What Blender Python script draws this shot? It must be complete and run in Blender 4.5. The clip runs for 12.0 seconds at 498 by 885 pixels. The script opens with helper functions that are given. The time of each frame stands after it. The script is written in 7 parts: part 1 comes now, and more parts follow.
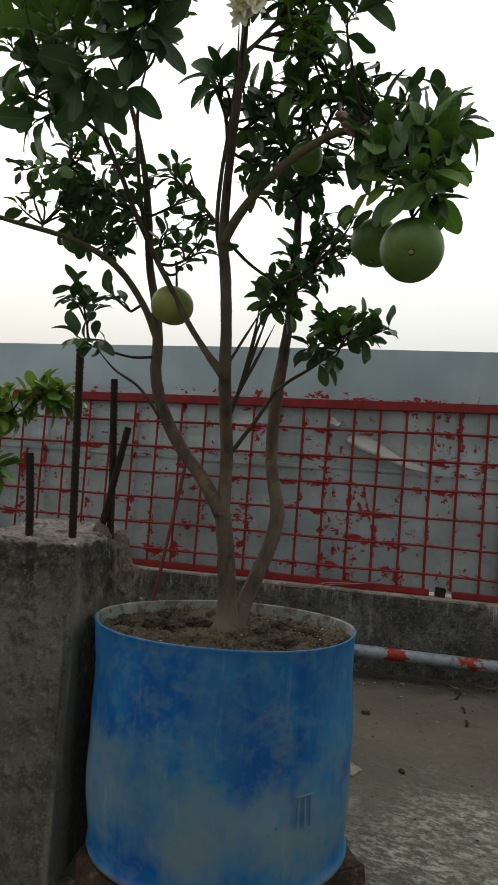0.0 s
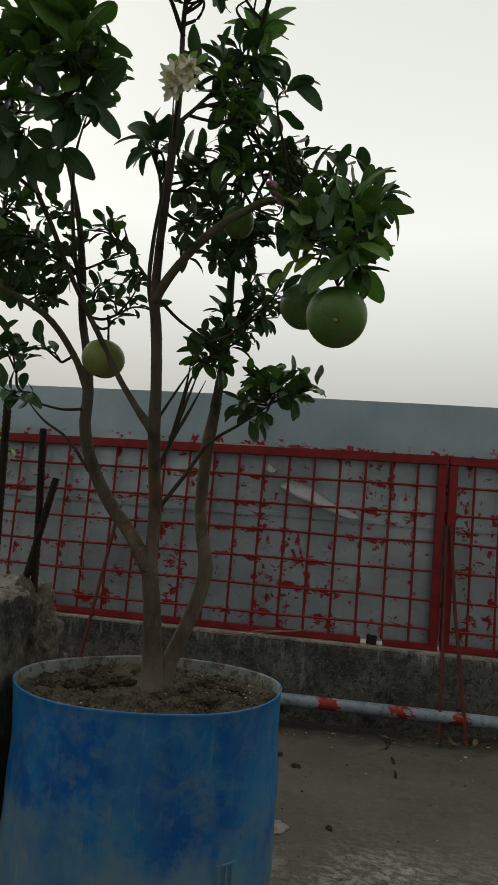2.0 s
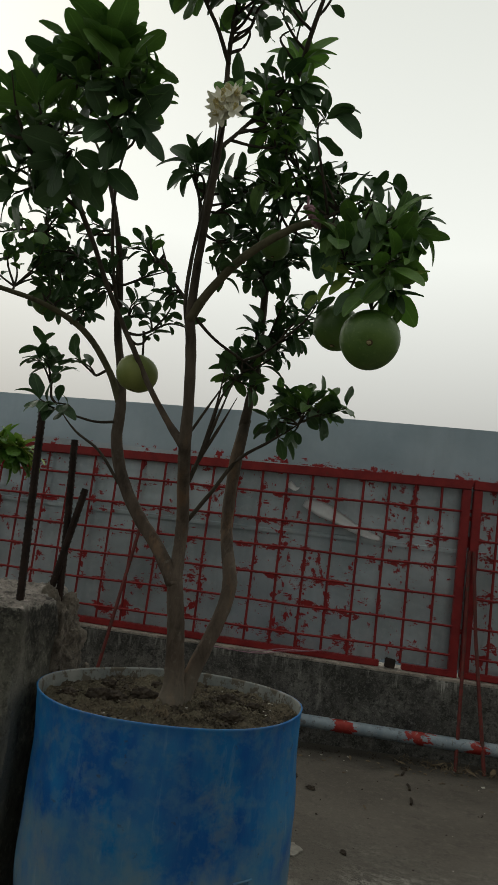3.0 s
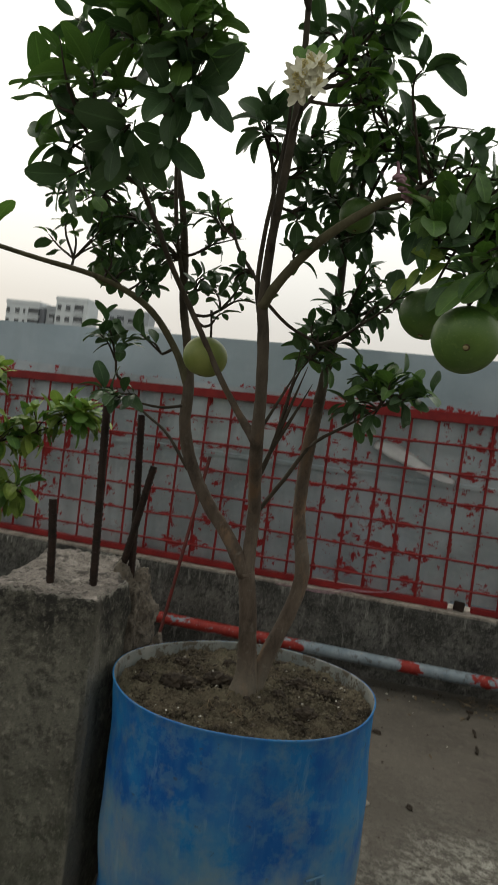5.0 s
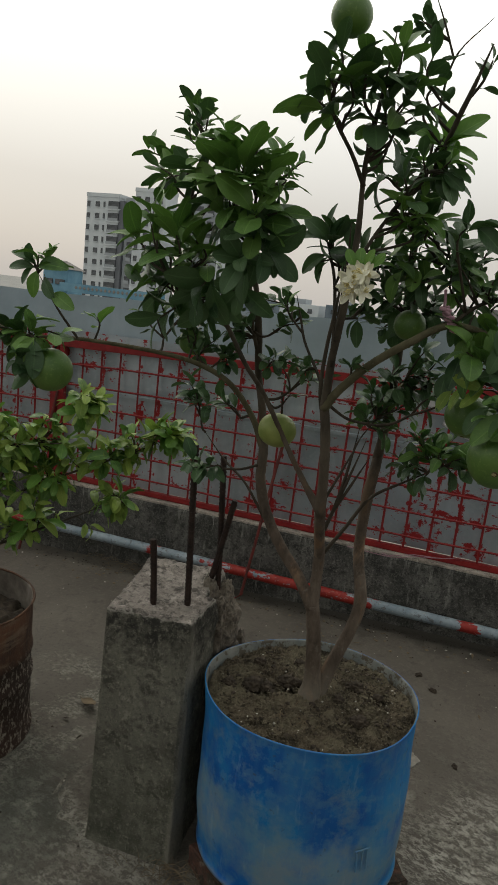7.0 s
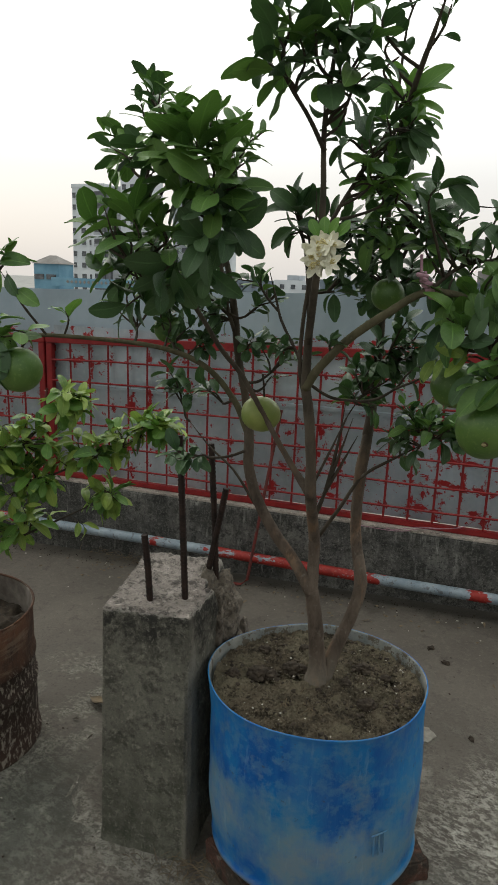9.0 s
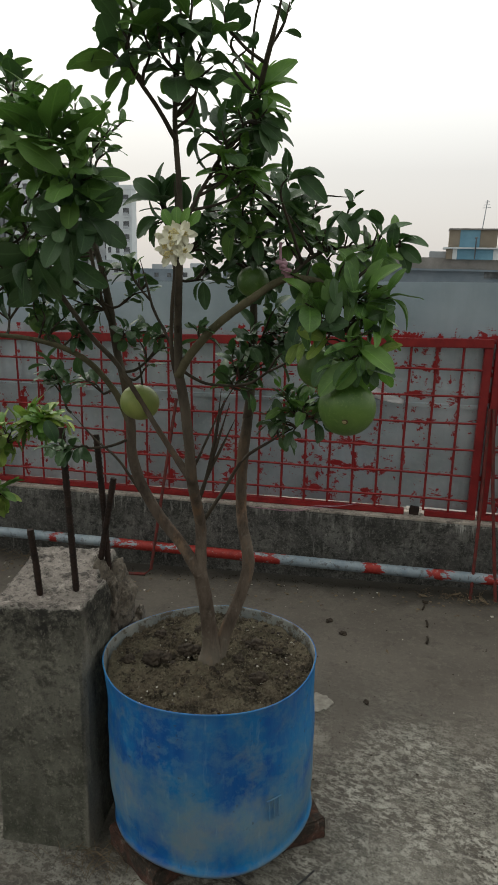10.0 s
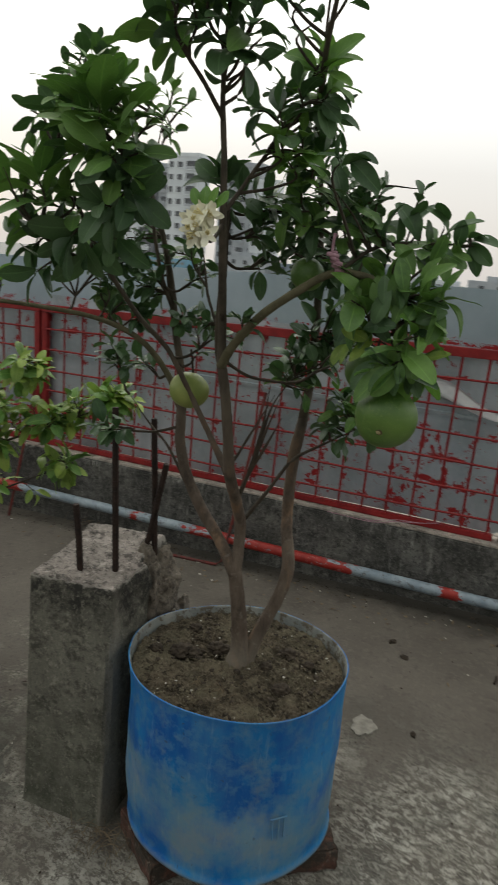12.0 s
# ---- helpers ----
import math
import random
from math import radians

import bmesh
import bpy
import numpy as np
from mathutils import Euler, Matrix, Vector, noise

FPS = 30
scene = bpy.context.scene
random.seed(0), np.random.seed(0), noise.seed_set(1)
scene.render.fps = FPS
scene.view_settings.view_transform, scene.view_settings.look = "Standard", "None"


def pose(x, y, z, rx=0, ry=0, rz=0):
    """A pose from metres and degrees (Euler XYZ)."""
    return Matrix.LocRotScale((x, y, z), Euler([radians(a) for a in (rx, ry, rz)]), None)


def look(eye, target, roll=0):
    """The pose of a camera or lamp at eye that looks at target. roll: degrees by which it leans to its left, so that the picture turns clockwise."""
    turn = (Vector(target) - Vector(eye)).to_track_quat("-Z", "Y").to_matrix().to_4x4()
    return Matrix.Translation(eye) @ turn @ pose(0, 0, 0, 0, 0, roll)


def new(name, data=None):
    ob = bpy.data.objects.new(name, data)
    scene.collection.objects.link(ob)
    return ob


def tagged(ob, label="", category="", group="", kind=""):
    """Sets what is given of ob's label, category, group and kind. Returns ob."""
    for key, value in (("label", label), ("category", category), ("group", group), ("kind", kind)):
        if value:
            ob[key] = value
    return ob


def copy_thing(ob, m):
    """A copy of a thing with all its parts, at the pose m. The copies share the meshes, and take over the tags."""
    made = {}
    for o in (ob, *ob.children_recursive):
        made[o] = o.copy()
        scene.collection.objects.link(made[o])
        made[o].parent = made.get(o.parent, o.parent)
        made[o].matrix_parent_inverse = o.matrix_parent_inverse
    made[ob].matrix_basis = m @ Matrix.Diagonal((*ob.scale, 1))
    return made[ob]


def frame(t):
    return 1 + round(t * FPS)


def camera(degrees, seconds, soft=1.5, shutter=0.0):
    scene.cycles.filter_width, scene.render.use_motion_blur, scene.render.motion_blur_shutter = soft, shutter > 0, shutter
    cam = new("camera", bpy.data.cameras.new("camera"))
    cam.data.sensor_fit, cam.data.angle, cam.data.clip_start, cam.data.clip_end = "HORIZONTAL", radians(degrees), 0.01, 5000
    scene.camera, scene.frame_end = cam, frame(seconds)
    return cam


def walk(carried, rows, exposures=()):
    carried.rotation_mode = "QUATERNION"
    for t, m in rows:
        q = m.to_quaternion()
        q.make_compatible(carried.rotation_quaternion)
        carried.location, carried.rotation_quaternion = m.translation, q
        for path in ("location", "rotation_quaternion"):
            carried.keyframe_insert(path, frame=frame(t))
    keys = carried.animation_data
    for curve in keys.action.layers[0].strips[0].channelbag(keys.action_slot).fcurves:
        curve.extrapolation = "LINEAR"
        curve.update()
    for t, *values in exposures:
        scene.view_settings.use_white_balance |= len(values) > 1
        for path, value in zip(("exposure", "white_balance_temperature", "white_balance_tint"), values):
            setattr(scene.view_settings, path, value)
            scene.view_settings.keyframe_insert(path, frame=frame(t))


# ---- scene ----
cam = camera(40.7, 12.0, 1.33, 0.2)
PATH = [
    (0, (0.615, 0.292, 0.938), (0.112, 2.226, 1.019), 4.4),
    (0.5, (0.629, 0.315, 0.974), (0.206, 2.267, 1.071), 4.0),
    (1, (0.647, 0.314, 0.986), (0.324, 2.282, 1.132), 3.8),
    (1.5, (0.654, 0.3, 0.985), (0.361, 2.27, 1.169), 4.1),
    (2, (0.642, 0.287, 0.983), (0.302, 2.248, 1.189), 5.0),
    (2.5, (0.626, 0.272, 0.98), (0.239, 2.219, 1.223), 6.5),
    (4.5, (0.622, 0.261, 0.996), (0.206, 2.201, 1.248), 8.2),
    (5, (0.553, 0.336, 1.202), (0.005, 2.258, 1.121), 7.5),
    (5.5, (0.586, 0.33, 1.548), (0.085, 2.185, 0.99), 8.4),
    (6, (0.608, 0.174, 1.657), (0.032, 2.018, 1.137), 8.2),
    (6.5, (0.593, 0.134, 1.664), (-0.042, 1.974, 1.206), 9.8),
    (7, (0.598, 0.123, 1.668), (-0.128, 1.938, 1.244), 6.6),
    (9, (0.625, 0.199, 1.671), (-0.106, 1.998, 1.192), 2.2),
    (9.5, (0.695, 0.192, 1.674), (0.151, 2.059, 1.21), 1.9),
    (10, (0.716, 0.189, 1.675), (0.237, 2.064, 1.171), 1.3),
    (10.5, (0.734, 0.208, 1.667), (0.316, 2.082, 1.107), 1.8),
    (11, (0.749, 0.217, 1.659), (0.375, 2.095, 1.083), 2.4),
    (11.5, (0.748, 0.214, 1.666), (0.357, 2.093, 1.104), 3.5),
    (12, (0.872, 0.326, 1.668), (0.062, 2.076, 1.138), 5.2),
]
EXPOSURE = [(0, 0.0, 6780, 6), (0.5, -0.2, 6780, 6), (1.0, -0.45, 6780, 6), (1.5, -0.5, 6780, 5), (2.5, -0.52, 6780, 5), (4.5, -0.5, 6810, 6), (5.0, 0.05, 6910, 7), (5.5, 0.75, 7060, 7), (6.0, 0.78, 7060, 7), (6.5, 0.53, 7010, 7), (7.0, -0.08, 6860, 7), (9.0, 0.38, 6630, 7), (9.5, 0.24, 6660, 7), (12, 0.31, 6710, 7)]
SKY, SUN, HAZE = 1.3, 0.3, 0.33
walk(cam, [(t, look(eye, target, roll)) for t, eye, target, roll in PATH], EXPOSURE)

# ---- world and light ----
world = bpy.data.worlds.new("overcast_sky")
scene.world = world
world.use_nodes = True
wn, wl = world.node_tree.nodes, world.node_tree.links
wn.clear()
w_out = wn.new("ShaderNodeOutputWorld")
w_bg = wn.new("ShaderNodeBackground")
w_sky = wn.new("ShaderNodeTexSky")
w_sky.sky_type = "NISHITA"
w_sky.sun_disc = False
w_sky.sun_elevation = radians(38)
w_sky.sun_rotation = radians(-50)
w_sky.dust_density = 4.0
w_scale = wn.new("ShaderNodeMix")
w_scale.data_type, w_scale.blend_type = "RGBA", "MULTIPLY"
w_scale.inputs[0].default_value = 1.0
w_scale.inputs[7].default_value = (0.09, 0.09, 0.09, 1)
w_tc = wn.new("ShaderNodeTexCoord")
w_sep = wn.new("ShaderNodeSeparateXYZ")
w_ramp = wn.new("ShaderNodeValToRGB")
w_ramp.color_ramp.elements[0].position = 0.0
w_ramp.color_ramp.elements[0].color = (0.475, 0.452, 0.444, 1)
w_ramp.color_ramp.elements[1].position = 0.75
w_ramp.color_ramp.elements[1].color = (0.86, 0.88, 0.86, 1)
w_low = w_ramp.color_ramp.elements.new(0.13)
w_low.color = (0.55, 0.538, 0.535, 1)
w_mid = w_ramp.color_ramp.elements.new(0.4)
w_mid.color = (1.1, 1.12, 1.11, 1)
w_mix = wn.new("ShaderNodeMix")
w_mix.data_type = "RGBA"
w_mix.inputs[0].default_value = 0.9
# the haze is brightest towards the hidden sun and falls off evenly all round
w_dot = wn.new("ShaderNodeVectorMath")
w_dot.operation = "DOT_PRODUCT"
w_dot.inputs[1].default_value = Vector((-0.48, 0.82, 0.32)).normalized()
w_fall = wn.new("ShaderNodeMapRange")
w_fall.interpolation_type = "SMOOTHSTEP"
w_fall.inputs[1].default_value, w_fall.inputs[2].default_value = -1.0, 0.9
w_fall.inputs[3].default_value, w_fall.inputs[4].default_value = HAZE, 1.0
w_mul = wn.new("ShaderNodeMath")
w_mul.operation = "MULTIPLY"
w_mul.inputs[1].default_value = SKY
wl.new(w_tc.outputs["Generated"], w_sep.inputs[0])
wl.new(w_tc.outputs["Generated"], w_dot.inputs[0])
wl.new(w_dot.outputs["Value"], w_fall.inputs[0])
wl.new(w_fall.outputs[0], w_mul.inputs[0])
wl.new(w_sep.outputs["Z"], w_ramp.inputs[0])
wl.new(w_sky.outputs[0], w_scale.inputs[6])
wl.new(w_scale.outputs[2], w_mix.inputs[6])
wl.new(w_ramp.outputs[0], w_mix.inputs[7])
wl.new(w_mix.outputs[2], w_bg.inputs[0])
wl.new(w_mul.outputs[0], w_bg.inputs[1])
wl.new(w_bg.outputs[0], w_out.inputs[0])

sun = new("sun", bpy.data.lights.new("sun", "SUN"))
sun.data.energy = SUN
sun.data.angle = radians(35)
sun.data.color = (1.0, 0.96, 0.9)
sun.matrix_world = look((-4.6, 3.9, 4.7), (0, 0, 0))


# ---- materials ----
class Mat:
    """A small builder for node materials."""

    def __init__(self, name, rough=0.8, metal=0.0, spec=0.4):
        self.m = bpy.data.materials.new(name)
        self.m.use_nodes = True
        self.n, self.l = self.m.node_tree.nodes, self.m.node_tree.links
        self.p = self.n["Principled BSDF"]
        self.p.inputs["Roughness"].default_value = rough
        self.p.inputs["Metallic"].default_value = metal
        self.p.inputs["Specular IOR Level"].default_value = spec
        self.tc = self.n.new("ShaderNodeTexCoord")

    def coord(self, scale=(1, 1, 1), source="Object"):
        mp = self.n.new("ShaderNodeMapping")
        mp.inputs["Scale"].default_value = scale
        self.l.new(self.tc.outputs[source], mp.inputs[0])
        return mp.outputs[0]

    def drawn(self, size, detail, rough, turn, stretch):
        """Noise drawn out along a line turned by that many degrees on the floor."""
        mp = self.n.new("ShaderNodeMapping")
        mp.vector_type = "TEXTURE"
        mp.inputs["Rotation"].default_value = (0, 0, radians(turn))
        mp.inputs["Scale"].default_value = (stretch, 1, 1)
        self.l.new(self.tc.outputs["Object"], mp.inputs[0])
        t = self.n.new("ShaderNodeTexNoise")
        t.inputs["Scale"].default_value, t.inputs["Detail"].default_value, t.inputs["Roughness"].default_value = size, detail, rough
        self.l.new(mp.outputs[0], t.inputs["Vector"])
        return t.outputs["Fac"]

    def noise(self, size, detail=5.0, rough=0.6, stretch=(1, 1, 1), source="Object"):
        t = self.n.new("ShaderNodeTexNoise")
        t.inputs["Scale"].default_value = size
        t.inputs["Detail"].default_value = detail
        t.inputs["Roughness"].default_value = rough
        self.l.new(self.coord(stretch, source), t.inputs["Vector"])
        return t.outputs["Fac"]

    def cells(self, size, stretch=(1, 1, 1)):
        t = self.n.new("ShaderNodeTexVoronoi")
        t.inputs["Scale"].default_value = size
        self.l.new(self.coord(stretch), t.inputs["Vector"])
        return t.outputs["Distance"]

    def step(self, fac, lo, hi):
        r = self.n.new("ShaderNodeMapRange")
        r.inputs[1].default_value, r.inputs[2].default_value = lo, hi
        self.l.new(fac, r.inputs[0])
        return r.outputs[0]

    def maths(self, op, a, b):
        t = self.n.new("ShaderNodeMath")
        t.operation = op
        for i, v in ((0, a), (1, b)):
            if isinstance(v, (int, float)):
                t.inputs[i].default_value = v
            else:
                self.l.new(v, t.inputs[i])
        return t.outputs[0]

    def blend(self, fac, a, b):
        t = self.n.new("ShaderNodeMix")
        t.data_type = "RGBA"
        for i, v in ((0, fac), (6, a), (7, b)):
            if isinstance(v, (int, float)):
                t.inputs[i].default_value = v
            elif isinstance(v, tuple):
                t.inputs[i].default_value = (*v, 1)
            else:
                self.l.new(v, t.inputs[i])
        return t.outputs[2]

    def colour(self, c):
        self.l.new(c, self.p.inputs["Base Color"])
        return self

    def rough(self, fac, lo, hi):
        r = self.n.new("ShaderNodeMapRange")
        r.inputs[3].default_value, r.inputs[4].default_value = lo, hi
        self.l.new(fac, r.inputs[0])
        self.l.new(r.outputs[0], self.p.inputs["Roughness"])
        return self

    def bump(self, fac, strength=0.4, depth=0.004):
        b = self.n.new("ShaderNodeBump")
        b.inputs["Strength"].default_value = strength
        b.inputs["Distance"].default_value = depth
        self.l.new(fac, b.inputs["Height"])
        self.l.new(b.outputs[0], self.p.inputs["Normal"])
        return self

    def vary(self):
        """A number between 0 and 1 for each object and each loose piece."""
        o = self.n.new("ShaderNodeObjectInfo").outputs["Random"]
        g = self.n.new("ShaderNodeNewGeometry").outputs["Random Per Island"]
        return self.maths("FRACT", self.maths("ADD", o, g), 0.0)


SPREAD = (0.82, 1.73)


def floor_concrete():
    m = Mat("roof_concrete", 0.85)
    big, mid, fine = m.noise(0.9, 4), m.noise(6, 7, 0.7), m.noise(70, 5, 0.75)
    c = m.blend(m.step(big, 0.35, 0.65), (0.088, 0.077, 0.063), (0.138, 0.121, 0.1))
    c = m.blend(m.maths("MULTIPLY", m.step(mid, 0.5, 0.64), 0.6), c, (0.062, 0.055, 0.045))
    sep = m.n.new("ShaderNodeSeparateXYZ")
    m.l.new(m.tc.outputs["Object"], sep.inputs[0])
    # brown silt, smooth and even, where rain water stands before the parapet
    shore = m.maths("ADD", sep.outputs["Y"], m.maths("ADD", m.maths("MULTIPLY", m.noise(1.3, 6, 0.65), 0.9), m.maths("MULTIPLY", m.noise(22, 6, 0.75), 0.25)))
    silt = m.step(shore, 3.0, 3.35)
    # pale laitance, flaked to lace in drawn-out shreds on the worn walkway round the planter
    ax = m.maths("SUBTRACT", sep.outputs["X"], 0.9)
    ay = m.maths("SUBTRACT", sep.outputs["Y"], 1.2)
    away = m.maths("POWER", m.maths("ADD", m.maths("MULTIPLY", ax, ax), m.maths("MULTIPLY", ay, ay)), 0.5)
    near = m.step(m.maths("SUBTRACT", m.maths("MULTIPLY", m.noise(1.5, 6, 0.65), 1.9), m.maths("MULTIPLY", away, 0.44)), 0.1, 0.5)
    lace = m.drawn(38, 10, 0.84, -12, 1.4)
    shreds = m.drawn(72, 8, 0.8, -16, 3.2)
    flake = m.maths("MAXIMUM", m.step(lace, 0.5, 0.525), m.maths("MULTIPLY", m.step(shreds, 0.53, 0.57), 0.75))
    drift = m.step(m.noise(3.2, 6, 0.7), 0.33, 0.5)
    pale = m.maths("MULTIPLY", m.maths("MULTIPLY", flake, m.maths("MULTIPLY", near, drift)), m.maths("SUBTRACT", 1.0, silt))
    c = m.blend(m.maths("MULTIPLY", pale, 0.85), c, m.blend(m.step(m.noise(9, 5), 0.35, 0.65), (0.31, 0.295, 0.25), (0.5, 0.48, 0.42)))
    # a smoother pale skim in broad patches
    skim = m.maths("MULTIPLY", m.step(m.noise(2.4, 7, 0.72), 0.55, 0.62), m.maths("SUBTRACT", 1.0, silt))
    c = m.blend(m.maths("MULTIPLY", skim, 0.45), c, (0.3, 0.285, 0.245))
    # mortar was once mixed and spread on the floor before the planter
    px, py = m.maths("SUBTRACT", sep.outputs["X"], SPREAD[0]), m.maths("SUBTRACT", sep.outputs["Y"], SPREAD[1])
    spread = m.maths("ADD", m.maths("POWER", m.maths("ADD", m.maths("MULTIPLY", px, px), m.maths("MULTIPLY", py, py)), 0.5), m.maths("MULTIPLY", m.noise(7, 8, 0.75), 0.45))
    c = m.blend(m.maths("MULTIPLY", m.step(spread, 0.5, 0.32), 0.5), c, (0.29, 0.275, 0.235))
    # a dark green patch on the floor before the rusty drum
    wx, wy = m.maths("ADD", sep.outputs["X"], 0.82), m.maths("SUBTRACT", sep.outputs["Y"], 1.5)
    green_patch = m.maths("ADD", m.maths("POWER", m.maths("ADD", m.maths("MULTIPLY", wx, wx), m.maths("MULTIPLY", wy, wy)), 0.5), m.maths("MULTIPLY", m.noise(5, 7, 0.72), 0.5))
    c = m.blend(m.maths("MULTIPLY", m.step(green_patch, 0.72, 0.45), 0.62), c, (0.05, 0.06, 0.046))
    # dark stains, some with a green cast
    c = m.blend(m.maths("MULTIPLY", m.step(m.noise(2.1, 6, 0.65, (1.3, 1, 1)), 0.53, 0.64), 0.5), c, (0.062, 0.064, 0.054))
    c = m.blend(m.maths("MULTIPLY", m.step(m.noise(11, 7, 0.75), 0.59, 0.66), 0.55), c, (0.055, 0.05, 0.042))
    # scuffed pale skin in smaller patches over the rest of the roof
    scuff = m.maths("MULTIPLY", m.step(m.noise(3.0, 7, 0.75), 0.49, 0.57), m.step(m.noise(48, 8, 0.82, (1, 1.4, 1)), 0.48, 0.54))
    c = m.blend(m.maths("MULTIPLY", m.maths("MULTIPLY", scuff, m.maths("SUBTRACT", 1.0, silt)), 0.5), c, (0.36, 0.345, 0.29))
    c = m.blend(m.maths("MULTIPLY", silt, 0.8), c, m.blend(m.step(m.noise(3, 5, 0.6), 0.38, 0.62), (0.1, 0.086, 0.071), (0.148, 0.129, 0.107)))
    c = m.blend(m.maths("MULTIPLY", m.maths("MULTIPLY", silt, m.step(m.noise(34, 8, 0.8), 0.52, 0.6)), 0.4), c, (0.19, 0.168, 0.14))
    c = m.blend(m.maths("MULTIPLY", m.maths("MULTIPLY", silt, m.step(m.noise(13, 7, 0.75), 0.55, 0.64)), 0.5), c, (0.062, 0.053, 0.043))
    # dark damp stain at the parapet foot, deepened to paint in the pipe's shade
    damp = m.step(m.maths("ADD", sep.outputs["Y"], m.maths("MULTIPLY", m.noise(5, 6, 0.7), 0.5)), 3.66, 3.84)
    c = m.blend(m.maths("MULTIPLY", damp, 0.82), c, (0.034, 0.031, 0.025))
    speck = m.maths("MULTIPLY", m.step(fine, 0.53, 0.66), m.maths("SUBTRACT", 0.75, m.maths("MULTIPLY", silt, 0.5)))
    c = m.blend(speck, c, (0.05, 0.044, 0.037))
    m.colour(c).rough(mid, 0.62, 0.95)
    return m.bump(m.maths("ADD", m.maths("MULTIPLY", fine, 0.6), m.maths("ADD", mid, m.maths("MULTIPLY", pale, 0.7))), 0.6, 0.006).m


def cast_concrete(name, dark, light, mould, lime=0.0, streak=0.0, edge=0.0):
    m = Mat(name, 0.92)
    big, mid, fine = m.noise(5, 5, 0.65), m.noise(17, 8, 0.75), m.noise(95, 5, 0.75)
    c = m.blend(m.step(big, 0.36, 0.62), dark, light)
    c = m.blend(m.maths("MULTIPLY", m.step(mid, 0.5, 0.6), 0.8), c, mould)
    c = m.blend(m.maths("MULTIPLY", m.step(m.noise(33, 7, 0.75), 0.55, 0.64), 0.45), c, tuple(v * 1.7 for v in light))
    if streak:
        # rain streaks and black algae
        run = m.maths("ADD", m.maths("MULTIPLY", m.noise(16, 6, 0.7, (1, 1, 0.35)), 0.4), m.maths("MULTIPLY", m.noise(5, 7, 0.75), 0.6))
        c = m.blend(m.maths("MULTIPLY", m.step(run, 0.47, 0.62), streak), c, (0.03, 0.03, 0.022))
        c = m.blend(m.maths("MULTIPLY", m.step(m.noise(3.3, 4, 0.6), 0.52, 0.66), streak * 0.25), c, (0.08, 0.082, 0.062))
        c = m.blend(m.maths("MULTIPLY", m.step(m.noise(44, 7, 0.8), 0.53, 0.6), streak * (0.55 if edge else 1.0)), c, (0.02, 0.02, 0.019))
    if edge:
        # black algae hangs below the top edge in ragged tongues
        sep = m.n.new("ShaderNodeSeparateXYZ")
        m.l.new(m.tc.outputs["Object"], sep.inputs[0])
        tongue = m.maths("ADD", sep.outputs["Z"], m.maths("MULTIPLY", m.noise(14, 6, 0.7, (1, 1, 0.5)), 0.28))
        c = m.blend(m.maths("MULTIPLY", m.maths("MULTIPLY", m.step(tongue, edge + 0.015, edge + 0.08), m.step(m.noise(24, 7, 0.78), 0.4, 0.55)), 0.95), c, (0.022, 0.021, 0.018))
        # green moss on the lower part, where the wind drives the rain
        moss = m.maths("MULTIPLY", m.step(m.maths("ADD", sep.outputs["Z"], m.maths("MULTIPLY", m.noise(6, 6, 0.7), 0.7)), 0.74, 0.45), m.step(m.noise(30, 7, 0.78), 0.38, 0.54))
        c = m.blend(m.maths("MULTIPLY", moss, 0.55), c, (0.042, 0.05, 0.03))
        # the cast corners are rubbed pale
        corner = m.step(m.maths("ADD", m.maths("ABSOLUTE", m.maths("SUBTRACT", sep.outputs["X"], 0.131), 0.0), m.maths("MULTIPLY", m.noise(24, 6, 0.75), 0.06)), 0.155, 0.172)
        corner = m.maths("MULTIPLY", corner, m.step(sep.outputs["Y"], 0.04, 0.012))
        c = m.blend(m.maths("MULTIPLY", corner, 0.5), c, (0.3, 0.275, 0.23))
        # and so is the chipped top edge
        chip = m.step(m.maths("ADD", sep.outputs["Z"], m.maths("MULTIPLY", m.noise(34, 6, 0.72), 0.06)), edge + 0.034, edge + 0.042)
        c = m.blend(m.maths("MULTIPLY", chip, 0.75), c, (0.34, 0.315, 0.28))
        grit = m.step(m.noise(70, 6, 0.75), 0.57, 0.63)
        c = m.blend(m.maths("MULTIPLY", grit, 0.35), c, (0.36, 0.33, 0.28))
    if lime:
        sep = m.n.new("ShaderNodeSeparateXYZ")
        m.l.new(m.tc.outputs["Object"], sep.inputs[0])
        # lime washed out of the mortar layer runs down from the top edge
        reach = m.maths("ADD", sep.outputs["Z"], m.maths("MULTIPLY", m.noise(45, 5, 0.7, (1, 1, 0.05)), 0.5))
        c = m.blend(m.maths("MULTIPLY", m.maths("MULTIPLY", m.step(reach, 0.61, 0.66), m.step(m.noise(5, 4), 0.4, 0.58)), lime), c, (0.55, 0.54, 0.5))
        # black mould in broad fields, eaten through by pale crazed grains
        c = m.blend(m.maths("MULTIPLY", m.step(m.noise(2.3, 6, 0.68), 0.48, 0.58), 0.68), c, (0.03, 0.03, 0.027))
        c = m.blend(m.maths("MULTIPLY", m.step(m.noise(75, 8, 0.82), 0.53, 0.57), 0.36), c, (0.27, 0.26, 0.235))
        drip = m.step(m.noise(30, 6, 0.75, (1, 1, 0.14)), 0.6, 0.68)
        c = m.blend(m.maths("MULTIPLY", drip, lime * 0.6), c, (0.36, 0.35, 0.32))
    c = m.blend(m.maths("MULTIPLY", m.step(fine, 0.54, 0.68), 0.6), c, (0.04, 0.037, 0.033))
    m.colour(c)
    return m.bump(m.maths("ADD", m.maths("MULTIPLY", fine, 0.7), mid), 0.9, 0.008).m


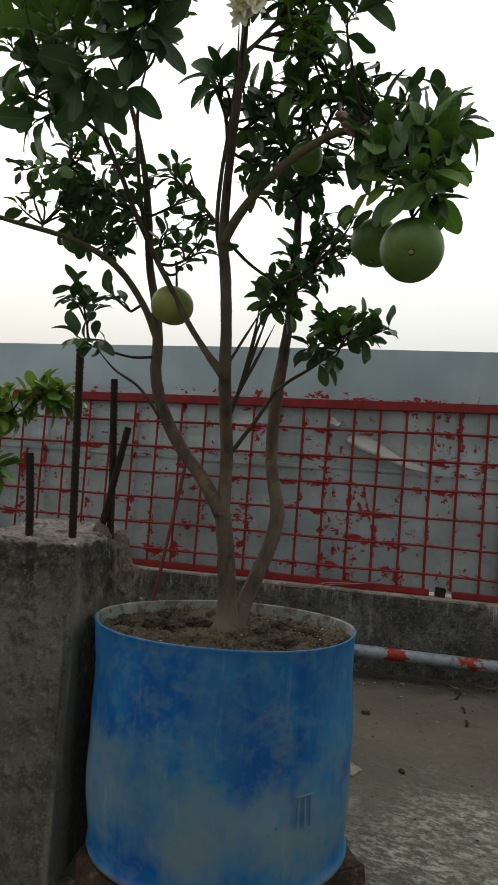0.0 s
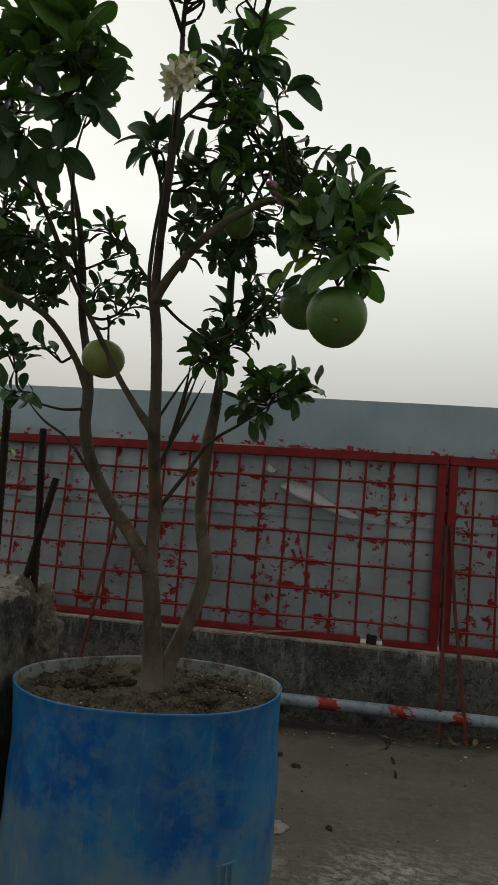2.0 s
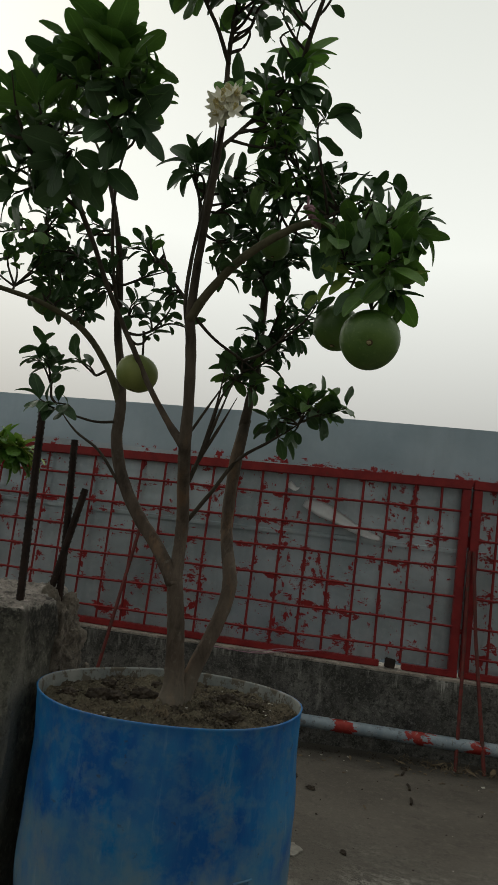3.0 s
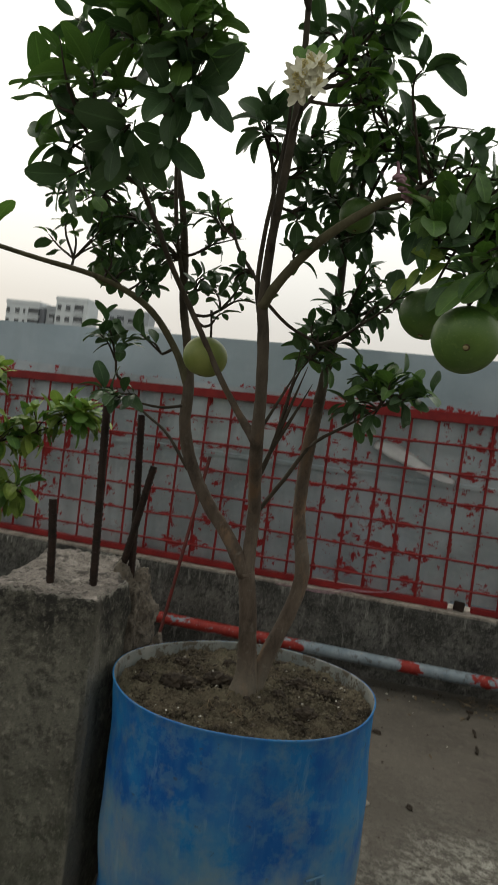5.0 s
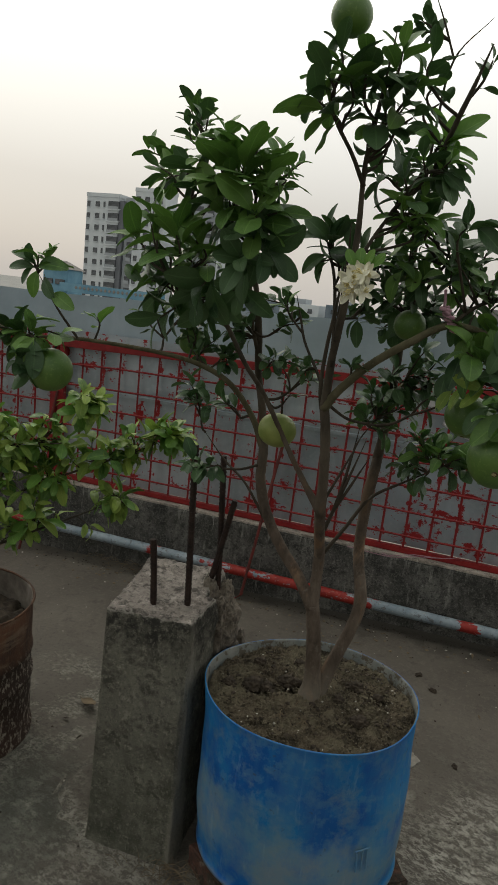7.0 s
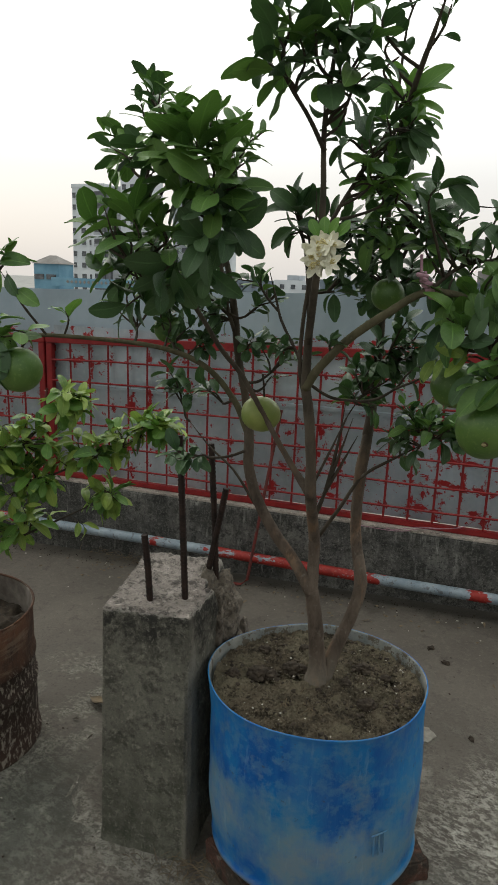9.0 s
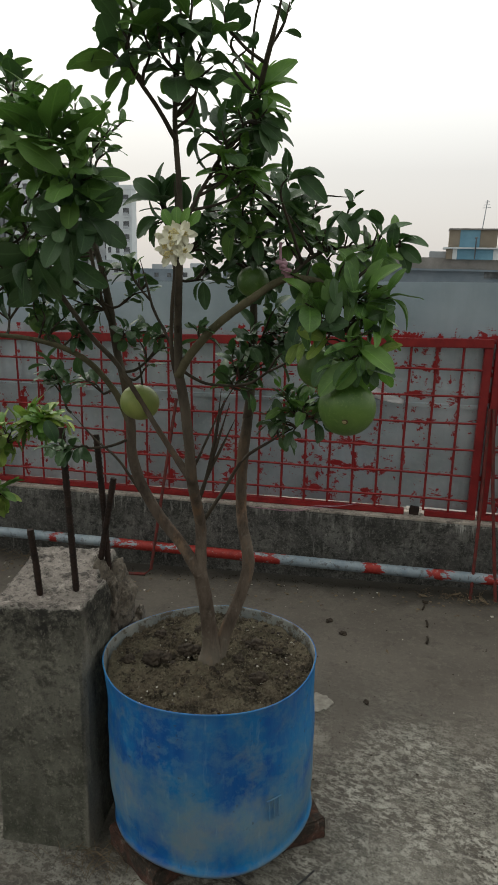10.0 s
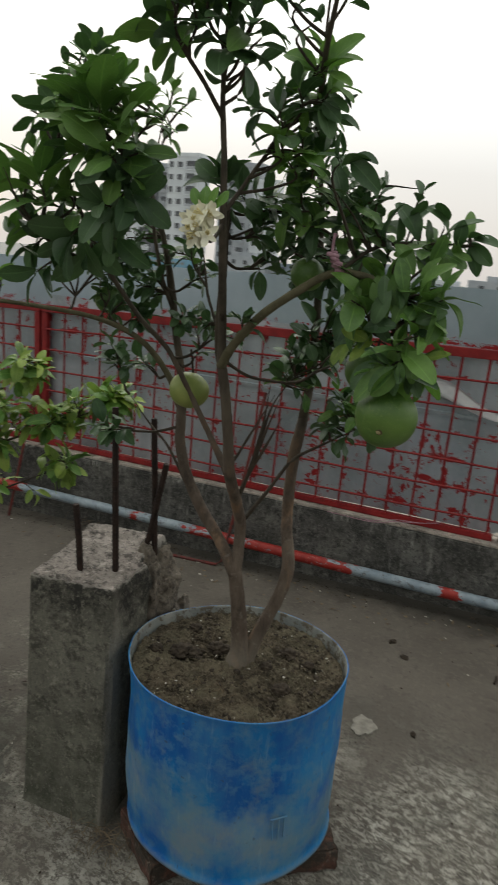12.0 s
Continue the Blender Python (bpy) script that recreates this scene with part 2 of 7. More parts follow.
def painted_drum():
    """Vivid blue paint, dusty and worn pale in smears that run down the side."""
    m = Mat("worn_blue_paint", 0.5, 0.0, 0.32)
    big, mid, smear = m.noise(6.0, 5, 0.62, (1, 1, 0.8)), m.noise(24, 6, 0.65, (1.2, 1.2, 0.4)), m.noise(11, 5, 0.6, (1, 1, 0.4))
    wear = m.maths("ADD", m.maths("MULTIPLY", big, 0.6), m.maths("ADD", m.maths("MULTIPLY", mid, 0.15), m.maths("MULTIPLY", smear, 0.25)))
    dust = m.step(wear, 0.43, 0.57)
    c = m.blend(dust, (0.0, 0.088, 0.325), (0.006, 0.17, 0.41))
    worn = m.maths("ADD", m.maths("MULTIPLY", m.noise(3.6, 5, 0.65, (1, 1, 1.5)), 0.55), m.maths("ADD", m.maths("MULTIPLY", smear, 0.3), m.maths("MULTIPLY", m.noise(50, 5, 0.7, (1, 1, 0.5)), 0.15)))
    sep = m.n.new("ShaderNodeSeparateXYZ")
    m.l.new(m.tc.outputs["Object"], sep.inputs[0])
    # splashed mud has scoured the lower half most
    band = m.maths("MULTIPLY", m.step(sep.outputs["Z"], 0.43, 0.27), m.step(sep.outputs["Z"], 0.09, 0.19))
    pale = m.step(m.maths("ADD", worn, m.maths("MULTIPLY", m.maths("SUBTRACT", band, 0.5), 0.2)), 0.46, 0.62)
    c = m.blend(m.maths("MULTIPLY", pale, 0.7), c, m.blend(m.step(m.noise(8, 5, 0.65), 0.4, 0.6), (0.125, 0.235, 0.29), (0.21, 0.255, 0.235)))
    c = m.blend(m.maths("MULTIPLY", m.step(m.noise(11, 6, 0.7), 0.54, 0.66), 0.45), c, (0.16, 0.225, 0.235))
    # upright runs of thinner, duller paint in the upper half
    runs = m.maths("MULTIPLY", m.step(m.noise(9, 5, 0.62, (1, 1, 0.12)), 0.51, 0.64), m.step(sep.outputs["Z"], 0.24, 0.42))
    c = m.blend(m.maths("MULTIPLY", runs, 0.27), c, (0.08, 0.21, 0.35))
    # mud dried on the bottom lip
    lip = m.step(m.maths("ADD", sep.outputs["Z"], m.maths("MULTIPLY", m.noise(18, 5, 0.7), 0.03)), 0.112, 0.1)
    c = m.blend(m.maths("MULTIPLY", lip, 0.6), c, (0.19, 0.22, 0.21))
    scr = m.step(m.noise(45, 4, 0.6, (1, 1, 0.16)), 0.62, 0.7)
    c = m.blend(m.maths("MULTIPLY", scr, 0.2), c, (0.26, 0.38, 0.44))
    # cm-wide mottling of thick and thin paint
    c = m.blend(m.maths("MULTIPLY", m.step(m.noise(27, 6, 0.68), 0.5, 0.62), 0.35), c, (0.1, 0.22, 0.31))
    spot = m.step(m.noise(34, 4, 0.65), 0.65, 0.71)
    c = m.blend(m.maths("MULTIPLY", spot, 0.5), c, (0.05, 0.06, 0.07))
    m.colour(c).rough(dust, 0.42, 0.75)
    return m.bump(mid, 0.25, 0.004).m


def rusty_drum():
    m = Mat("rusty_steel", 0.8, 0.15)
    big, mid, fine = m.noise(5, 4), m.noise(20, 6, 0.7, (1, 1, 0.4)), m.noise(70, 4, 0.7)
    c = m.blend(m.step(big, 0.35, 0.65), (0.05, 0.027, 0.017), (0.13, 0.058, 0.03))
    c = m.blend(m.maths("MULTIPLY", m.step(mid, 0.5, 0.7), 0.7), c, (0.022, 0.014, 0.012))
    sep = m.n.new("ShaderNodeSeparateXYZ")
    m.l.new(m.tc.outputs["Object"], sep.inputs[0])
    # rubbed bands along the side
    rub = m.step(m.noise(9, 6, 0.7, (0.6, 0.6, 3.0)), 0.54, 0.64)
    c = m.blend(m.maths("MULTIPLY", rub, 0.4), c, (0.22, 0.165, 0.115))
    # old paint has peeled in dark and pale scales below the upper hoop
    low = m.step(m.maths("ADD", sep.outputs["Z"], m.maths("MULTIPLY", big, 0.06)), 0.4, 0.36)
    c = m.blend(m.maths("MULTIPLY", low, 0.8), c, (0.035, 0.024, 0.02))
    chips = m.maths("MULTIPLY", m.step(m.noise(42, 6, 0.75, (1.5, 1.5, 0.7)), 0.525, 0.58), m.maths("ADD", m.maths("MULTIPLY", low, 0.85), 0.06))
    c = m.blend(m.maths("MULTIPLY", chips, 0.8), c, (0.36, 0.32, 0.27))
    m.colour(c)
    return m.bump(fine, 0.6, 0.003).m


def earth():
    m = Mat("dry_soil", 0.95, 0, 0.2)
    mid, fine = m.noise(17, 7, 0.72), m.noise(120, 5, 0.75)
    c = m.blend(m.step(mid, 0.38, 0.56), (0.036, 0.029, 0.02), (0.165, 0.134, 0.094))
    c = m.blend(m.maths("MULTIPLY", m.step(m.noise(7, 6, 0.7), 0.46, 0.58), 0.6), c, (0.215, 0.19, 0.13))
    c = m.blend(m.maths("MULTIPLY", m.step(m.noise(48, 7, 0.78), 0.545, 0.61), 0.75), c, (0.02, 0.016, 0.012))
    c = m.blend(m.maths("MULTIPLY", m.step(fine, 0.57, 0.64), 0.7), c, (0.27, 0.235, 0.17))
    m.colour(c)
    return m.bump(m.maths("ADD", mid, fine), 1.0, 0.014).m


def bark(name, a, b, lichen, young=False):
    m = Mat(name, 0.85, 0, 0.25)
    mid, fine = m.noise(30, 5, 0.65, (1, 1, 0.35)), m.noise(130, 4, 0.7, (1, 1, 0.3))
    c = m.blend(m.step(mid, 0.35, 0.65), a, b)
    c = m.blend(m.maths("MULTIPLY", m.step(m.noise(60, 4), 0.58, 0.7), 0.5), c, lichen)
    if young:
        # flaked bark, warm where it is fresh and dark where it is old
        c = m.blend(m.maths("MULTIPLY", m.step(m.noise(11, 6, 0.68, (1, 1, 0.4)), 0.51, 0.62), 0.6), c, (0.24, 0.145, 0.085))
        c = m.blend(m.maths("MULTIPLY", m.step(m.noise(19, 6, 0.7, (1, 1, 0.45)), 0.53, 0.63), 0.7), c, (0.046, 0.035, 0.028))
        # the wood colour turns darker higher up
        sep = m.n.new("ShaderNodeSeparateXYZ")
        m.l.new(m.tc.outputs["Object"], sep.inputs[0])
        height_tone = m.step(m.maths("ADD", sep.outputs["Z"], m.maths("MULTIPLY", mid, 0.3)), 1.12, 1.65)
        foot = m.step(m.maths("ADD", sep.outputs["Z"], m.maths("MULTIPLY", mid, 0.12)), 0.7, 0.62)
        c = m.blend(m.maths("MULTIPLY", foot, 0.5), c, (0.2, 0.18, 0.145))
        c = m.blend(height_tone, c, m.blend(m.step(mid, 0.35, 0.65), (0.045, 0.039, 0.03), (0.105, 0.088, 0.066)))
    m.colour(c)
    return m.bump(m.maths("ADD", mid, fine), 0.6, 0.003).m


def leaf_material(name, dark, light, gloss, through_amount, through_colour):
    """A waxy leaf with a pale midrib and faint side veins, u along the leaf and v across it."""
    m = Mat(name, gloss, 0, 0.42)
    c = m.blend(m.vary(), dark, light)
    sep = m.n.new("ShaderNodeSeparateXYZ")
    m.l.new(m.tc.outputs["UV"], sep.inputs[0])
    across = m.maths("ABSOLUTE", m.maths("SUBTRACT", sep.outputs["Y"], 0.5), 0.0)
    vein = m.step(m.maths("PINGPONG", m.maths("SUBTRACT", m.maths("MULTIPLY", sep.outputs["X"], 8.0), m.maths("MULTIPLY", across, 5.0)), 0.5), 0.08, 0.0)
    rib = m.step(across, 0.045, 0.015)
    c = m.blend(m.maths("MULTIPLY", m.step(m.noise(45, 4), 0.42, 0.72), 0.35), c, tuple(v * 1.6 for v in light))
    c = m.blend(m.maths("MULTIPLY", m.step(m.noise(90, 4, 0.7), 0.62, 0.72), 0.3), c, tuple(v * 0.5 for v in dark))
    c = m.blend(m.maths("MULTIPLY", vein, 0.07), c, tuple(v * 1.9 for v in light))
    c = m.blend(m.maths("MULTIPLY", rib, 0.22), c, tuple(min(0.6, v * 2.4 + 0.02) for v in light))
    m.colour(c)
    m.rough(m.noise(70, 3), gloss - 0.08, gloss + 0.22)
    m.bump(m.maths("SUBTRACT", m.maths("MULTIPLY", m.noise(120, 3, 0.5), 0.6), m.maths("ADD", rib, m.maths("MULTIPLY", vein, 0.5))), 0.4, 0.0012)
    tr = m.n.new("ShaderNodeBsdfTranslucent")
    tr.inputs[0].default_value = (*through_colour, 1)
    mix = m.n.new("ShaderNodeMixShader")
    mix.inputs[0].default_value = through_amount
    out = m.n["Material Output"]
    m.l.new(m.p.outputs[0], mix.inputs[1])
    m.l.new(tr.outputs[0], mix.inputs[2])
    m.l.new(mix.outputs[0], out.inputs[0])
    return m.m


def fruit_skin():
    m = Mat("green_citrus_peel", 0.42, 0, 0.5)
    c = m.blend(m.step(m.noise(9, 3), 0.35, 0.7), (0.055, 0.125, 0.022), (0.115, 0.205, 0.04))
    c = m.blend(m.maths("MULTIPLY", m.step(m.noise(140, 2), 0.56, 0.7), 0.35), c, (0.19, 0.28, 0.08))
    m.colour(c)
    return m.bump(m.noise(230, 2), 0.25, 0.0012).m


def red_paint(name="red_enamel"):
    m = Mat(name, 0.55, 0, 0.4)
    c = m.blend(m.step(m.noise(14, 5), 0.35, 0.7), (0.185, 0.008, 0.01), (0.285, 0.018, 0.017))
    c = m.blend(m.maths("MULTIPLY", m.step(m.noise(40, 5, 0.7), 0.62, 0.72), 0.7), c, (0.1, 0.03, 0.022))
    m.colour(c)
    return m.bump(m.noise(60, 4), 0.3, 0.002).m


def sheet_metal(name, low):
    """Dull galvanised sheet. The painter's brush hit it along the rods (low sheets) or along the rail (top sheets)."""
    m = Mat(name, 0.4, 0.5, 0.5)
    big, streak = m.noise(2.6, 4, 0.55), m.noise(9, 5, 0.6, (1, 1, 0.15))
    spangle = m.noise(38, 4, 0.6)
    c = m.blend(m.step(big, 0.32, 0.68), (0.33, 0.395, 0.43) if low else (0.36, 0.45, 0.51), (0.53, 0.595, 0.64) if low else (0.46, 0.55, 0.61))
    c = m.blend(m.maths("MULTIPLY", m.step(streak, 0.5, 0.75), 0.45 if low else 0.15), c, (0.2, 0.24, 0.25))
    c = m.blend(m.maths("MULTIPLY", m.step(spangle, 0.52, 0.7), 0.25 if low else 0.08), c, (0.66, 0.69, 0.68))
    sep = m.n.new("ShaderNodeSeparateXYZ")
    m.l.new(m.tc.outputs["Object"], sep.inputs[0])
    s = m.maths("SUBTRACT", sep.outputs["X"], 1.0)
    rail = m.maths("ADD", 0.95, m.maths("MULTIPLY", m.maths("MINIMUM", s, 0.3), 0.0235))
    high = m.maths("MULTIPLY", m.maths("DIVIDE", m.maths("SUBTRACT", sep.outputs["Z"], 0.4), rail), 0.95)
    daub = m.noise(17, 6, 0.72, (1, 1, 0.7))
    flick = m.noise(13, 6, 0.75, (0.6, 1, 1.4))
    where = m.noise(2.4, 2)
    if low:
        row = m.maths("PINGPONG", m.maths("DIVIDE", m.maths("SUBTRACT", high, 0.080), 0.1414), 0.5)
        col = m.maths("PINGPONG", m.maths("DIVIDE", m.maths("ADD", s, 2.963), 0.13095), 0.5)
        near_row, near_col = m.step(row, 0.26, 0.02), m.step(col, 0.22, 0.02)
        lift = m.maths("ADD", m.maths("MULTIPLY", where, 0.22), -0.115)
        d1 = m.maths("ADD", m.maths("ADD", flick, m.maths("MULTIPLY", near_row, 0.085)), lift)
        d2 = m.maths("ADD", m.maths("ADD", daub, m.maths("MULTIPLY", near_col, 0.075)), lift)
        red = m.maths("MAXIMUM", m.step(d1, 0.614, 0.636), m.step(d2, 0.608, 0.63))
    else:
        # overspill just above the top rail
        near = m.step(high, 1.02, 0.945)
        d1 = m.maths("ADD", m.maths("MAXIMUM", flick, daub), m.maths("MULTIPLY", near, 0.16))
        red = m.maths("MULTIPLY", m.step(d1, 0.66, 0.68), m.step(high, 1.02, 1.0))
    c = m.blend(red, c, (0.3, 0.012, 0.014))
    m.colour(c).rough(streak, 0.26, 0.5)
    metal = m.maths("MULTIPLY", m.maths("SUBTRACT", 1.0, red), 0.55 if low else 0.7)
    m.l.new(metal, m.p.inputs["Metallic"])
    return m.bump(m.noise(4.5, 3, 0.45), 0.6 if low else 0.3, 0.03 if low else 0.015).m


def simple(name, a, b, size=12, rough=0.7, metal=0.0, grain=80, depth=0.002):
    m = Mat(name, rough, metal)
    m.colour(m.blend(m.step(m.noise(size, 5), 0.35, 0.65), a, b))
    return m.bump(m.noise(grain, 4), 0.4, depth).m


def chipped(name, a, b, under, amount):
    """Old paint with chips that show another colour."""
    m = Mat(name, 0.6)
    c = m.blend(m.step(m.noise(16, 5), 0.35, 0.65), a, b)
    c = m.blend(m.step(m.noise(30, 6, 0.75, (1, 1, 1)), amount, amount + 0.03), c, under)
    c = m.blend(m.maths("MULTIPLY", m.step(m.noise(55, 5, 0.7), 0.6, 0.7), 0.5), c, (0.1, 0.09, 0.085))
    m.colour(c)
    return m.bump(m.noise(60, 4), 0.4, 0.002).m


def clay_brick():
    """Fired clay, black with soot and moss in broad blotches, with crumbs of mortar."""
    m = Mat("red_clay_brick", 0.9)
    c = m.blend(m.step(m.noise(16, 6, 0.7), 0.38, 0.62), (0.06, 0.03, 0.022), (0.16, 0.072, 0.05))
    c = m.blend(m.maths("MULTIPLY", m.step(m.noise(10, 7, 0.72), 0.47, 0.58), 0.85), c, (0.028, 0.029, 0.022))
    c = m.blend(m.maths("MULTIPLY", m.step(m.noise(32, 6, 0.75), 0.57, 0.62), 0.7), c, (0.2, 0.165, 0.135))
    fine = m.noise(80, 6, 0.75)
    c = m.blend(m.maths("MULTIPLY", m.step(fine, 0.53, 0.63), 0.6), c, (0.03, 0.022, 0.018))
    m.colour(c)
    return m.bump(m.maths("ADD", m.noise(28, 5, 0.7), fine), 0.9, 0.006).m


def painted_pipe():
    """A weathered blue-grey pipe with stretches brushed over in red."""
    m = Mat("weathered_pipe", 0.5, 0.1, 0.45)
    grain, chip = m.noise(30, 6, 0.75), m.noise(16, 6, 0.7, (0.5, 1, 1))
    c = m.blend(m.step(m.noise(9, 5), 0.35, 0.65), (0.18, 0.235, 0.275), (0.34, 0.395, 0.435))
    c = m.blend(m.maths("MULTIPLY", m.step(grain, 0.54, 0.62), 0.7), c, (0.08, 0.07, 0.065))
    sep = m.n.new("ShaderNodeSeparateXYZ")
    m.l.new(m.tc.outputs["Object"], sep.inputs[0])
    red = None
    for middle, half in ((-2.3, 0.2), (-1.27, 0.035), (-0.45, 0.52), (0.545, 0.07), (0.9, 0.07), (1.145, 0.05)):
        off = m.maths("ABSOLUTE", m.maths("SUBTRACT", sep.outputs["X"], middle), 0.0)
        inside = m.maths("DIVIDE", m.maths("SUBTRACT", half, off), 0.06)
        red = inside if red is None else m.maths("MAXIMUM", red, inside)
    brushed = m.maths("ADD", m.maths("MULTIPLY", m.maths("MINIMUM", m.maths("MAXIMUM", red, -1.0), 1.0), 0.17), chip)
    amount = m.step(brushed, 0.58, 0.605)
    c = m.blend(amount, c, m.blend(m.step(grain, 0.4, 0.6), (0.34, 0.028, 0.02), (0.24, 0.018, 0.014)))
    c = m.blend(m.maths("MULTIPLY", m.step(m.noise(48, 5, 0.75), 0.6, 0.66), 0.6), c, (0.4, 0.39, 0.37))
    m.colour(c).rough(grain, 0.4, 0.7)
    return m.bump(grain, 0.4, 0.002).m


M_FLOOR = floor_concrete()
M_COLUMN = cast_concrete("old_column_concrete", (0.088, 0.084, 0.067), (0.232, 0.222, 0.181), (0.053, 0.051, 0.04), 0.0, 0.5, 0.72)
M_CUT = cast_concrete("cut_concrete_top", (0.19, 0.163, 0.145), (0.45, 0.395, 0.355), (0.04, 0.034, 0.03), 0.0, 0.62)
M_BROKEN = cast_concrete("broken_concrete", (0.13, 0.108, 0.085), (0.25, 0.215, 0.175), (0.05, 0.042, 0.033), 0.0, 0.4)
M_PARAPET = cast_concrete("mouldy_parapet", (0.055, 0.054, 0.051), (0.225, 0.218, 0.2), (0.018, 0.018, 0.017), 0.8, 0.75)
M_COPING = cast_concrete("parapet_top", (0.3, 0.265, 0.23), (0.5, 0.44, 0.38), (0.13, 0.11, 0.095))
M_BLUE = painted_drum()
M_INSIDE = chipped("drum_inside", (0.15, 0.17, 0.17), (0.26, 0.265, 0.24), (0.1, 0.085, 0.062), 0.52)
M_RUST = rusty_drum()
M_GRIME = simple("grimy_drum_inside", (0.09, 0.075, 0.062), (0.19, 0.165, 0.14), 16, 0.85)
M_SOIL = earth()
M_BARK = bark("citrus_bark", (0.075, 0.056, 0.043), (0.155, 0.121, 0.094), (0.2, 0.18, 0.15), True)
M_GREENBARK = bark("green_branch_bark", (0.075, 0.07, 0.04), (0.14, 0.125, 0.075), (0.17, 0.16, 0.11))
M_TWIG = bark("dark_twig_bark", (0.035, 0.03, 0.022), (0.07, 0.055, 0.04), (0.09, 0.08, 0.06))
M_LEAF = leaf_material("citrus_leaf", (0.024, 0.06, 0.026), (0.068, 0.132, 0.048), 0.36, 0.1, (0.06, 0.15, 0.035))
# lighter copy of citrus_leaf: fresher leaves, with top light on the crown coloured in
M_FRESH_LIT = leaf_material("fresh_lit_citrus_leaf", (0.036, 0.094, 0.024), (0.13, 0.245, 0.05), 0.4, 0.14, (0.12, 0.27, 0.045))
M_YOUNG = leaf_material("young_citrus_leaf", (0.07, 0.17, 0.03), (0.14, 0.27, 0.05), 0.4, 0.25, (0.15, 0.32, 0.05))
M_GUAVA = leaf_material("yellow_green_leaf", (0.045, 0.115, 0.02), (0.29, 0.39, 0.075), 0.42, 0.28, (0.2, 0.32, 0.06))
M_FRUIT = fruit_skin()
M_RIPE = simple("yellowing_citrus_peel", (0.17, 0.22, 0.05), (0.27, 0.31, 0.09), 14, 0.45, 0, 240, 0.0012)
M_CALYX = simple("fruit_scar", (0.26, 0.22, 0.1), (0.42, 0.36, 0.2), 60, 0.8)
M_PETAL = simple("cream_petal", (0.74, 0.73, 0.56), (0.84, 0.83, 0.7), 30, 0.6)
M_STAMEN = simple("yellow_stamen", (0.58, 0.5, 0.22), (0.7, 0.63, 0.35), 30, 0.7)
M_RED = red_paint()
M_SHEET = sheet_metal("splashed_sheet_metal", True)
M_SHEET_TOP = sheet_metal("plain_sheet_metal", False)
M_PIPE = painted_pipe()
M_REBAR = simple("rusted_rebar", (0.016, 0.011, 0.009), (0.042, 0.025, 0.019), 30, 0.85, 0.2)
M_BRICK = clay_brick()
M_PROP = chipped("rusty_red_rod", (0.08, 0.018, 0.015), (0.17, 0.024, 0.018), (0.07, 0.035, 0.025), 0.56)
M_TWINE = simple("pink_twine", (0.3, 0.16, 0.2), (0.46, 0.28, 0.33), 60, 0.9)
M_DRY = simple("dry_leaf_litter", (0.09, 0.068, 0.045), (0.21, 0.16, 0.1), 30, 0.9)
M_LIME = simple("dried_mortar", (0.19, 0.175, 0.15), (0.29, 0.272, 0.235), 40, 0.95, 0, 120, 0.003)
M_PALE = simple("pale_litter", (0.4, 0.38, 0.33), (0.58, 0.55, 0.48), 30, 0.9)
M_CLOD = simple("dark_clod", (0.022, 0.016, 0.011), (0.062, 0.047, 0.033), 40, 0.95)
# near-white: the reflection on the creased sheet is put into the colour
M_GLINT = simple("crease_glint", (0.86, 0.87, 0.87), (0.95, 0.95, 0.95), 25, 0.35, 0.1)
M_CABLE = simple("black_cable", (0.02, 0.02, 0.02), (0.04, 0.04, 0.04), 30, 0.6)
M_WALL = simple("white_apartment_wall", (0.6, 0.64, 0.67), (0.7, 0.74, 0.76), 0.3, 0.9, 0, 2)
M_WALL2 = simple("grey_apartment_wall", (0.34, 0.37, 0.4), (0.44, 0.465, 0.49), 0.3, 0.9, 0, 2)
M_DARKWALL = simple("dark_grey_plaster", (0.15, 0.16, 0.18), (0.2, 0.21, 0.23), 0.3, 0.9, 0, 2)
M_GLASS = simple("dark_window_glass", (0.05, 0.055, 0.06), (0.16, 0.17, 0.18), 1.0, 0.25)
M_TEAL = simple("pale_blue_plaster", (0.12, 0.26, 0.36), (0.19, 0.36, 0.47), 0.4, 0.9, 0, 3)
M_ROOF = simple("grey_roof", (0.2, 0.19, 0.18), (0.3, 0.285, 0.27), 0.6, 0.9, 0, 3)
M_BROWN = simple("brown_plaster", (0.2, 0.17, 0.13), (0.27, 0.23, 0.18), 0.5, 0.9, 0, 3)
M_SLATE = simple("bluish_grey_wall", (0.15, 0.19, 0.23), (0.21, 0.25, 0.29), 0.5, 0.9, 0, 3)
M_SCAR = simple("dark_fruit_scar", (0.05, 0.035, 0.015), (0.1, 0.075, 0.035), 80, 0.9)
M_GROUND = simple("distant_ground", (0.26, 0.26, 0.25), (0.36, 0.355, 0.34), 0.05, 1.0, 0, 0.5)


# ---- mesh helpers ----
def part(name, bm, material, parent=None, label="", smooth=False):
    """Links a bmesh as one mesh object, under a thing where one is given."""
    me = bpy.data.meshes.new(name)
    bm.to_mesh(me)
    bm.free()
    for mt in material if isinstance(material, (list, tuple)) else (material,):
        me.materials.append(mt)
    if smooth:
        me.polygons.foreach_set("use_smooth", [True] * len(me.polygons))
    ob = new(name, me)
    if parent:
        ob.parent = parent
    if label:
        ob["label"] = label
    return ob


def thing(name, label, category, group="", kind=""):
    return tagged(new(name), label, category, group, kind)


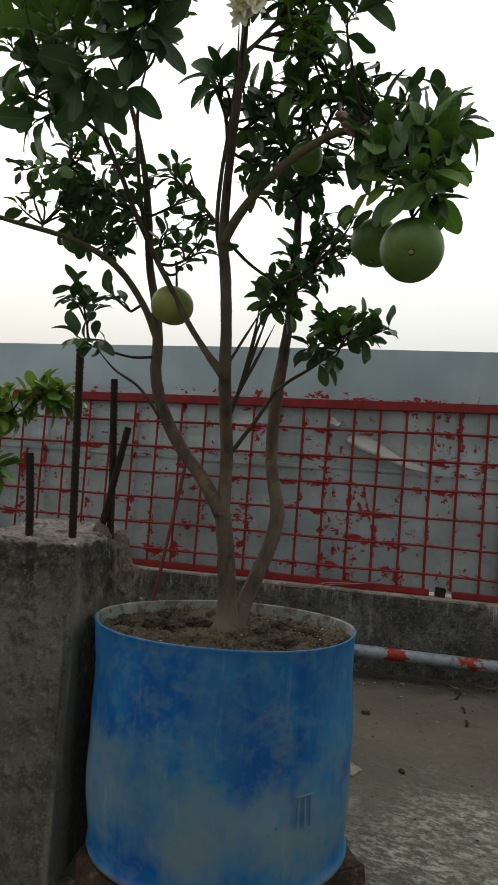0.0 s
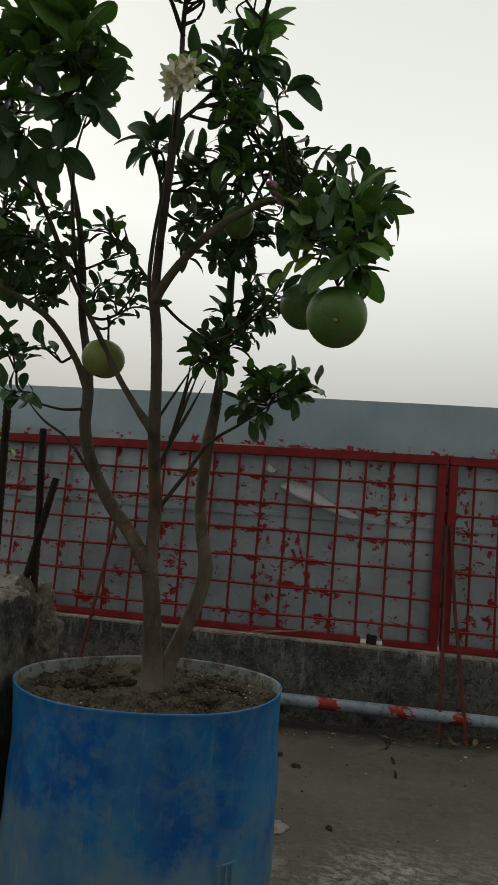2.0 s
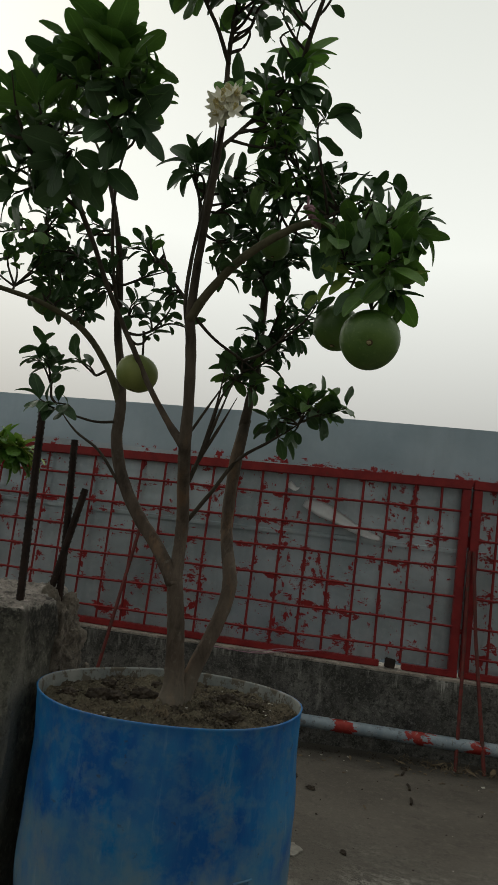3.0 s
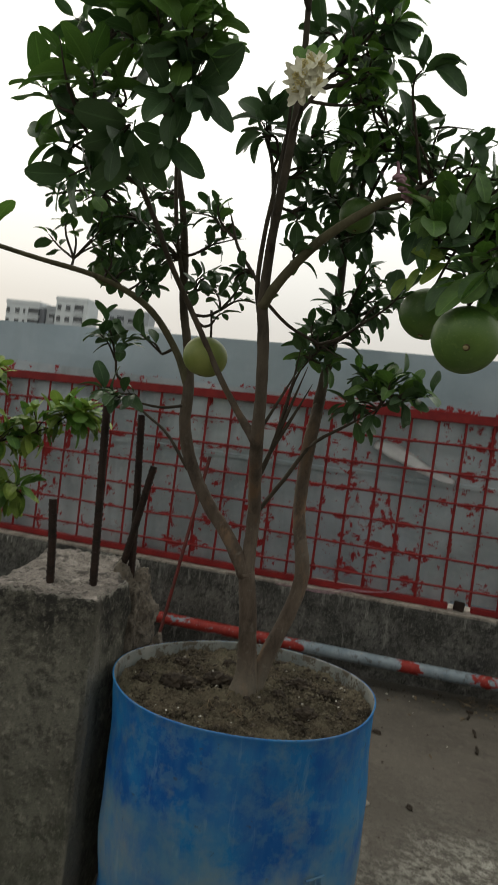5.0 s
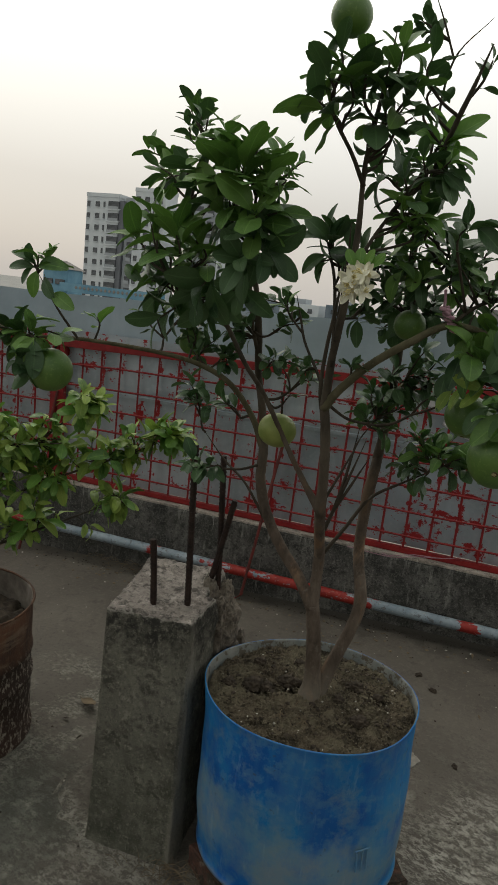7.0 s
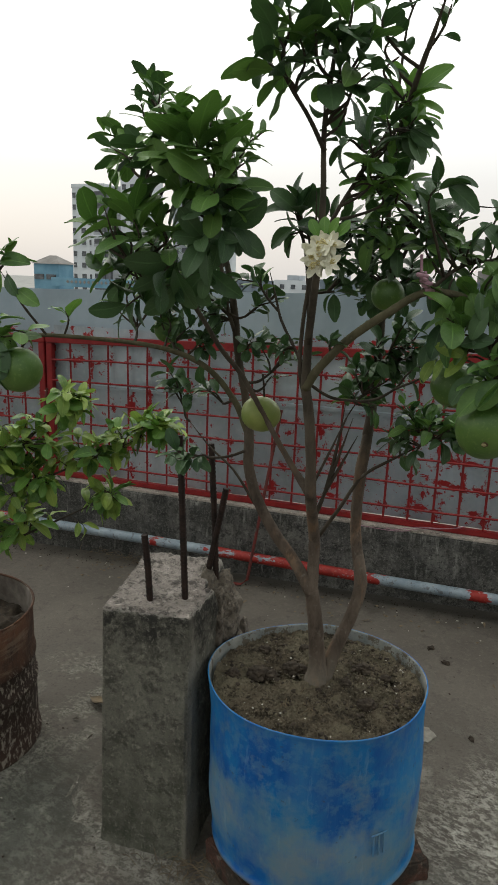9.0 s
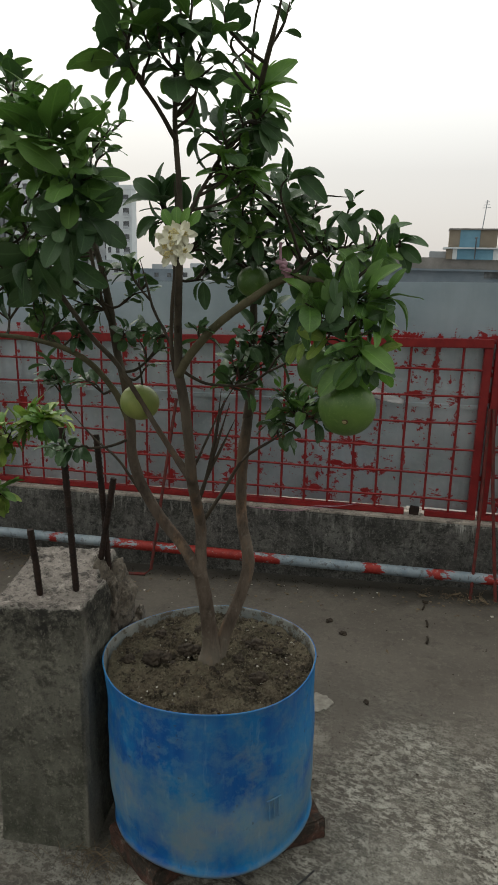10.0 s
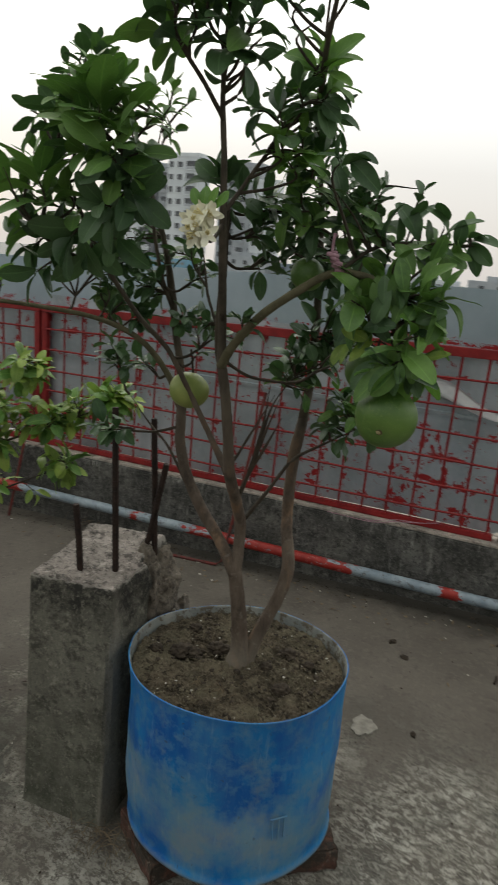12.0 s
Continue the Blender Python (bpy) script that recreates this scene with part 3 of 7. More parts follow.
def box(size, m=Matrix.Identity(4), bevel=0.0, into=None):
    """A bevelled block of that size about its middle, laid by the matrix m."""
    bm = bmesh.new()
    bmesh.ops.create_cube(bm, size=1.0, matrix=Matrix.Diagonal((*size, 1)))
    if bevel:
        bmesh.ops.bevel(bm, geom=bm.edges[:], offset=bevel, segments=2, affect="EDGES")
    bm.transform(m)
    if into is None:
        return bm
    me = bpy.data.meshes.new("join")
    bm.to_mesh(me)
    bm.free()
    into.from_mesh(me)
    bpy.data.meshes.remove(me)
    return into


def spline(points, steps=6):
    """Catmull-Rom through points of (x, y, z, radius)."""
    p = [Vector(q) for q in points]
    p = [p[0] * 2 - p[1], *p, p[-1] * 2 - p[-2]]
    out = []
    for i in range(1, len(p) - 2):
        for k in range(steps):
            t = k / steps
            a, b, c, d = p[i - 1], p[i], p[i + 1], p[i + 2]
            out.append(0.5 * ((2 * b) + (c - a) * t + (2 * a - 5 * b + 4 * c - d) * t * t + (3 * b - a - 3 * c + d) * t ** 3))
    out.append(p[-2])
    return out


def tube(bm, pts, sides=8, knobble=0.0, rng=random):
    """A closed tube along points of (x, y, z, radius)."""
    rings, up = [], Vector((0.31, 0.2, 0.93)).normalized()
    for i, q in enumerate(pts):
        c = q.to_3d()
        d = (pts[min(i + 1, len(pts) - 1)].to_3d() - pts[max(i - 1, 0)].to_3d()).normalized()
        side = d.cross(Vector((0.9, 0.3, 0.3)) if abs(d.dot(up)) > 0.95 else up).normalized()
        other = d.cross(side)
        ring = []
        for k in range(sides):
            a = 2 * math.pi * k / sides
            r = q[3] * (1 + knobble * rng.uniform(-1, 1))
            ring.append(bm.verts.new(c + (side * math.cos(a) + other * math.sin(a)) * r))
        rings.append(ring)
    for a, b in zip(rings, rings[1:]):
        for k in range(sides):
            bm.faces.new((a[k], a[(k + 1) % sides], b[(k + 1) % sides], b[k]))
    bm.faces.new(rings[0][::-1])
    bm.faces.new(rings[-1])
    return bm


def lathe(profile, sides=64, wobble=None, m=Matrix.Identity(4)):
    """Turns (radius, z) round the upright axis. wobble(angle, z) is added to the radius."""
    bm = bmesh.new()
    rings = []
    for r, z in profile:
        ring = []
        for k in range(sides):
            a = 2 * math.pi * k / sides
            rr = r + (wobble(a, z) if wobble and r > 0.01 else 0)
            ring.append(bm.verts.new((rr * math.cos(a), rr * math.sin(a), z)))
        rings.append(ring)
    for a, b in zip(rings, rings[1:]):
        for k in range(sides):
            bm.faces.new((a[k], a[(k + 1) % sides], b[(k + 1) % sides], b[k]))
    bm.transform(m)
    return bm


def bent_rod(points, radius, sides=8):
    return tube(bmesh.new(), [Vector((*p, radius)) for p in points], sides)


# ---- the roof ----
SLOPE = 0.028


def ground(x):
    """The height of the roof floor, which falls gently for drainage."""
    return SLOPE * (x - 0.6)


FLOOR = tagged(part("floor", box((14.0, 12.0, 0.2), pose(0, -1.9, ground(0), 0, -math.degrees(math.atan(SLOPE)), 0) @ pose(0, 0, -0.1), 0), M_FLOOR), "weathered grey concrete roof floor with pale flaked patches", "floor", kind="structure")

# the fence line: s runs along it, d behind it
FENCE = pose(1.0, 3.80, 0, 0, 0, 4.0)


def at_fence(s, d, z):
    return FENCE @ Vector((s, d, z))


parapet = part("parapet_wall", box((14.0, 0.22, 0.672), FENCE @ pose(-2.0, 0.03, 0.036), 0.006), M_PARAPET)
tagged(parapet, "low dark mouldy concrete parapet with lime drips", "parapet", kind="structure")
coping = part("coping", box((14.0, 0.2, 0.012), FENCE @ pose(-2.0, 0.03, 0.377), 0.003), M_COPING)
tagged(coping, "thin rough mortar layer on top of the parapet", "coping", kind="structure")
for nm, size, place in (
    ("parapet_wall_south", (14.0, 0.2, 1.4), pose(0, -7.8, 0.3)),
    ("parapet_wall_west", (0.2, 11.6, 1.4), pose(-6.9, -1.9, 0.3)),
    ("parapet_wall_east", (0.2, 11.6, 1.4), pose(6.9, -1.9, 0.3)),
):
    tagged(part(nm, box(size, place, 0.006), M_PARAPET), "plain low concrete parapet wall", "parapet", kind="structure")


def rail_top(s):
    return 1.350 + 0.0235 * min(s, 0.3)


def bar(a, b, width, depth, material, parent, name, label=""):
    """A bevelled bar of rectangular section from a to b on the fence."""
    pa, pb = at_fence(*a), at_fence(*b)
    d = pb - pa
    turn = FENCE.to_quaternion().to_matrix()
    along = d.normalized()
    back = turn @ Vector((0, 1, 0))
    across = along.cross(back).normalized()
    back = across.cross(along)
    m = Matrix((along, back, across)).transposed().to_4x4()
    m.translation = (pa + pb) / 2
    return part(name, box((d.length, depth, width), m, 0.003), material, parent, label)


def fence_panel(s0, s1, first, pitch):
    """A red frame with welded rods in it, from s0 to s1."""
    f = thing("mesh_fence", "red painted steel frame fence panel with welded rod grid", "fence", "roof fence panels")
    za, zb = rail_top(s0), rail_top(s1)
    bar((s0, 0, za - 0.022), (s1, 0, zb - 0.022), 0.045, 0.04, M_RED, f, "top_rail")
    if s0 < -0.31 < s1:
        # the bottom rail is cut, with a rusty lug in the gap
        bar((s0, 0, 0.402), (-0.315, 0, 0.400), 0.03, 0.04, M_RED, f, "bottom_rail")
        bar((-0.205, 0, 0.400), (s1, 0, 0.400), 0.03, 0.04, M_RED, f, "bottom_rail")
        bar((-0.262, 0.004, 0.384), (-0.258, 0.004, 0.428), 0.05, 0.03, M_REBAR, f, "lug", "rusty steel lug")
    else:
        bar((s0, 0, 0.402), (s1, 0, 0.400), 0.03, 0.04, M_RED, f, "bottom_rail")
    bar((s0 + 0.022, 0.001, 0.386), (s0 + 0.022, 0.001, za - 0.046), 0.042, 0.036, M_RED, f, "post")
    bar((s1 - 0.022, 0.001, 0.386), (s1 - 0.022, 0.001, zb - 0.046), 0.042, 0.036, M_RED, f, "post")
    s = first
    rng = random.Random(int(s0 * 100))
    while s < s1 - 0.05:
        wob = rng.uniform(-0.006, 0.006)
        p = [(s, -0.004, 0.414), (s + wob, -0.004, 0.8), (s, -0.004, rail_top(s) - 0.045)]
        part("rod", bent_rod([at_fence(*q) for q in p], 0.0064, 6), M_RED, f)
        s += pitch
    for k in range(6):
        z = 0.487 + 0.1414 * k
        drop = (rail_top(s0) - 1.350) * (z - 0.4) / 0.95
        drop1 = (rail_top(s1) - 1.350) * (z - 0.4) / 0.95
        n = 8
        p = [(s0 + 0.04 + (s1 - s0 - 0.08) * i / n, -0.013, z + drop + (drop1 - drop) * i / n + rng.uniform(-0.004, 0.004)) for i in range(n + 1)]
        part("rod", bent_rod([at_fence(*q) for q in p], 0.0064, 6), M_RED, f)
    return f


fence_panel(-3.13, 0.06, -2.963, 0.13095)
fence_panel(0.072, 3.24, 0.2, 0.131)
fence_panel(-6.3, -3.142, -6.19, 0.131)


def metal_sheet(s0, s1, z0, z1a, z1b, d, material, label, dents=0.004, seed=1, hem=False):
    """A thin sheet with gentle dents, its top edge running from z1a to z1b."""
    bm = bmesh.new()
    nx, nz, th = max(6, int((s1 - s0) * 14)), max(4, int((z1a - z0) * 14)), 0.0015
    grid = []
    levels = [j / nz for j in range(nz + 1)]
    if hem:
        # the lower edge is folded out
        levels[1:1] = [0.018 / (z1a - z0), 0.022 / (z1a - z0)]
        nz += 2
    for j, v in enumerate(levels):
        row = []
        for i in range(nx + 1):
            u = i / nx
            s = s0 + (s1 - s0) * u
            zb = z0 + (0.005 * noise.noise(Vector((s * 1.7 + seed, 0, 3))) if j == 0 else 0)
            z = zb + ((z1a + (z1b - z1a) * u) - zb) * v
            out = -0.009 if hem and j < 2 else 0.0
            dent = out + dents * noise.noise(Vector((s * 2.1 + seed * 7, z * 2.6, seed)))
            row.append([bm.verts.new(at_fence(s, d + dent + o, z)) for o in (0, th)])
        grid.append(row)
    for j in range(nz):
        for i in range(nx):
            a, b, c, e = grid[j][i], grid[j][i + 1], grid[j + 1][i + 1], grid[j + 1][i]
            bm.faces.new((a[0], b[0], c[0], e[0]))
            bm.faces.new((e[1], c[1], b[1], a[1]))
    for j in range(nz):
        for i in (0, nx):
            a, b = grid[j][i], grid[j + 1][i]
            bm.faces.new((a[0], b[0], b[1], a[1]))
    for i in range(nx):
        for j in (0, nz):
            a, b = grid[j][i], grid[j][i + 1]
            bm.faces.new((a[0], b[0], b[1], a[1]))
    bmesh.ops.recalc_face_normals(bm, faces=bm.faces[:])
    return tagged(part("metal_sheet", bm, material), label, "metal sheet", "fence sheets")


LOW = "grey galvanised sheet behind the red grid, daubed with red paint"
TOPS = "plain grey galvanised sheet standing above the fence rail"
metal_sheet(-3.1, -0.875, 0.97, 1.34, 1.34, 0.034, M_SHEET, LOW, 0.006, 1, True)
metal_sheet(-3.1, -0.30, 0.409, 0.99, 1.00, 0.044, M_SHEET, LOW, 0.006, 2)
metal_sheet(-0.885, 1.35, 0.98, 1.34, 1.34, 0.042, M_SHEET, LOW, 0.012, 3, True)
metal_sheet(-0.31, 1.9, 0.412, 1.00, 1.00, 0.052, M_SHEET, LOW, 0.008, 4)
metal_sheet(1.34, 3.4, 0.42, 1.34, 1.34, 0.06, M_SHEET, LOW, 0.008, 5)
metal_sheet(-6.3, -3.09, 0.42, 1.25, 1.27, 0.045, M_SHEET, LOW, 0.008, 6)
metal_sheet(-3.2, -0.895, 1.26, 1.552, 1.612, 0.07, M_SHEET_TOP, TOPS, 0.008, 7)
metal_sheet(-0.905, 1.6, 1.26, 1.614, 1.655, 0.078, M_SHEET_TOP, TOPS, 0.008, 8)
metal_sheet(1.59, 4.0, 1.26, 1.655, 1.66, 0.086, M_SHEET_TOP, TOPS, 0.008, 9)
metal_sheet(-6.4, -3.19, 1.2, 1.53, 1.552, 0.078, M_SHEET_TOP, TOPS, 0.008, 10)

# slanting props from the fence to the floor
BRACE = "thin red steel prop slanting from the fence to the floor"
for pts in (
    [at_fence(0.07, -0.03, 1.0), at_fence(0.075, -0.06, 0.6), at_fence(0.05, -0.21, ground(1.05))],
    [at_fence(0.09, -0.03, 1.0), at_fence(0.12, -0.08, 0.6), at_fence(0.175, -0.215, ground(1.17))],
    [at_fence(-1.6, -0.03, 0.96), at_fence(-1.63, -0.06, 0.72), at_fence(-1.70, -0.22, 0.0), at_fence(-1.735, -0.23, ground(-0.75) + 0.008), at_fence(-2.0, -0.24, ground(-1.0) + 0.008)],
    [at_fence(-3.12, -0.03, 0.95), at_fence(-3.16, -0.08, 0.6), at_fence(-3.22, -0.215, ground(-2.2))],
):
    tagged(part("fence_prop", bent_rod(pts, 0.009), M_PROP), BRACE, "prop", "fence props")

# the pipe along the foot of the parapet
pipe = thing("water_pipe", "grey pipe along the parapet, partly painted red", "pipe")
p = [Vector((*at_fence(-7.5 + 12.0 * i / 24, -0.17, 0.118 + 0.0015 * math.sin(i * 1.3)), 0.029)) for i in range(25)]
part("pipe_length", tube(bmesh.new(), p, 16), M_PIPE, pipe, smooth=True)
for s in (-6.0, -3.7, 2.7):
    foot = ground(1.0 + s) - 0.01
    part("bracket", box((0.05, 0.08, 0.089 - foot), FENCE @ pose(s, -0.165, (0.089 + foot) / 2), 0.006), M_PARAPET, pipe, "small concrete rest")

# ---- the concrete column stub ----
COL = pose(-0.41, 1.67, 0, 0, 0, 13)
column = thing("column_stub", "cut-off concrete column stub with rusty bars standing out of it", "column stub")


def rough_block(w, d, foot, cut, seed, batter=0.0):
    """A cast block with worn, pitted faces. cut(x, y) is the height of its top."""
    bm = bmesh.new()
    bmesh.ops.create_cube(bm, size=1.0, matrix=Matrix.Translation((0.5, 0.5, 0.5)))
    bmesh.ops.subdivide_edges(bm, edges=bm.edges[:], cuts=47, use_grid_fill=True)
    for v in bm.verts:
        x, y, z = v.co
        top = cut(x, y)
        q = Vector((x * w, y * d, foot + z * (top - foot)))
        n = noise.noise(Vector((q.x * 14 + seed, q.y * 14, q.z * 14)))
        fine = noise.noise(Vector((q.x * 50 + seed, q.y * 50, q.z * 50)))
        grit = noise.noise(Vector((q.x * 120 + seed, q.y * 120, q.z * 120)))
        out = Vector((x - 0.5, y - 0.5, 0))
        edge = (abs(x - 0.5) > 0.46) + (abs(y - 0.5) > 0.46) + (z > 0.97)
        q += out * (n * 0.008 + fine * 0.005)
        if z > 0.97:
            q.z += n * 0.006 + fine * 0.006 + grit * 0.006
        if edge >= 2:
            q -= out * 0.008 * (0.8 + 1.2 * n + 1.2 * fine)
            if z > 0.97:
                q.z -= 0.003
        q.y -= (1 - z) * (1 - y) * (0.04 + 0.045 * x) * batter
        q.x += 0.07 * x * y * batter + (1 - z) * (1 - y) * x * 0.022 * batter
        if q.z < 0.03:
            q += out * 0.12 * (0.03 - q.z)
        v.co = q
    return bm


def column_top(x, y):
    h = 0.735
    # the back right corner is broken away
    k = max(0.0, min(1.0, (x - 0.82) / 0.16)) * max(0.0, min(1.0, (y - 0.45) / 0.25))
    return h - 0.17 * k * (1 + 0.3 * noise.noise(Vector((x * 7, y * 9, 0)))) + 0.012 * max(0.0, min(1.0, (y - 0.8) / 0.1))


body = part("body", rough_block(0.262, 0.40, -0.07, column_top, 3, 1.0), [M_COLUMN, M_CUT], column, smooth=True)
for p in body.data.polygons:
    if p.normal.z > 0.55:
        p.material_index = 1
body.matrix_local = COL
stump = part("back_block", rough_block(0.15, 0.17, -0.07, lambda x, y: 0.56 + 0.05 * noise.noise(Vector((x * 5, y * 5, 2))) - 0.05 * x, 8), M_BROKEN, column, "rough unfinished concrete behind the column", smooth=True)
stump.matrix_local = COL @ pose(0.22, 0.25, 0)
lump = bmesh.new()
bmesh.ops.create_icosphere(lump, subdivisions=6, radius=1.0)
for v in lump.verts:
    q = v.co.copy()
    n = noise.noise(q * 2.3) * 0.24 + noise.noise(q * 6.1 + Vector((4, 0, 0))) * 0.11 + noise.noise(q * 15) * 0.07 + noise.noise(q * 31) * 0.045
    q *= 1 + n
    v.co = Vector((0.258 + q.x * 0.085, 0.30 + q.y * 0.118, 0.58 + q.z * 0.16))
rub = part("broken_corner", lump, M_BROKEN, column, "rough broken concrete corner with exposed stones", smooth=True)
rub.matrix_local = COL
skirt = bmesh.new()
bmesh.ops.create_grid(skirt, x_segments=40, y_segments=40, size=0.5)
for v in skirt.verts:
    x, y = v.co.x, v.co.y
    r = math.hypot(x, y) * 2 * (1 + 0.25 * noise.noise(Vector((x * 5, y * 5, 9))))
    h = 0.018 * max(0.0, 1 - r) + 0.01 * noise.noise(Vector((x * 14, y * 14, 5))) - 0.03 * max(0.0, r - 0.8)
    v.co = Vector((0.131 + x * 0.62, 0.2 + y * 0.8, ground(-0.35) - 0.004 + h))
mort = part("mortar_foot", skirt, M_FLOOR, column, "rough mortar spread round the foot", smooth=True)
mort.matrix_local = COL


def rebar(points, r=0.0095):
    bm = bmesh.new()
    pts = [Vector((*p, r)) for p in points]
    tube(bm, pts, 8)
    # ribs
    total = sum((b.to_3d() - a.to_3d()).length for a, b in zip(pts, pts[1:]))
    n = int(total / 0.014)
    a, b = pts[0].to_3d(), pts[-1].to_3d()
    d = (b - a).normalized()
    for i in range(1, n):
        t = i / n * (len(pts) - 1)
        k = min(int(t), len(pts) - 2)
        c = pts[k].to_3d().lerp(pts[k + 1].to_3d(), t - k)
        tube(bm, [Vector((*(c - d * 0.0025), r * 1.12)), Vector((*(c + d * 0.0025), r * 1.12))], 8)
    return bm


for pts in (
    [(-0.31, 1.776, 0.70), (-0.318, 1.774, 0.83), (-0.327, 1.769, 0.938)],
    [(-0.222, 1.83, 0.69), (-0.238, 1.836, 0.95), (-0.257, 1.846, 1.226)],
    [(-0.205, 2.02, 0.58), (-0.222, 2.022, 0.9), (-0.243, 2.026, 1.164)],
    [(-0.262, 2.0, 0.60), (-0.225, 2.01, 0.8), (-0.185, 2.02, 1.03)],
):
    part("rebar", rebar(pts), M_REBAR, column, "rusty ribbed reinforcing bar")

# ---- the blue planter ----
DRUM = Matrix.Translation((0.193, 1.859, -0.007)) @ pose(0, 0, 0, -2.0, -1.1, 0)
planter = thing("drum_planter", "cut-down blue painted drum used as a planter, scuffed and dusty", "planter")


def drum_wobble(a, z):
    return 0.004 * math.sin(2 * a + 0.6) + 0.003 * math.sin(5 * a + 9 * z) + 0.0035 * math.sin(3 * a - 14 * z)


prof = [(0.0, 0.082), (0.27, 0.082), (0.286, 0.078), (0.292, 0.08), (0.2935, 0.086), (0.2925, 0.092), (0.289, 0.097), (0.2885, 0.112), (0.29, 0.13), (0.292, 0.16)]
prof += [(0.294 + 0.014 * (i / 16) + 0.0012 * math.sin(i * 0.9), 0.18 + 0.375 * i / 16) for i in range(17)]
prof += [(0.311, 0.572), (0.3125, 0.576), (0.3085, 0.577), (0.306, 0.572), (0.300, 0.5), (0.294, 0.45)]
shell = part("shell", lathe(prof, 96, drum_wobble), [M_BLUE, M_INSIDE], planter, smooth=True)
planter.matrix_basis = DRUM
# the shell is pushed a little out of true below the rim
for v in shell.data.vertices:
    low = max(0.0, 0.56 - v.co.z)
    v.co.x += 0.022 * low + 0.045 * low * v.co.x
    v.co.y += 0.045 * low * v.co.y
for p in shell.data.polygons:
    if p.index >= len(shell.data.polygons) - 3 * 96:
        p.material_index = 1
# stencilled mark on the side: two worn strokes
mark = bmesh.new()
for a in (-43.0, -39.8, -36.8):
    tubepts = []
    for z in (0.225, 0.285):
        r = 0.3005 + 0.002
        tubepts.append(Vector((r * math.cos(radians(a)) + 0.034 * (0.56 - z), r * math.sin(radians(a)), z, 0.0024)))
    tube(mark, tubepts, 6)
for z in (0.287,):
    tube(mark, [Vector((0.304 * math.cos(radians(a)) + 0.034 * (0.56 - z), 0.304 * math.sin(radians(a)), z, 0.0022)) for a in (-44.5, -40, -35.5)], 6)
part("stencil_mark", mark, M_BLUE, planter, "small raised worn mark")

soil = bmesh.new()
bmesh.ops.create_grid(soil, x_segments=190, y_segments=190, size=0.305)
bmesh.ops.delete(soil, geom=[v for v in soil.verts if v.co.length > 0.302], context="VERTS")
for v in soil.verts:
    x, y = v.co.x, v.co.y
    r = v.co.length
    h = 0.014 * noise.noise(Vector((x * 12, y * 12, 1))) + 0.010 * noise.noise(Vector((x * 34, y * 34, 2))) + 0.008 * abs(noise.noise(Vector((x * 70, y * 70, 3)))) + 0.009 * noise.noise(Vector((x * 150, y * 150, 4)))
    for hx, hy, hr in ((-0.13, -0.03, 0.035), (-0.06, 0.0, 0.03), (-0.15, 0.06, 0.03), (0.16, -0.03, 0.035), (0.09, 0.12, 0.03), (0.17, 0.1, 0.025)):
        d2 = ((x - hx) ** 2 + (y - hy) ** 2) / hr ** 2
        h -= 0.03 * math.exp(-d2)
    v.co.z = 0.547 + h + 0.012 * math.exp(-(r / 0.07) ** 2)
soil_ob = part("soil", soil, M_SOIL, smooth=True)
tagged(soil_ob, "dry crumbly brown soil filling the blue drum", "soil", kind="stuff")
soil_ob.matrix_basis = DRUM


def scatter(name, n, area, size, material, label, category, seed, flat=0.6, kind="stuff"):
    """Crumbs over an area, as one heap of loose stuff. area(rng) gives a place."""
    rng = random.Random(seed)
    verts, faces = [], []
    for _ in range(n):
        c, r = Vector(area(rng)), size * rng.uniform(0.4, 1.3)
        turn = Euler((rng.uniform(0, 6), rng.uniform(0, 6), rng.uniform(0, 6))).to_matrix()
        k = len(verts)
        for q in ((1, 0, 0), (-1, 0, 0), (0, 1, 0), (0, -1, 0), (0, 0, 1), (0, 0, -1)):
            p = turn @ (Vector(q) * rng.uniform(0.6, 1.2))
            verts.append(c + Vector((p.x, p.y, p.z * flat)) * r)
        for f in ((0, 2, 4), (2, 1, 4), (1, 3, 4), (3, 0, 4), (2, 0, 5), (1, 2, 5), (3, 1, 5), (0, 3, 5)):
            faces.append([k + i for i in f])
    me = bpy.data.meshes.new(name)
    me.from_pydata(verts, [], faces)
    me.materials.append(material)
    return tagged(new(name, me), label, category, kind=kind)


def on_soil(rng):
    a, r = rng.uniform(0, 6.283), 0.285 * math.sqrt(rng.random())
    return DRUM @ Vector((r * math.cos(a), r * math.sin(a), 0.55))


scatter("soil_clods", 2400, on_soil, 0.0048, M_SOIL, "loose soil crumbs on the planter soil", "soil clods", 11)
scatter("dark_clods", 220, on_soil, 0.0085, M_CLOD, "dark damp clods on the planter soil", "soil clods", 12)
scatter("soil_chaff", 80, on_soil, 0.0045, M_PALE, "pale chips and straw on the planter soil", "chaff", 13)

# a few fist-sized dark clods
def clod(x, y, size, seed):
    bm = bmesh.new()
    bmesh.ops.create_icosphere(bm, subdivisions=4, radius=1.0)
    for v in bm.verts:
        q = v.co.copy()
        k = 1 + 0.3 * noise.noise(q * 1.7 + Vector((seed, 0, 0))) + 0.4 * noise.noise(q * 4.5 + Vector((0, seed, 0))) + 0.35 * noise.noise(q * 10)
        v.co = Vector((q.x * k, q.y * k, q.z * k * 0.6)) * size
    ob = tagged(part("soil_clod", bm, M_CLOD, smooth=True), "dark crumbly clod lying on the planter soil", "soil clod", "clods in the planter")
    ob.matrix_basis = Matrix.Translation(DRUM @ Vector((x, y, 0.552)))
    return ob


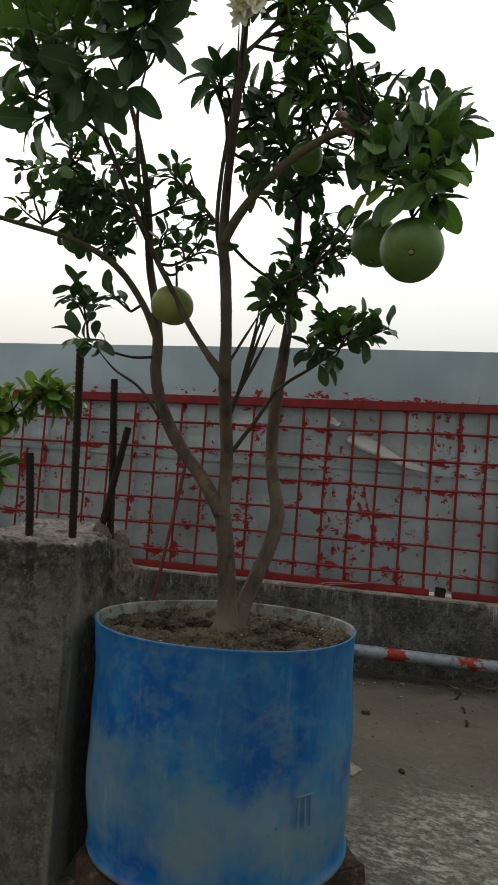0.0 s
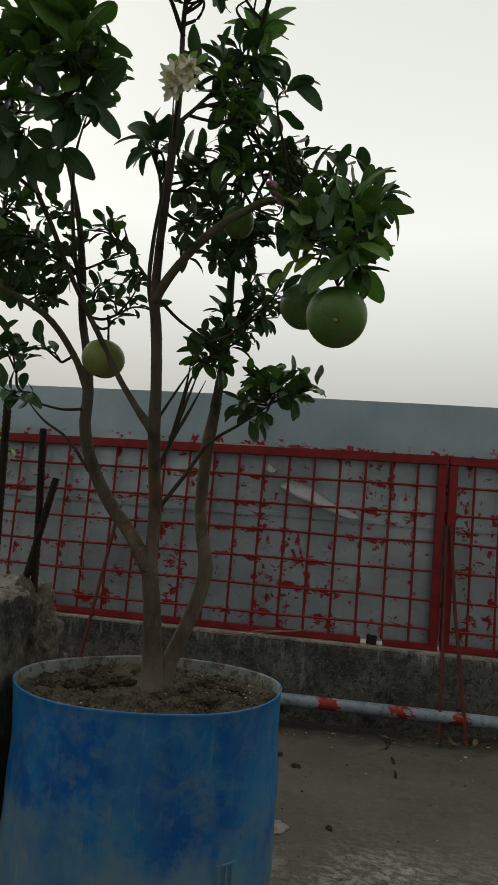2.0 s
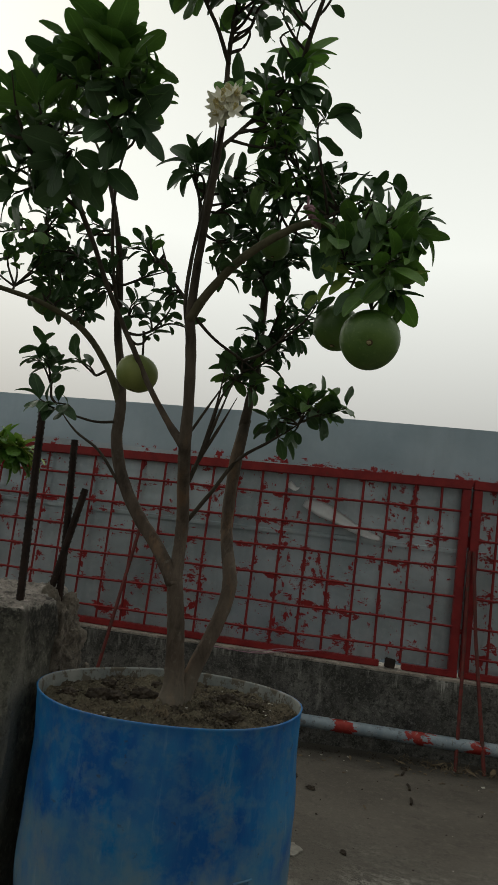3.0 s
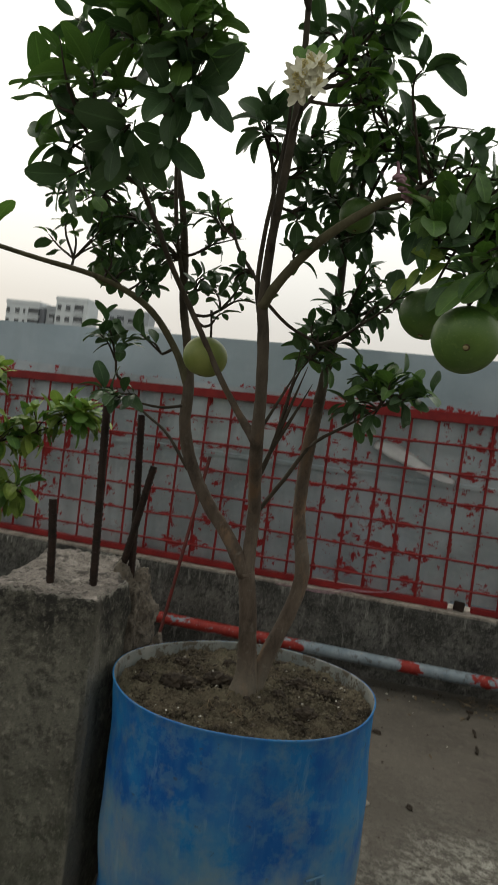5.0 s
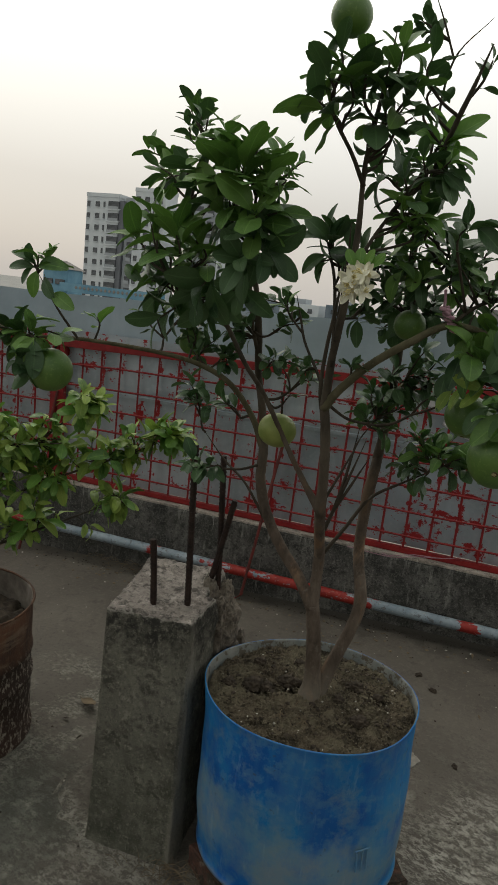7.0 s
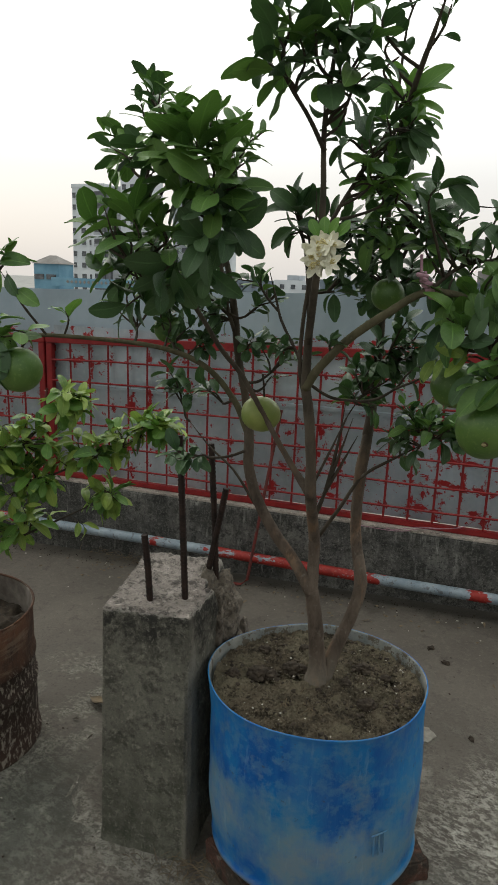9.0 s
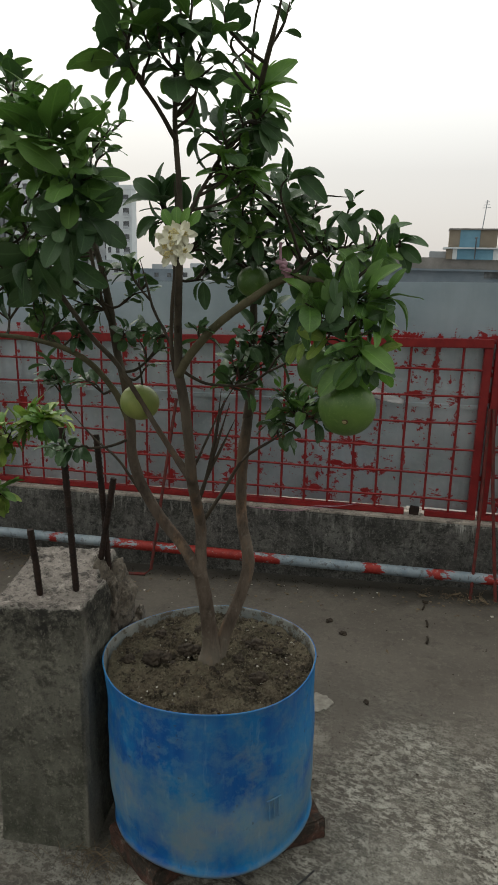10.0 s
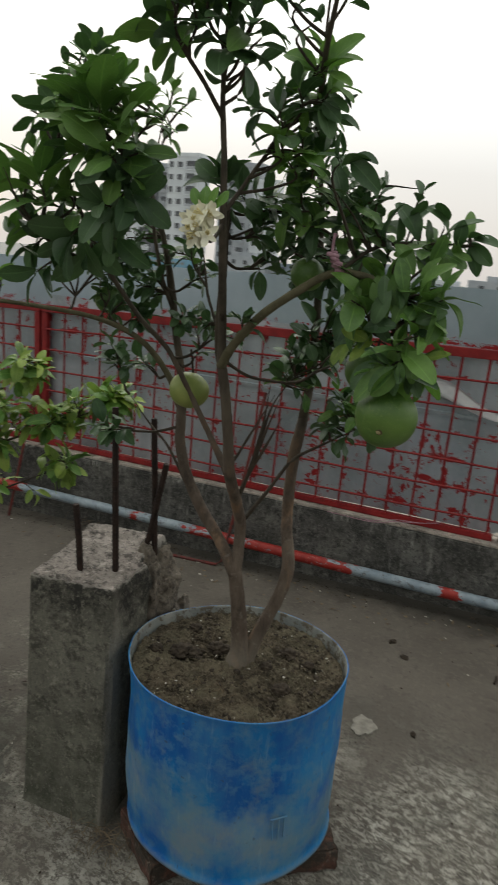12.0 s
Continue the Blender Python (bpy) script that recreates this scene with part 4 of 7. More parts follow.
for k, (x, y, s) in enumerate(((-0.165, -0.04, 0.03), (-0.13, -0.03, 0.02), (-0.085, 0.03, 0.026), (-0.06, 0.04, 0.017), (-0.09, 0.16, 0.017), (0.11, 0.12, 0.024), (0.16, -0.06, 0.024), (0.18, 0.1, 0.015), (-0.235, -0.07, 0.02), (0.02, -0.05, 0.011), (0.08, 0.02, 0.018), (-0.2, 0.1, 0.018))):
    clod(x, y, s, k * 3.7)

BRICK_ME = box((0.235, 0.112, 0.072), Matrix.Identity(4), 0.006)
bmesh.ops.subdivide_edges(BRICK_ME, edges=[d for d in BRICK_ME.edges if d.calc_length() > 0.03], cuts=7, use_grid_fill=True)
for v in BRICK_ME.verts:
    v.co += Vector((noise.noise(v.co * 30), noise.noise(v.co * 31 + Vector((3, 0, 0))), noise.noise(v.co * 33))) * 0.005 + v.co.normalized() * 0.002 * noise.noise(v.co * 60)
brick = tagged(part("brick", BRICK_ME, M_BRICK), "worn red clay brick under the blue drum", "brick", "bricks under the planter")
brick.matrix_basis = pose(0.055, 1.675, 0.022, 0, 0, -32)
for m in (pose(0.425, 1.85, 0.033, 0, 0, 38), pose(0.19, 2.08, 0.026, 0, 0, 8)):
    copy_thing(brick, m)

# ---- the rusty drum ----
POT = Matrix.Translation((-1.165, 1.825, ground(-1.165)))
pot = thing("rusty_drum", "rusty brown steel drum with flaking paint, used as a planter", "planter")
prof = [(0.0, 0.004), (0.27, 0.004), (0.286, 0.0), (0.292, 0.006), (0.292, 0.02), (0.284, 0.03), (0.285, 0.15), (0.285, 0.235), (0.292, 0.245), (0.292, 0.257), (0.285, 0.267), (0.285, 0.34), (0.291, 0.35), (0.285, 0.362), (0.286, 0.535), (0.2835, 0.537), (0.281, 0.525), (0.28, 0.3)]
shell = part("shell", lathe(prof, 72, lambda a, z: 0.004 * math.sin(3 * a + 5 * z)), [M_RUST, M_GRIME], pot, smooth=True)
for p in shell.data.polygons:
    if p.index >= len(shell.data.polygons) - 2 * 72:
        p.material_index = 1
pot.matrix_basis = POT
rim = [Vector((0.2855 * math.cos(k * math.pi / 36), 0.2855 * math.sin(k * math.pi / 36), 0.536 + 0.002 * math.sin(k * 0.4), 0.0045)) for k in range(73)]
part("rim", tube(bmesh.new(), rim, 6), M_RUST, pot, "thin rusted cut rim", smooth=True)
bm = bmesh.new()
bmesh.ops.create_grid(bm, x_segments=60, y_segments=60, size=0.285)
bmesh.ops.delete(bm, geom=[v for v in bm.verts if v.co.length > 0.281], context="VERTS")
for v in bm.verts:
    v.co.z = 0.43 + 0.02 * noise.noise(v.co * 14) + 0.02 * noise.noise(v.co * 35)
pot_soil = tagged(part("soil", bm, M_CLOD, smooth=True), "dark damp soil filling the rusty drum", "soil", kind="stuff")
pot_soil.matrix_basis = POT


# ---- leaves ----
def leaf_mesh(name, length, width, fold, droop, material, curl=0.0):
    """A blunt leaf along +x, widest past its middle, folded at the midrib, its tip bent down."""
    bm = bmesh.new()
    rows, n = [], 9
    for i in range(n + 1):
        t = 0.5 - 0.5 * math.cos(math.pi * i / n)
        w = width * 0.5 * max(0.05, math.sin(math.pi * (0.012 + 0.98 * t ** 1.2))) ** (0.72 - 0.2 * t)
        x = length * (t - 0.1 * droop * t * t)
        z = length * (0.16 * t - (droop + 0.16) * t * t)
        rise = w * (fold + curl * math.sin(t * 7))
        rows.append([bm.verts.new((x, -w, z + rise)), bm.verts.new((x, -w * 0.55, z + rise * 0.35)), bm.verts.new((x, 0, z)),
                     bm.verts.new((x, w * 0.55, z + rise * 0.3)), bm.verts.new((x, w, z + rise * 0.8 - curl * w * 0.5))])
    for a, b in zip(rows, rows[1:]):
        for k in range(4):
            bm.faces.new((a[k], b[k], b[k + 1], a[k + 1]))
    bm.verts.index_update()
    uv = bm.loops.layers.uv.new("leaf")
    for f in bm.faces:
        for lp in f.loops:
            i, k = divmod(lp.vert.index, 5) if lp.vert.index >= 0 else (0, 2)
            lp[uv].uv = (0.5 - 0.5 * math.cos(math.pi * i / n), (0.0, 0.225, 0.5, 0.775, 1.0)[k])
    # stalk
    tube(bm, [Vector((-0.16 * length, 0, 0.0, 0.018 * length)), Vector((0.02 * length, 0, 0, 0.014 * length))], 4)
    me = bpy.data.meshes.new(name)
    bm.to_mesh(me)
    bm.free()
    me.materials.append(material)
    me.polygons.foreach_set("use_smooth", [True] * len(me.polygons))
    return me


SHAPES = ((1.0, 0.54, 0.3, 0.2, 0.12), (1.0, 0.62, 0.15, 0.35, 0.18), (1.0, 0.48, 0.45, 0.15, 0.1), (1.0, 0.58, 0.12, 0.1, 0.25), (1.0, 0.52, 0.5, 0.45, 0.05))
CITRUS = [leaf_mesh("leaf", *s[:4], M_LEAF, s[4]) for s in SHAPES]
FRESH_LIT = [leaf_mesh("leaf", *s[:4], M_FRESH_LIT, s[4]) for s in SHAPES]
MIXED = CITRUS + FRESH_LIT
YOUNG = [leaf_mesh("leaf", *s[:4], M_YOUNG, s[4]) for s in SHAPES]
GUAVA = [leaf_mesh("leaf", 1.0, s[1] * 0.85, s[2], s[3] + 0.12, M_GUAVA, s[4]) for s in SHAPES]


def basis(origin, along, normal, size):
    x = along.normalized()
    y = normal.cross(x).normalized()
    z = x.cross(y)
    m = Matrix((x, y, z)).transposed().to_4x4() @ Matrix.Diagonal((size, size, size, 1))
    m.translation = origin
    return m


class Plant:
    """A woody plant: limbs are parts, leaves are gathered and then shared out."""

    def __init__(self, name, label, category, seed):
        self.root = thing(name, label, category)
        self.rng = random.Random(seed)
        self.skeleton, self.leaves, self.twigs = [], [], bmesh.new()

    def limb(self, name, points, material, sides=10, label=""):
        pts = spline(points, 6)
        for q in pts:
            if q.z > 0.86:
                q[3] *= 0.8 if q[3] < 0.0075 else 0.8 + 0.18 * min(1.0, (q[3] - 0.0075) / 0.003)
        if points[-1][3] < 0.008:
            # the last stretch runs out to a thin tip
            for i in range(1, 8):
                pts[-i][3] *= 0.35 + 0.65 * (i - 1) / 7
        self.skeleton += [q for q in pts]
        part(name, tube(bmesh.new(), pts, sides, 0.05, self.rng), material, self.root, label, smooth=True)

    def sprig(self, start, tip, size, meshes, count, droop=0.0, twig=0.0022):
        """A twig from start to tip, with leaves round its outer part and a tuft at its end."""
        rng = self.rng
        start, tip = Vector(start), Vector(tip)
        span = tip - start
        side = Vector((rng.uniform(-1, 1), rng.uniform(-1, 1), rng.uniform(-0.2, 1))) * span.length * 0.16
        mid = (start + tip) / 2 + side
        pts = spline([(*start, twig * 1.5), (*mid, twig * 1.15), (*tip, twig * 0.6)], 4)
        tube(self.twigs, pts, 5)
        d = (tip - mid).normalized()
        turn = rng.uniform(0, 6.28)
        reach = min(0.75, max(0.25, count * 0.016 / max(span.length, 0.03)))
        for i in range(count):
            t = 1.0 - reach * (i / max(1, count))
            k = t * (len(pts) - 1)
            j = min(int(k), len(pts) - 2)
            o = pts[j].to_3d().lerp(pts[j + 1].to_3d(), k - j)
            turn += 2.4 + rng.uniform(-0.4, 0.4)
            ref = d.cross(Vector((0.3, 0.2, 1))).normalized()
            out = ref * math.cos(turn) + d.cross(ref) * math.sin(turn)
            along = out * rng.uniform(0.6, 1.1) + d * rng.uniform(0.25, 0.9) + Vector((0, 0, rng.uniform(-0.25, 0.45) - droop))
            up = (Vector((0, 0, 1)) + d * 0.4 + Vector((rng.uniform(-0.5, 0.5), rng.uniform(-0.5, 0.5), 0))).normalized()
            s = size * rng.uniform(0.65, 1.15) * (0.8 if i == 0 else 1.0)
            self.leaves.append((rng.choice(meshes), basis(o + along.normalized() * 0.12 * s, along, up, s)))

    def nearest(self, p):
        p = Vector(p)
        return min((q.to_3d() for q in self.skeleton), key=lambda q: (q - p).length + 0.9 * max(0.0, q.z - p.z + 0.02))

    def clump(self, centre, spread, n, size, meshes=None, per=(4, 7), droop=0.0):
        rng = self.rng
        hub = Vector(centre)
        base = self.nearest(hub)
        join = base.lerp(hub, 0.55)
        join.z -= 0.02
        if (hub - base).length > 0.07:
            tube(self.twigs, spline([(*base, 0.0042), (*(base.lerp(join, 0.5) + Vector((rng.uniform(-0.01, 0.01), 0, -0.008))), 0.0036), (*join, 0.003)], 4), 6)
        else:
            join = base
        for _ in range(n):
            while True:
                o = Vector((rng.uniform(-1, 1), rng.uniform(-1, 1), rng.uniform(-1, 1)))
                if o.length < 1:
                    break
            tip = hub + Vector((o.x * spread[0] * 1.15, o.y * spread[1] * 1.2, o.z * spread[2] * 1.15))
            self.sprig(join, tip, size, meshes or CITRUS, rng.randint(*per), droop)

    def finish(self, single, twig_material):
        """Leaves nearest the open side of the roof stay single parts; the rest are joined."""
        part("twig_growth", self.twigs, twig_material, self.root, smooth=True)["kind"] = "stuff"
        self.leaves.sort(key=lambda q: q[1].translation.y)
        for me, m in self.leaves[:single]:
            ob = new("leaf", me)
            ob.parent = self.root
            ob.matrix_basis = m
        verts, faces, mats, slots, uvs = [], [], [], [], []
        for me, m in self.leaves[single:]:
            k = len(verts)
            verts += [m @ v.co for v in me.vertices]
            faces += [[k + i for i in p.vertices] for p in me.polygons]
            for d in me.uv_layers[0].data:
                uvs += (d.uv.x, d.uv.y)
            if me.materials[0] not in mats:
                mats.append(me.materials[0])
            slots += [mats.index(me.materials[0])] * len(me.polygons)
        if verts:
            me = bpy.data.meshes.new("foliage")
            me.from_pydata(verts, [], faces)
            for mt in mats:
                me.materials.append(mt)
            me.uv_layers.new(name="leaf").data.foreach_set("uv", uvs)
            me.polygons.foreach_set("material_index", slots)
            me.polygons.foreach_set("use_smooth", [True] * len(faces))
            ob = new("foliage", me)
            ob.parent = self.root
            ob["kind"] = "stuff"


# ---- the citrus tree ----
tree = Plant("citrus_tree", "young citrus tree with green fruit in the blue drum", "citrus tree", 5)
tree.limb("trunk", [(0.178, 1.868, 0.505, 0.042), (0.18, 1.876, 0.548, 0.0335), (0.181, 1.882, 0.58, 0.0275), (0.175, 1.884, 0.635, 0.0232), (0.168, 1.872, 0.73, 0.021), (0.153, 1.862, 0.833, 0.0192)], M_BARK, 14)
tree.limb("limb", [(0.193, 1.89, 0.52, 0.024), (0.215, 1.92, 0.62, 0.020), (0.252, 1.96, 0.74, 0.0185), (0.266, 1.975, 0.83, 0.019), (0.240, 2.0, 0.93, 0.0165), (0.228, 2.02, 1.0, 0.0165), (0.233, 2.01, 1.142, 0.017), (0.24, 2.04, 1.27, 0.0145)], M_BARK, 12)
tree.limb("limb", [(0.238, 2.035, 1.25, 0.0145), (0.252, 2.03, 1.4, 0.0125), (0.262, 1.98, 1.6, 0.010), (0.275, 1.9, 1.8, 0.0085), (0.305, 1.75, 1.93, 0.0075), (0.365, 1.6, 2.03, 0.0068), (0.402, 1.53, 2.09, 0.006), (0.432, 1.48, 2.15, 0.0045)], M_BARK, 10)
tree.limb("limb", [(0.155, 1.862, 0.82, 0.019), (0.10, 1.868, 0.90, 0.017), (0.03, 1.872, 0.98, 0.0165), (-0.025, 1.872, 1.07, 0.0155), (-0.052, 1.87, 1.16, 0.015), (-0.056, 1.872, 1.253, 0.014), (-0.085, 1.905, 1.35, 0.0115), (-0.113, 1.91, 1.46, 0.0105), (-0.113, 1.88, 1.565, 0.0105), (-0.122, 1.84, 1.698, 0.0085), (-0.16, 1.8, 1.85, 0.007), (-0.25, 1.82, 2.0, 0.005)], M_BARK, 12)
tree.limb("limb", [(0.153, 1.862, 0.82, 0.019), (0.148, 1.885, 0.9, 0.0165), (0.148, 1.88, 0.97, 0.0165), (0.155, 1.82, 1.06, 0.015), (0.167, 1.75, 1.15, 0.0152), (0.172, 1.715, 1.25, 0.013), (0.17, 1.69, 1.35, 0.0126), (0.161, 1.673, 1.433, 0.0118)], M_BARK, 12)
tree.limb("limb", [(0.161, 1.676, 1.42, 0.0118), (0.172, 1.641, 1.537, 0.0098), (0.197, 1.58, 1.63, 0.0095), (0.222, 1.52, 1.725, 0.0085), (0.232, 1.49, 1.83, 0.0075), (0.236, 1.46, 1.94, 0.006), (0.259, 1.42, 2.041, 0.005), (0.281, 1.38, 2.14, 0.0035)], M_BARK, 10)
tree.limb("branch", [(0.167, 1.748, 1.145, 0.013), (0.115, 1.765, 1.2, 0.0092), (0.054, 1.775, 1.28, 0.0084), (0.008, 1.765, 1.36, 0.0081), (-0.032, 1.745, 1.433, 0.0078), (-0.048, 1.66, 1.5, 0.0074), (-0.06, 1.6, 1.56, 0.007), (-0.09, 1.55, 1.64, 0.007), (-0.12, 1.5, 1.75, 0.006), (-0.13, 1.45, 1.85, 0.0045)], M_BARK)
tree.limb("branch", [(-0.057, 1.872, 1.25, 0.011), (-0.104, 1.87, 1.341, 0.0095), (-0.172, 1.83, 1.43, 0.009), (-0.27, 1.77, 1.478, 0.008), (-0.406, 1.68, 1.499, 0.007), (-0.515, 1.54, 1.512, 0.006), (-0.56, 1.45, 1.505, 0.0045)], M_GREENBARK, 10, "greenish branch bending under a fruit")
tree.limb("branch", [(-0.49, 1.57, 1.512, 0.0045), (-0.55, 1.56, 1.58, 0.004), (-0.61, 1.55, 1.665, 0.003)], M_TWIG, 8)
tree.limb("branch", [(0.161, 1.673, 1.425, 0.0125), (0.195, 1.655, 1.475, 0.0105), (0.266, 1.63, 1.548, 0.010), (0.348, 1.625, 1.61, 0.0095), (0.417, 1.65, 1.653, 0.009), (0.498, 1.67, 1.644, 0.008), (0.55, 1.66, 1.60, 0.006), (0.56, 1.62, 1.5, 0.005), (0.565, 1.612, 1.45, 0.004)], M_GREENBARK, 10, "greenish branch bent down by fruit")
tree.limb("branch", [(0.417, 1.65, 1.652, 0.006), (0.48, 1.7, 1.71, 0.005), (0.57, 1.74, 1.725, 0.004), (0.66, 1.8, 1.73, 0.003)], M_TWIG, 8)
tree.limb("branch", [(0.147, 1.895, 0.966, 0.0075), (0.2, 1.93, 1.06, 0.0065), (0.25, 1.96, 1.15, 0.006), (0.33, 1.97, 1.21, 0.0045), (0.43, 1.95, 1.28, 0.003)], M_TWIG, 8)
tree.limb("branch", [(0.155, 1.83, 1.04, 0.006), (0.19, 1.85, 1.18, 0.005), (0.2, 1.9, 1.3, 0.004), (0.235, 1.95, 1.38, 0.003)], M_TWIG, 8)
tree.limb("branch", [(0.168, 1.74, 1.16, 0.005), (0.2, 1.8, 1.26, 0.004), (0.222, 1.86, 1.34, 0.003)], M_TWIG, 8)
tree.limb("branch", [(-0.03, 1.872, 1.05, 0.0055), (-0.11, 1.9, 1.13, 0.0048), (-0.2, 1.93, 1.18, 0.004), (-0.27, 1.93, 1.25, 0.003)], M_TWIG, 8)
tree.limb("branch", [(0.165, 1.67, 1.45, 0.006), (0.12, 1.72, 1.5, 0.005), (0.06, 1.77, 1.57, 0.0045), (0.03, 1.8, 1.63, 0.0035), (0.0, 1.83, 1.69, 0.0025)], M_TWIG, 8)
tree.limb("branch", [(0.165, 1.67, 1.44, 0.005), (0.21, 1.73, 1.40, 0.0045), (0.26, 1.83, 1.38, 0.004), (0.3, 1.9, 1.36, 0.003)], M_TWIG, 8)
tree.limb("branch", [(0.176, 1.63, 1.54, 0.006), (0.16, 1.66, 1.64, 0.0055), (0.135, 1.7, 1.73, 0.005), (0.1, 1.74, 1.8, 0.004), (0.06, 1.78, 1.87, 0.003)], M_TWIG, 8)
tree.limb("branch", [(0.236, 1.47, 1.9, 0.006), (0.215, 1.43, 1.95, 0.005), (0.185, 1.4, 2.0, 0.0045), (0.16, 1.38, 2.06, 0.003)], M_TWIG, 8)
tree.limb("branch", [(0.225, 1.51, 1.74, 0.006), (0.25, 1.58, 1.83, 0.005), (0.3, 1.62, 1.93, 0.0045), (0.35, 1.62, 2.03, 0.003)], M_TWIG, 8)
tree.limb("branch", [(0.262, 1.98, 1.6, 0.0065), (0.31, 1.88, 1.7, 0.006), (0.37, 1.8, 1.79, 0.005), (0.45, 1.76, 1.83, 0.004), (0.53, 1.76, 1.83, 0.003)], M_TWIG, 8)
tree.limb("branch", [(-0.113, 1.89, 1.55, 0.0065), (-0.2, 1.88, 1.62, 0.0055), (-0.3, 1.86, 1.68, 0.004), (-0.38, 1.85, 1.72, 0.003)], M_TWIG, 8)
tree.limb("branch", [(-0.09, 1.55, 1.64, 0.006), (-0.02, 1.5, 1.74, 0.005), (0.0, 1.5, 1.86, 0.004), (-0.05, 1.52, 1.97, 0.003)], M_TWIG, 8)
tree.limb("branch", [(-0.08, 1.57, 1.62, 0.006), (-0.13, 1.47, 1.65, 0.005), (-0.15, 1.38, 1.72, 0.004), (-0.15, 1.33, 1.79, 0.003)], M_TWIG, 8)
tree.limb("branch", [(-0.113, 1.9, 1.5, 0.0075), (-0.12, 1.83, 1.62, 0.0065), (-0.11, 1.76, 1.8, 0.0055), (-0.06, 1.72, 1.95, 0.004)], M_BARK, 8)
tree.limb("branch", [(0.30, 1.76, 1.94, 0.005), (0.31, 1.73, 2.08, 0.004), (0.33, 1.7, 2.2, 0.003), (0.4, 1.68, 2.27, 0.002)], M_TWIG, 6)
tree.limb("branch", [(0.33, 1.7, 2.2, 0.003), (0.3, 1.69, 2.27, 0.0025), (0.27, 1.68, 2.33, 0.0018)], M_TWIG, 6)
tree.limb("branch", [(0.175, 1.635, 1.53, 0.0055), (0.183, 1.61, 1.65, 0.005), (0.197, 1.57, 1.76, 0.004), (0.2, 1.55, 1.84, 0.003)], M_TWIG, 8)
tree.limb("branch", [(0.163, 1.69, 1.38, 0.0072), (0.146, 1.675, 1.46, 0.0062), (0.15, 1.66, 1.56, 0.0058), (0.165, 1.645, 1.67, 0.005), (0.175, 1.63, 1.76, 0.004)], M_BARK, 8)
# a bunch of bare shoots off the middle limb
for tip in ((0.235, 1.86, 1.33), (0.255, 1.84, 1.29), (0.22, 1.83, 1.37), (0.205, 1.85, 1.27)):
    tree.limb("branch", [(0.156, 1.825, 1.045, 0.0065), (0.178, 1.835, 1.12, 0.006), ((0.185 + tip[0]) / 2, 1.845, (1.14 + tip[2]) / 2, 0.005), (*tip, 0.003)], M_TWIG, 7)
clump = tree.clump


def leaf_at(base, tip, meshes):
    """One large leaf from its base to its tip, facing out and up, on a short stalk."""
    rng = tree.rng
    base, tip = Vector(base), Vector(tip)
    d = tip - base
    up = Vector((rng.uniform(-0.8, 0.8), -rng.uniform(0.1, 1.0), rng.uniform(0.3, 1.0)))
    tree.leaves.append((meshes[rng.choice((0, 2, 4))], basis(base, d, up, d.length)))
    hub = tree.nearest(base)
    if (hub - base).length < 0.14:
        tube(tree.twigs, spline([(*hub, 0.0026), (*(hub.lerp(base, 0.5) + Vector((0, 0, 0.008))), 0.0022), (*base, 0.0014)], 4), 5)


clump((-0.36, 1.85, 2.13), (0.041, 0.060, 0.051), 4, 0.056, MIXED, droop=-0.45)
clump((-0.38, 1.75, 1.98), (0.072, 0.080, 0.056), 4, 0.062, FRESH_LIT, droop=-0.45)
clump((-0.36, 1.85, 1.69), (0.123, 0.100, 0.093), 9, 0.056, MIXED)
clump((-0.39, 1.85, 1.59), (0.092, 0.080, 0.069), 6, 0.056, MIXED)
clump((-0.32, 1.90, 1.63), (0.084, 0.100, 0.067), 6, 0.056)
clump((-0.03, 1.84, 1.60), (0.061, 0.040, 0.038), 2, 0.044)
clump((-0.29, 1.90, 1.37), (0.062, 0.030, 0.036), 4, 0.062)
clump((-0.19, 1.68, 1.225), (0.055, 0.030, 0.03), 3, 0.062)
clump((-0.04, 1.85, 1.51), (0.060, 0.050, 0.030), 4, 0.044)
clump((0.36, 1.68, 1.98), (0.038, 0.040, 0.038), 2, 0.056)
clump((0.23, 1.65, 1.97), (0.053, 0.060, 0.047), 2, 0.062)
clump((0.28, 1.75, 1.97), (0.056, 0.080, 0.056), 2, 0.062)
clump((0.33, 1.70, 1.86), (0.074, 0.080, 0.047), 5, 0.055, MIXED)
clump((0.23, 1.75, 1.80), (0.070, 0.080, 0.042), 4, 0.062)
clump((0.34, 1.75, 1.78), (0.076, 0.100, 0.055), 4, 0.062, MIXED)
clump((0.28, 1.80, 1.69), (0.071, 0.100, 0.050), 4, 0.056)
clump((0.40, 1.78, 1.79), (0.068, 0.080, 0.054), 5, 0.06, droop=0.3)
clump((0.46, 1.66, 1.58), (0.050, 0.050, 0.050), 2, 0.075, FRESH_LIT, droop=0.3)
clump((0.55, 1.64, 1.61), (0.055, 0.050, 0.055), 3, 0.075, FRESH_LIT, droop=0.3)
clump((0.61, 1.60, 1.54), (0.041, 0.050, 0.053), 2, 0.075, YOUNG, droop=0.3)
clump((0.55, 1.58, 1.48), (0.053, 0.040, 0.035), 1, 0.07, YOUNG, droop=0.3)
clump((0.55, 1.66, 1.62), (0.055, 0.040, 0.037), 3, 0.07, FRESH_LIT, droop=0.3)
clump((0.61, 1.62, 1.60), (0.042, 0.040, 0.054), 2, 0.075, FRESH_LIT, droop=0.3)
clump((0.46, 1.70, 1.63), (0.045, 0.040, 0.038), 2, 0.07, FRESH_LIT, droop=0.3)
clump((0.60, 1.58, 1.48), (0.029, 0.030, 0.035), 1, 0.07, droop=0.3)
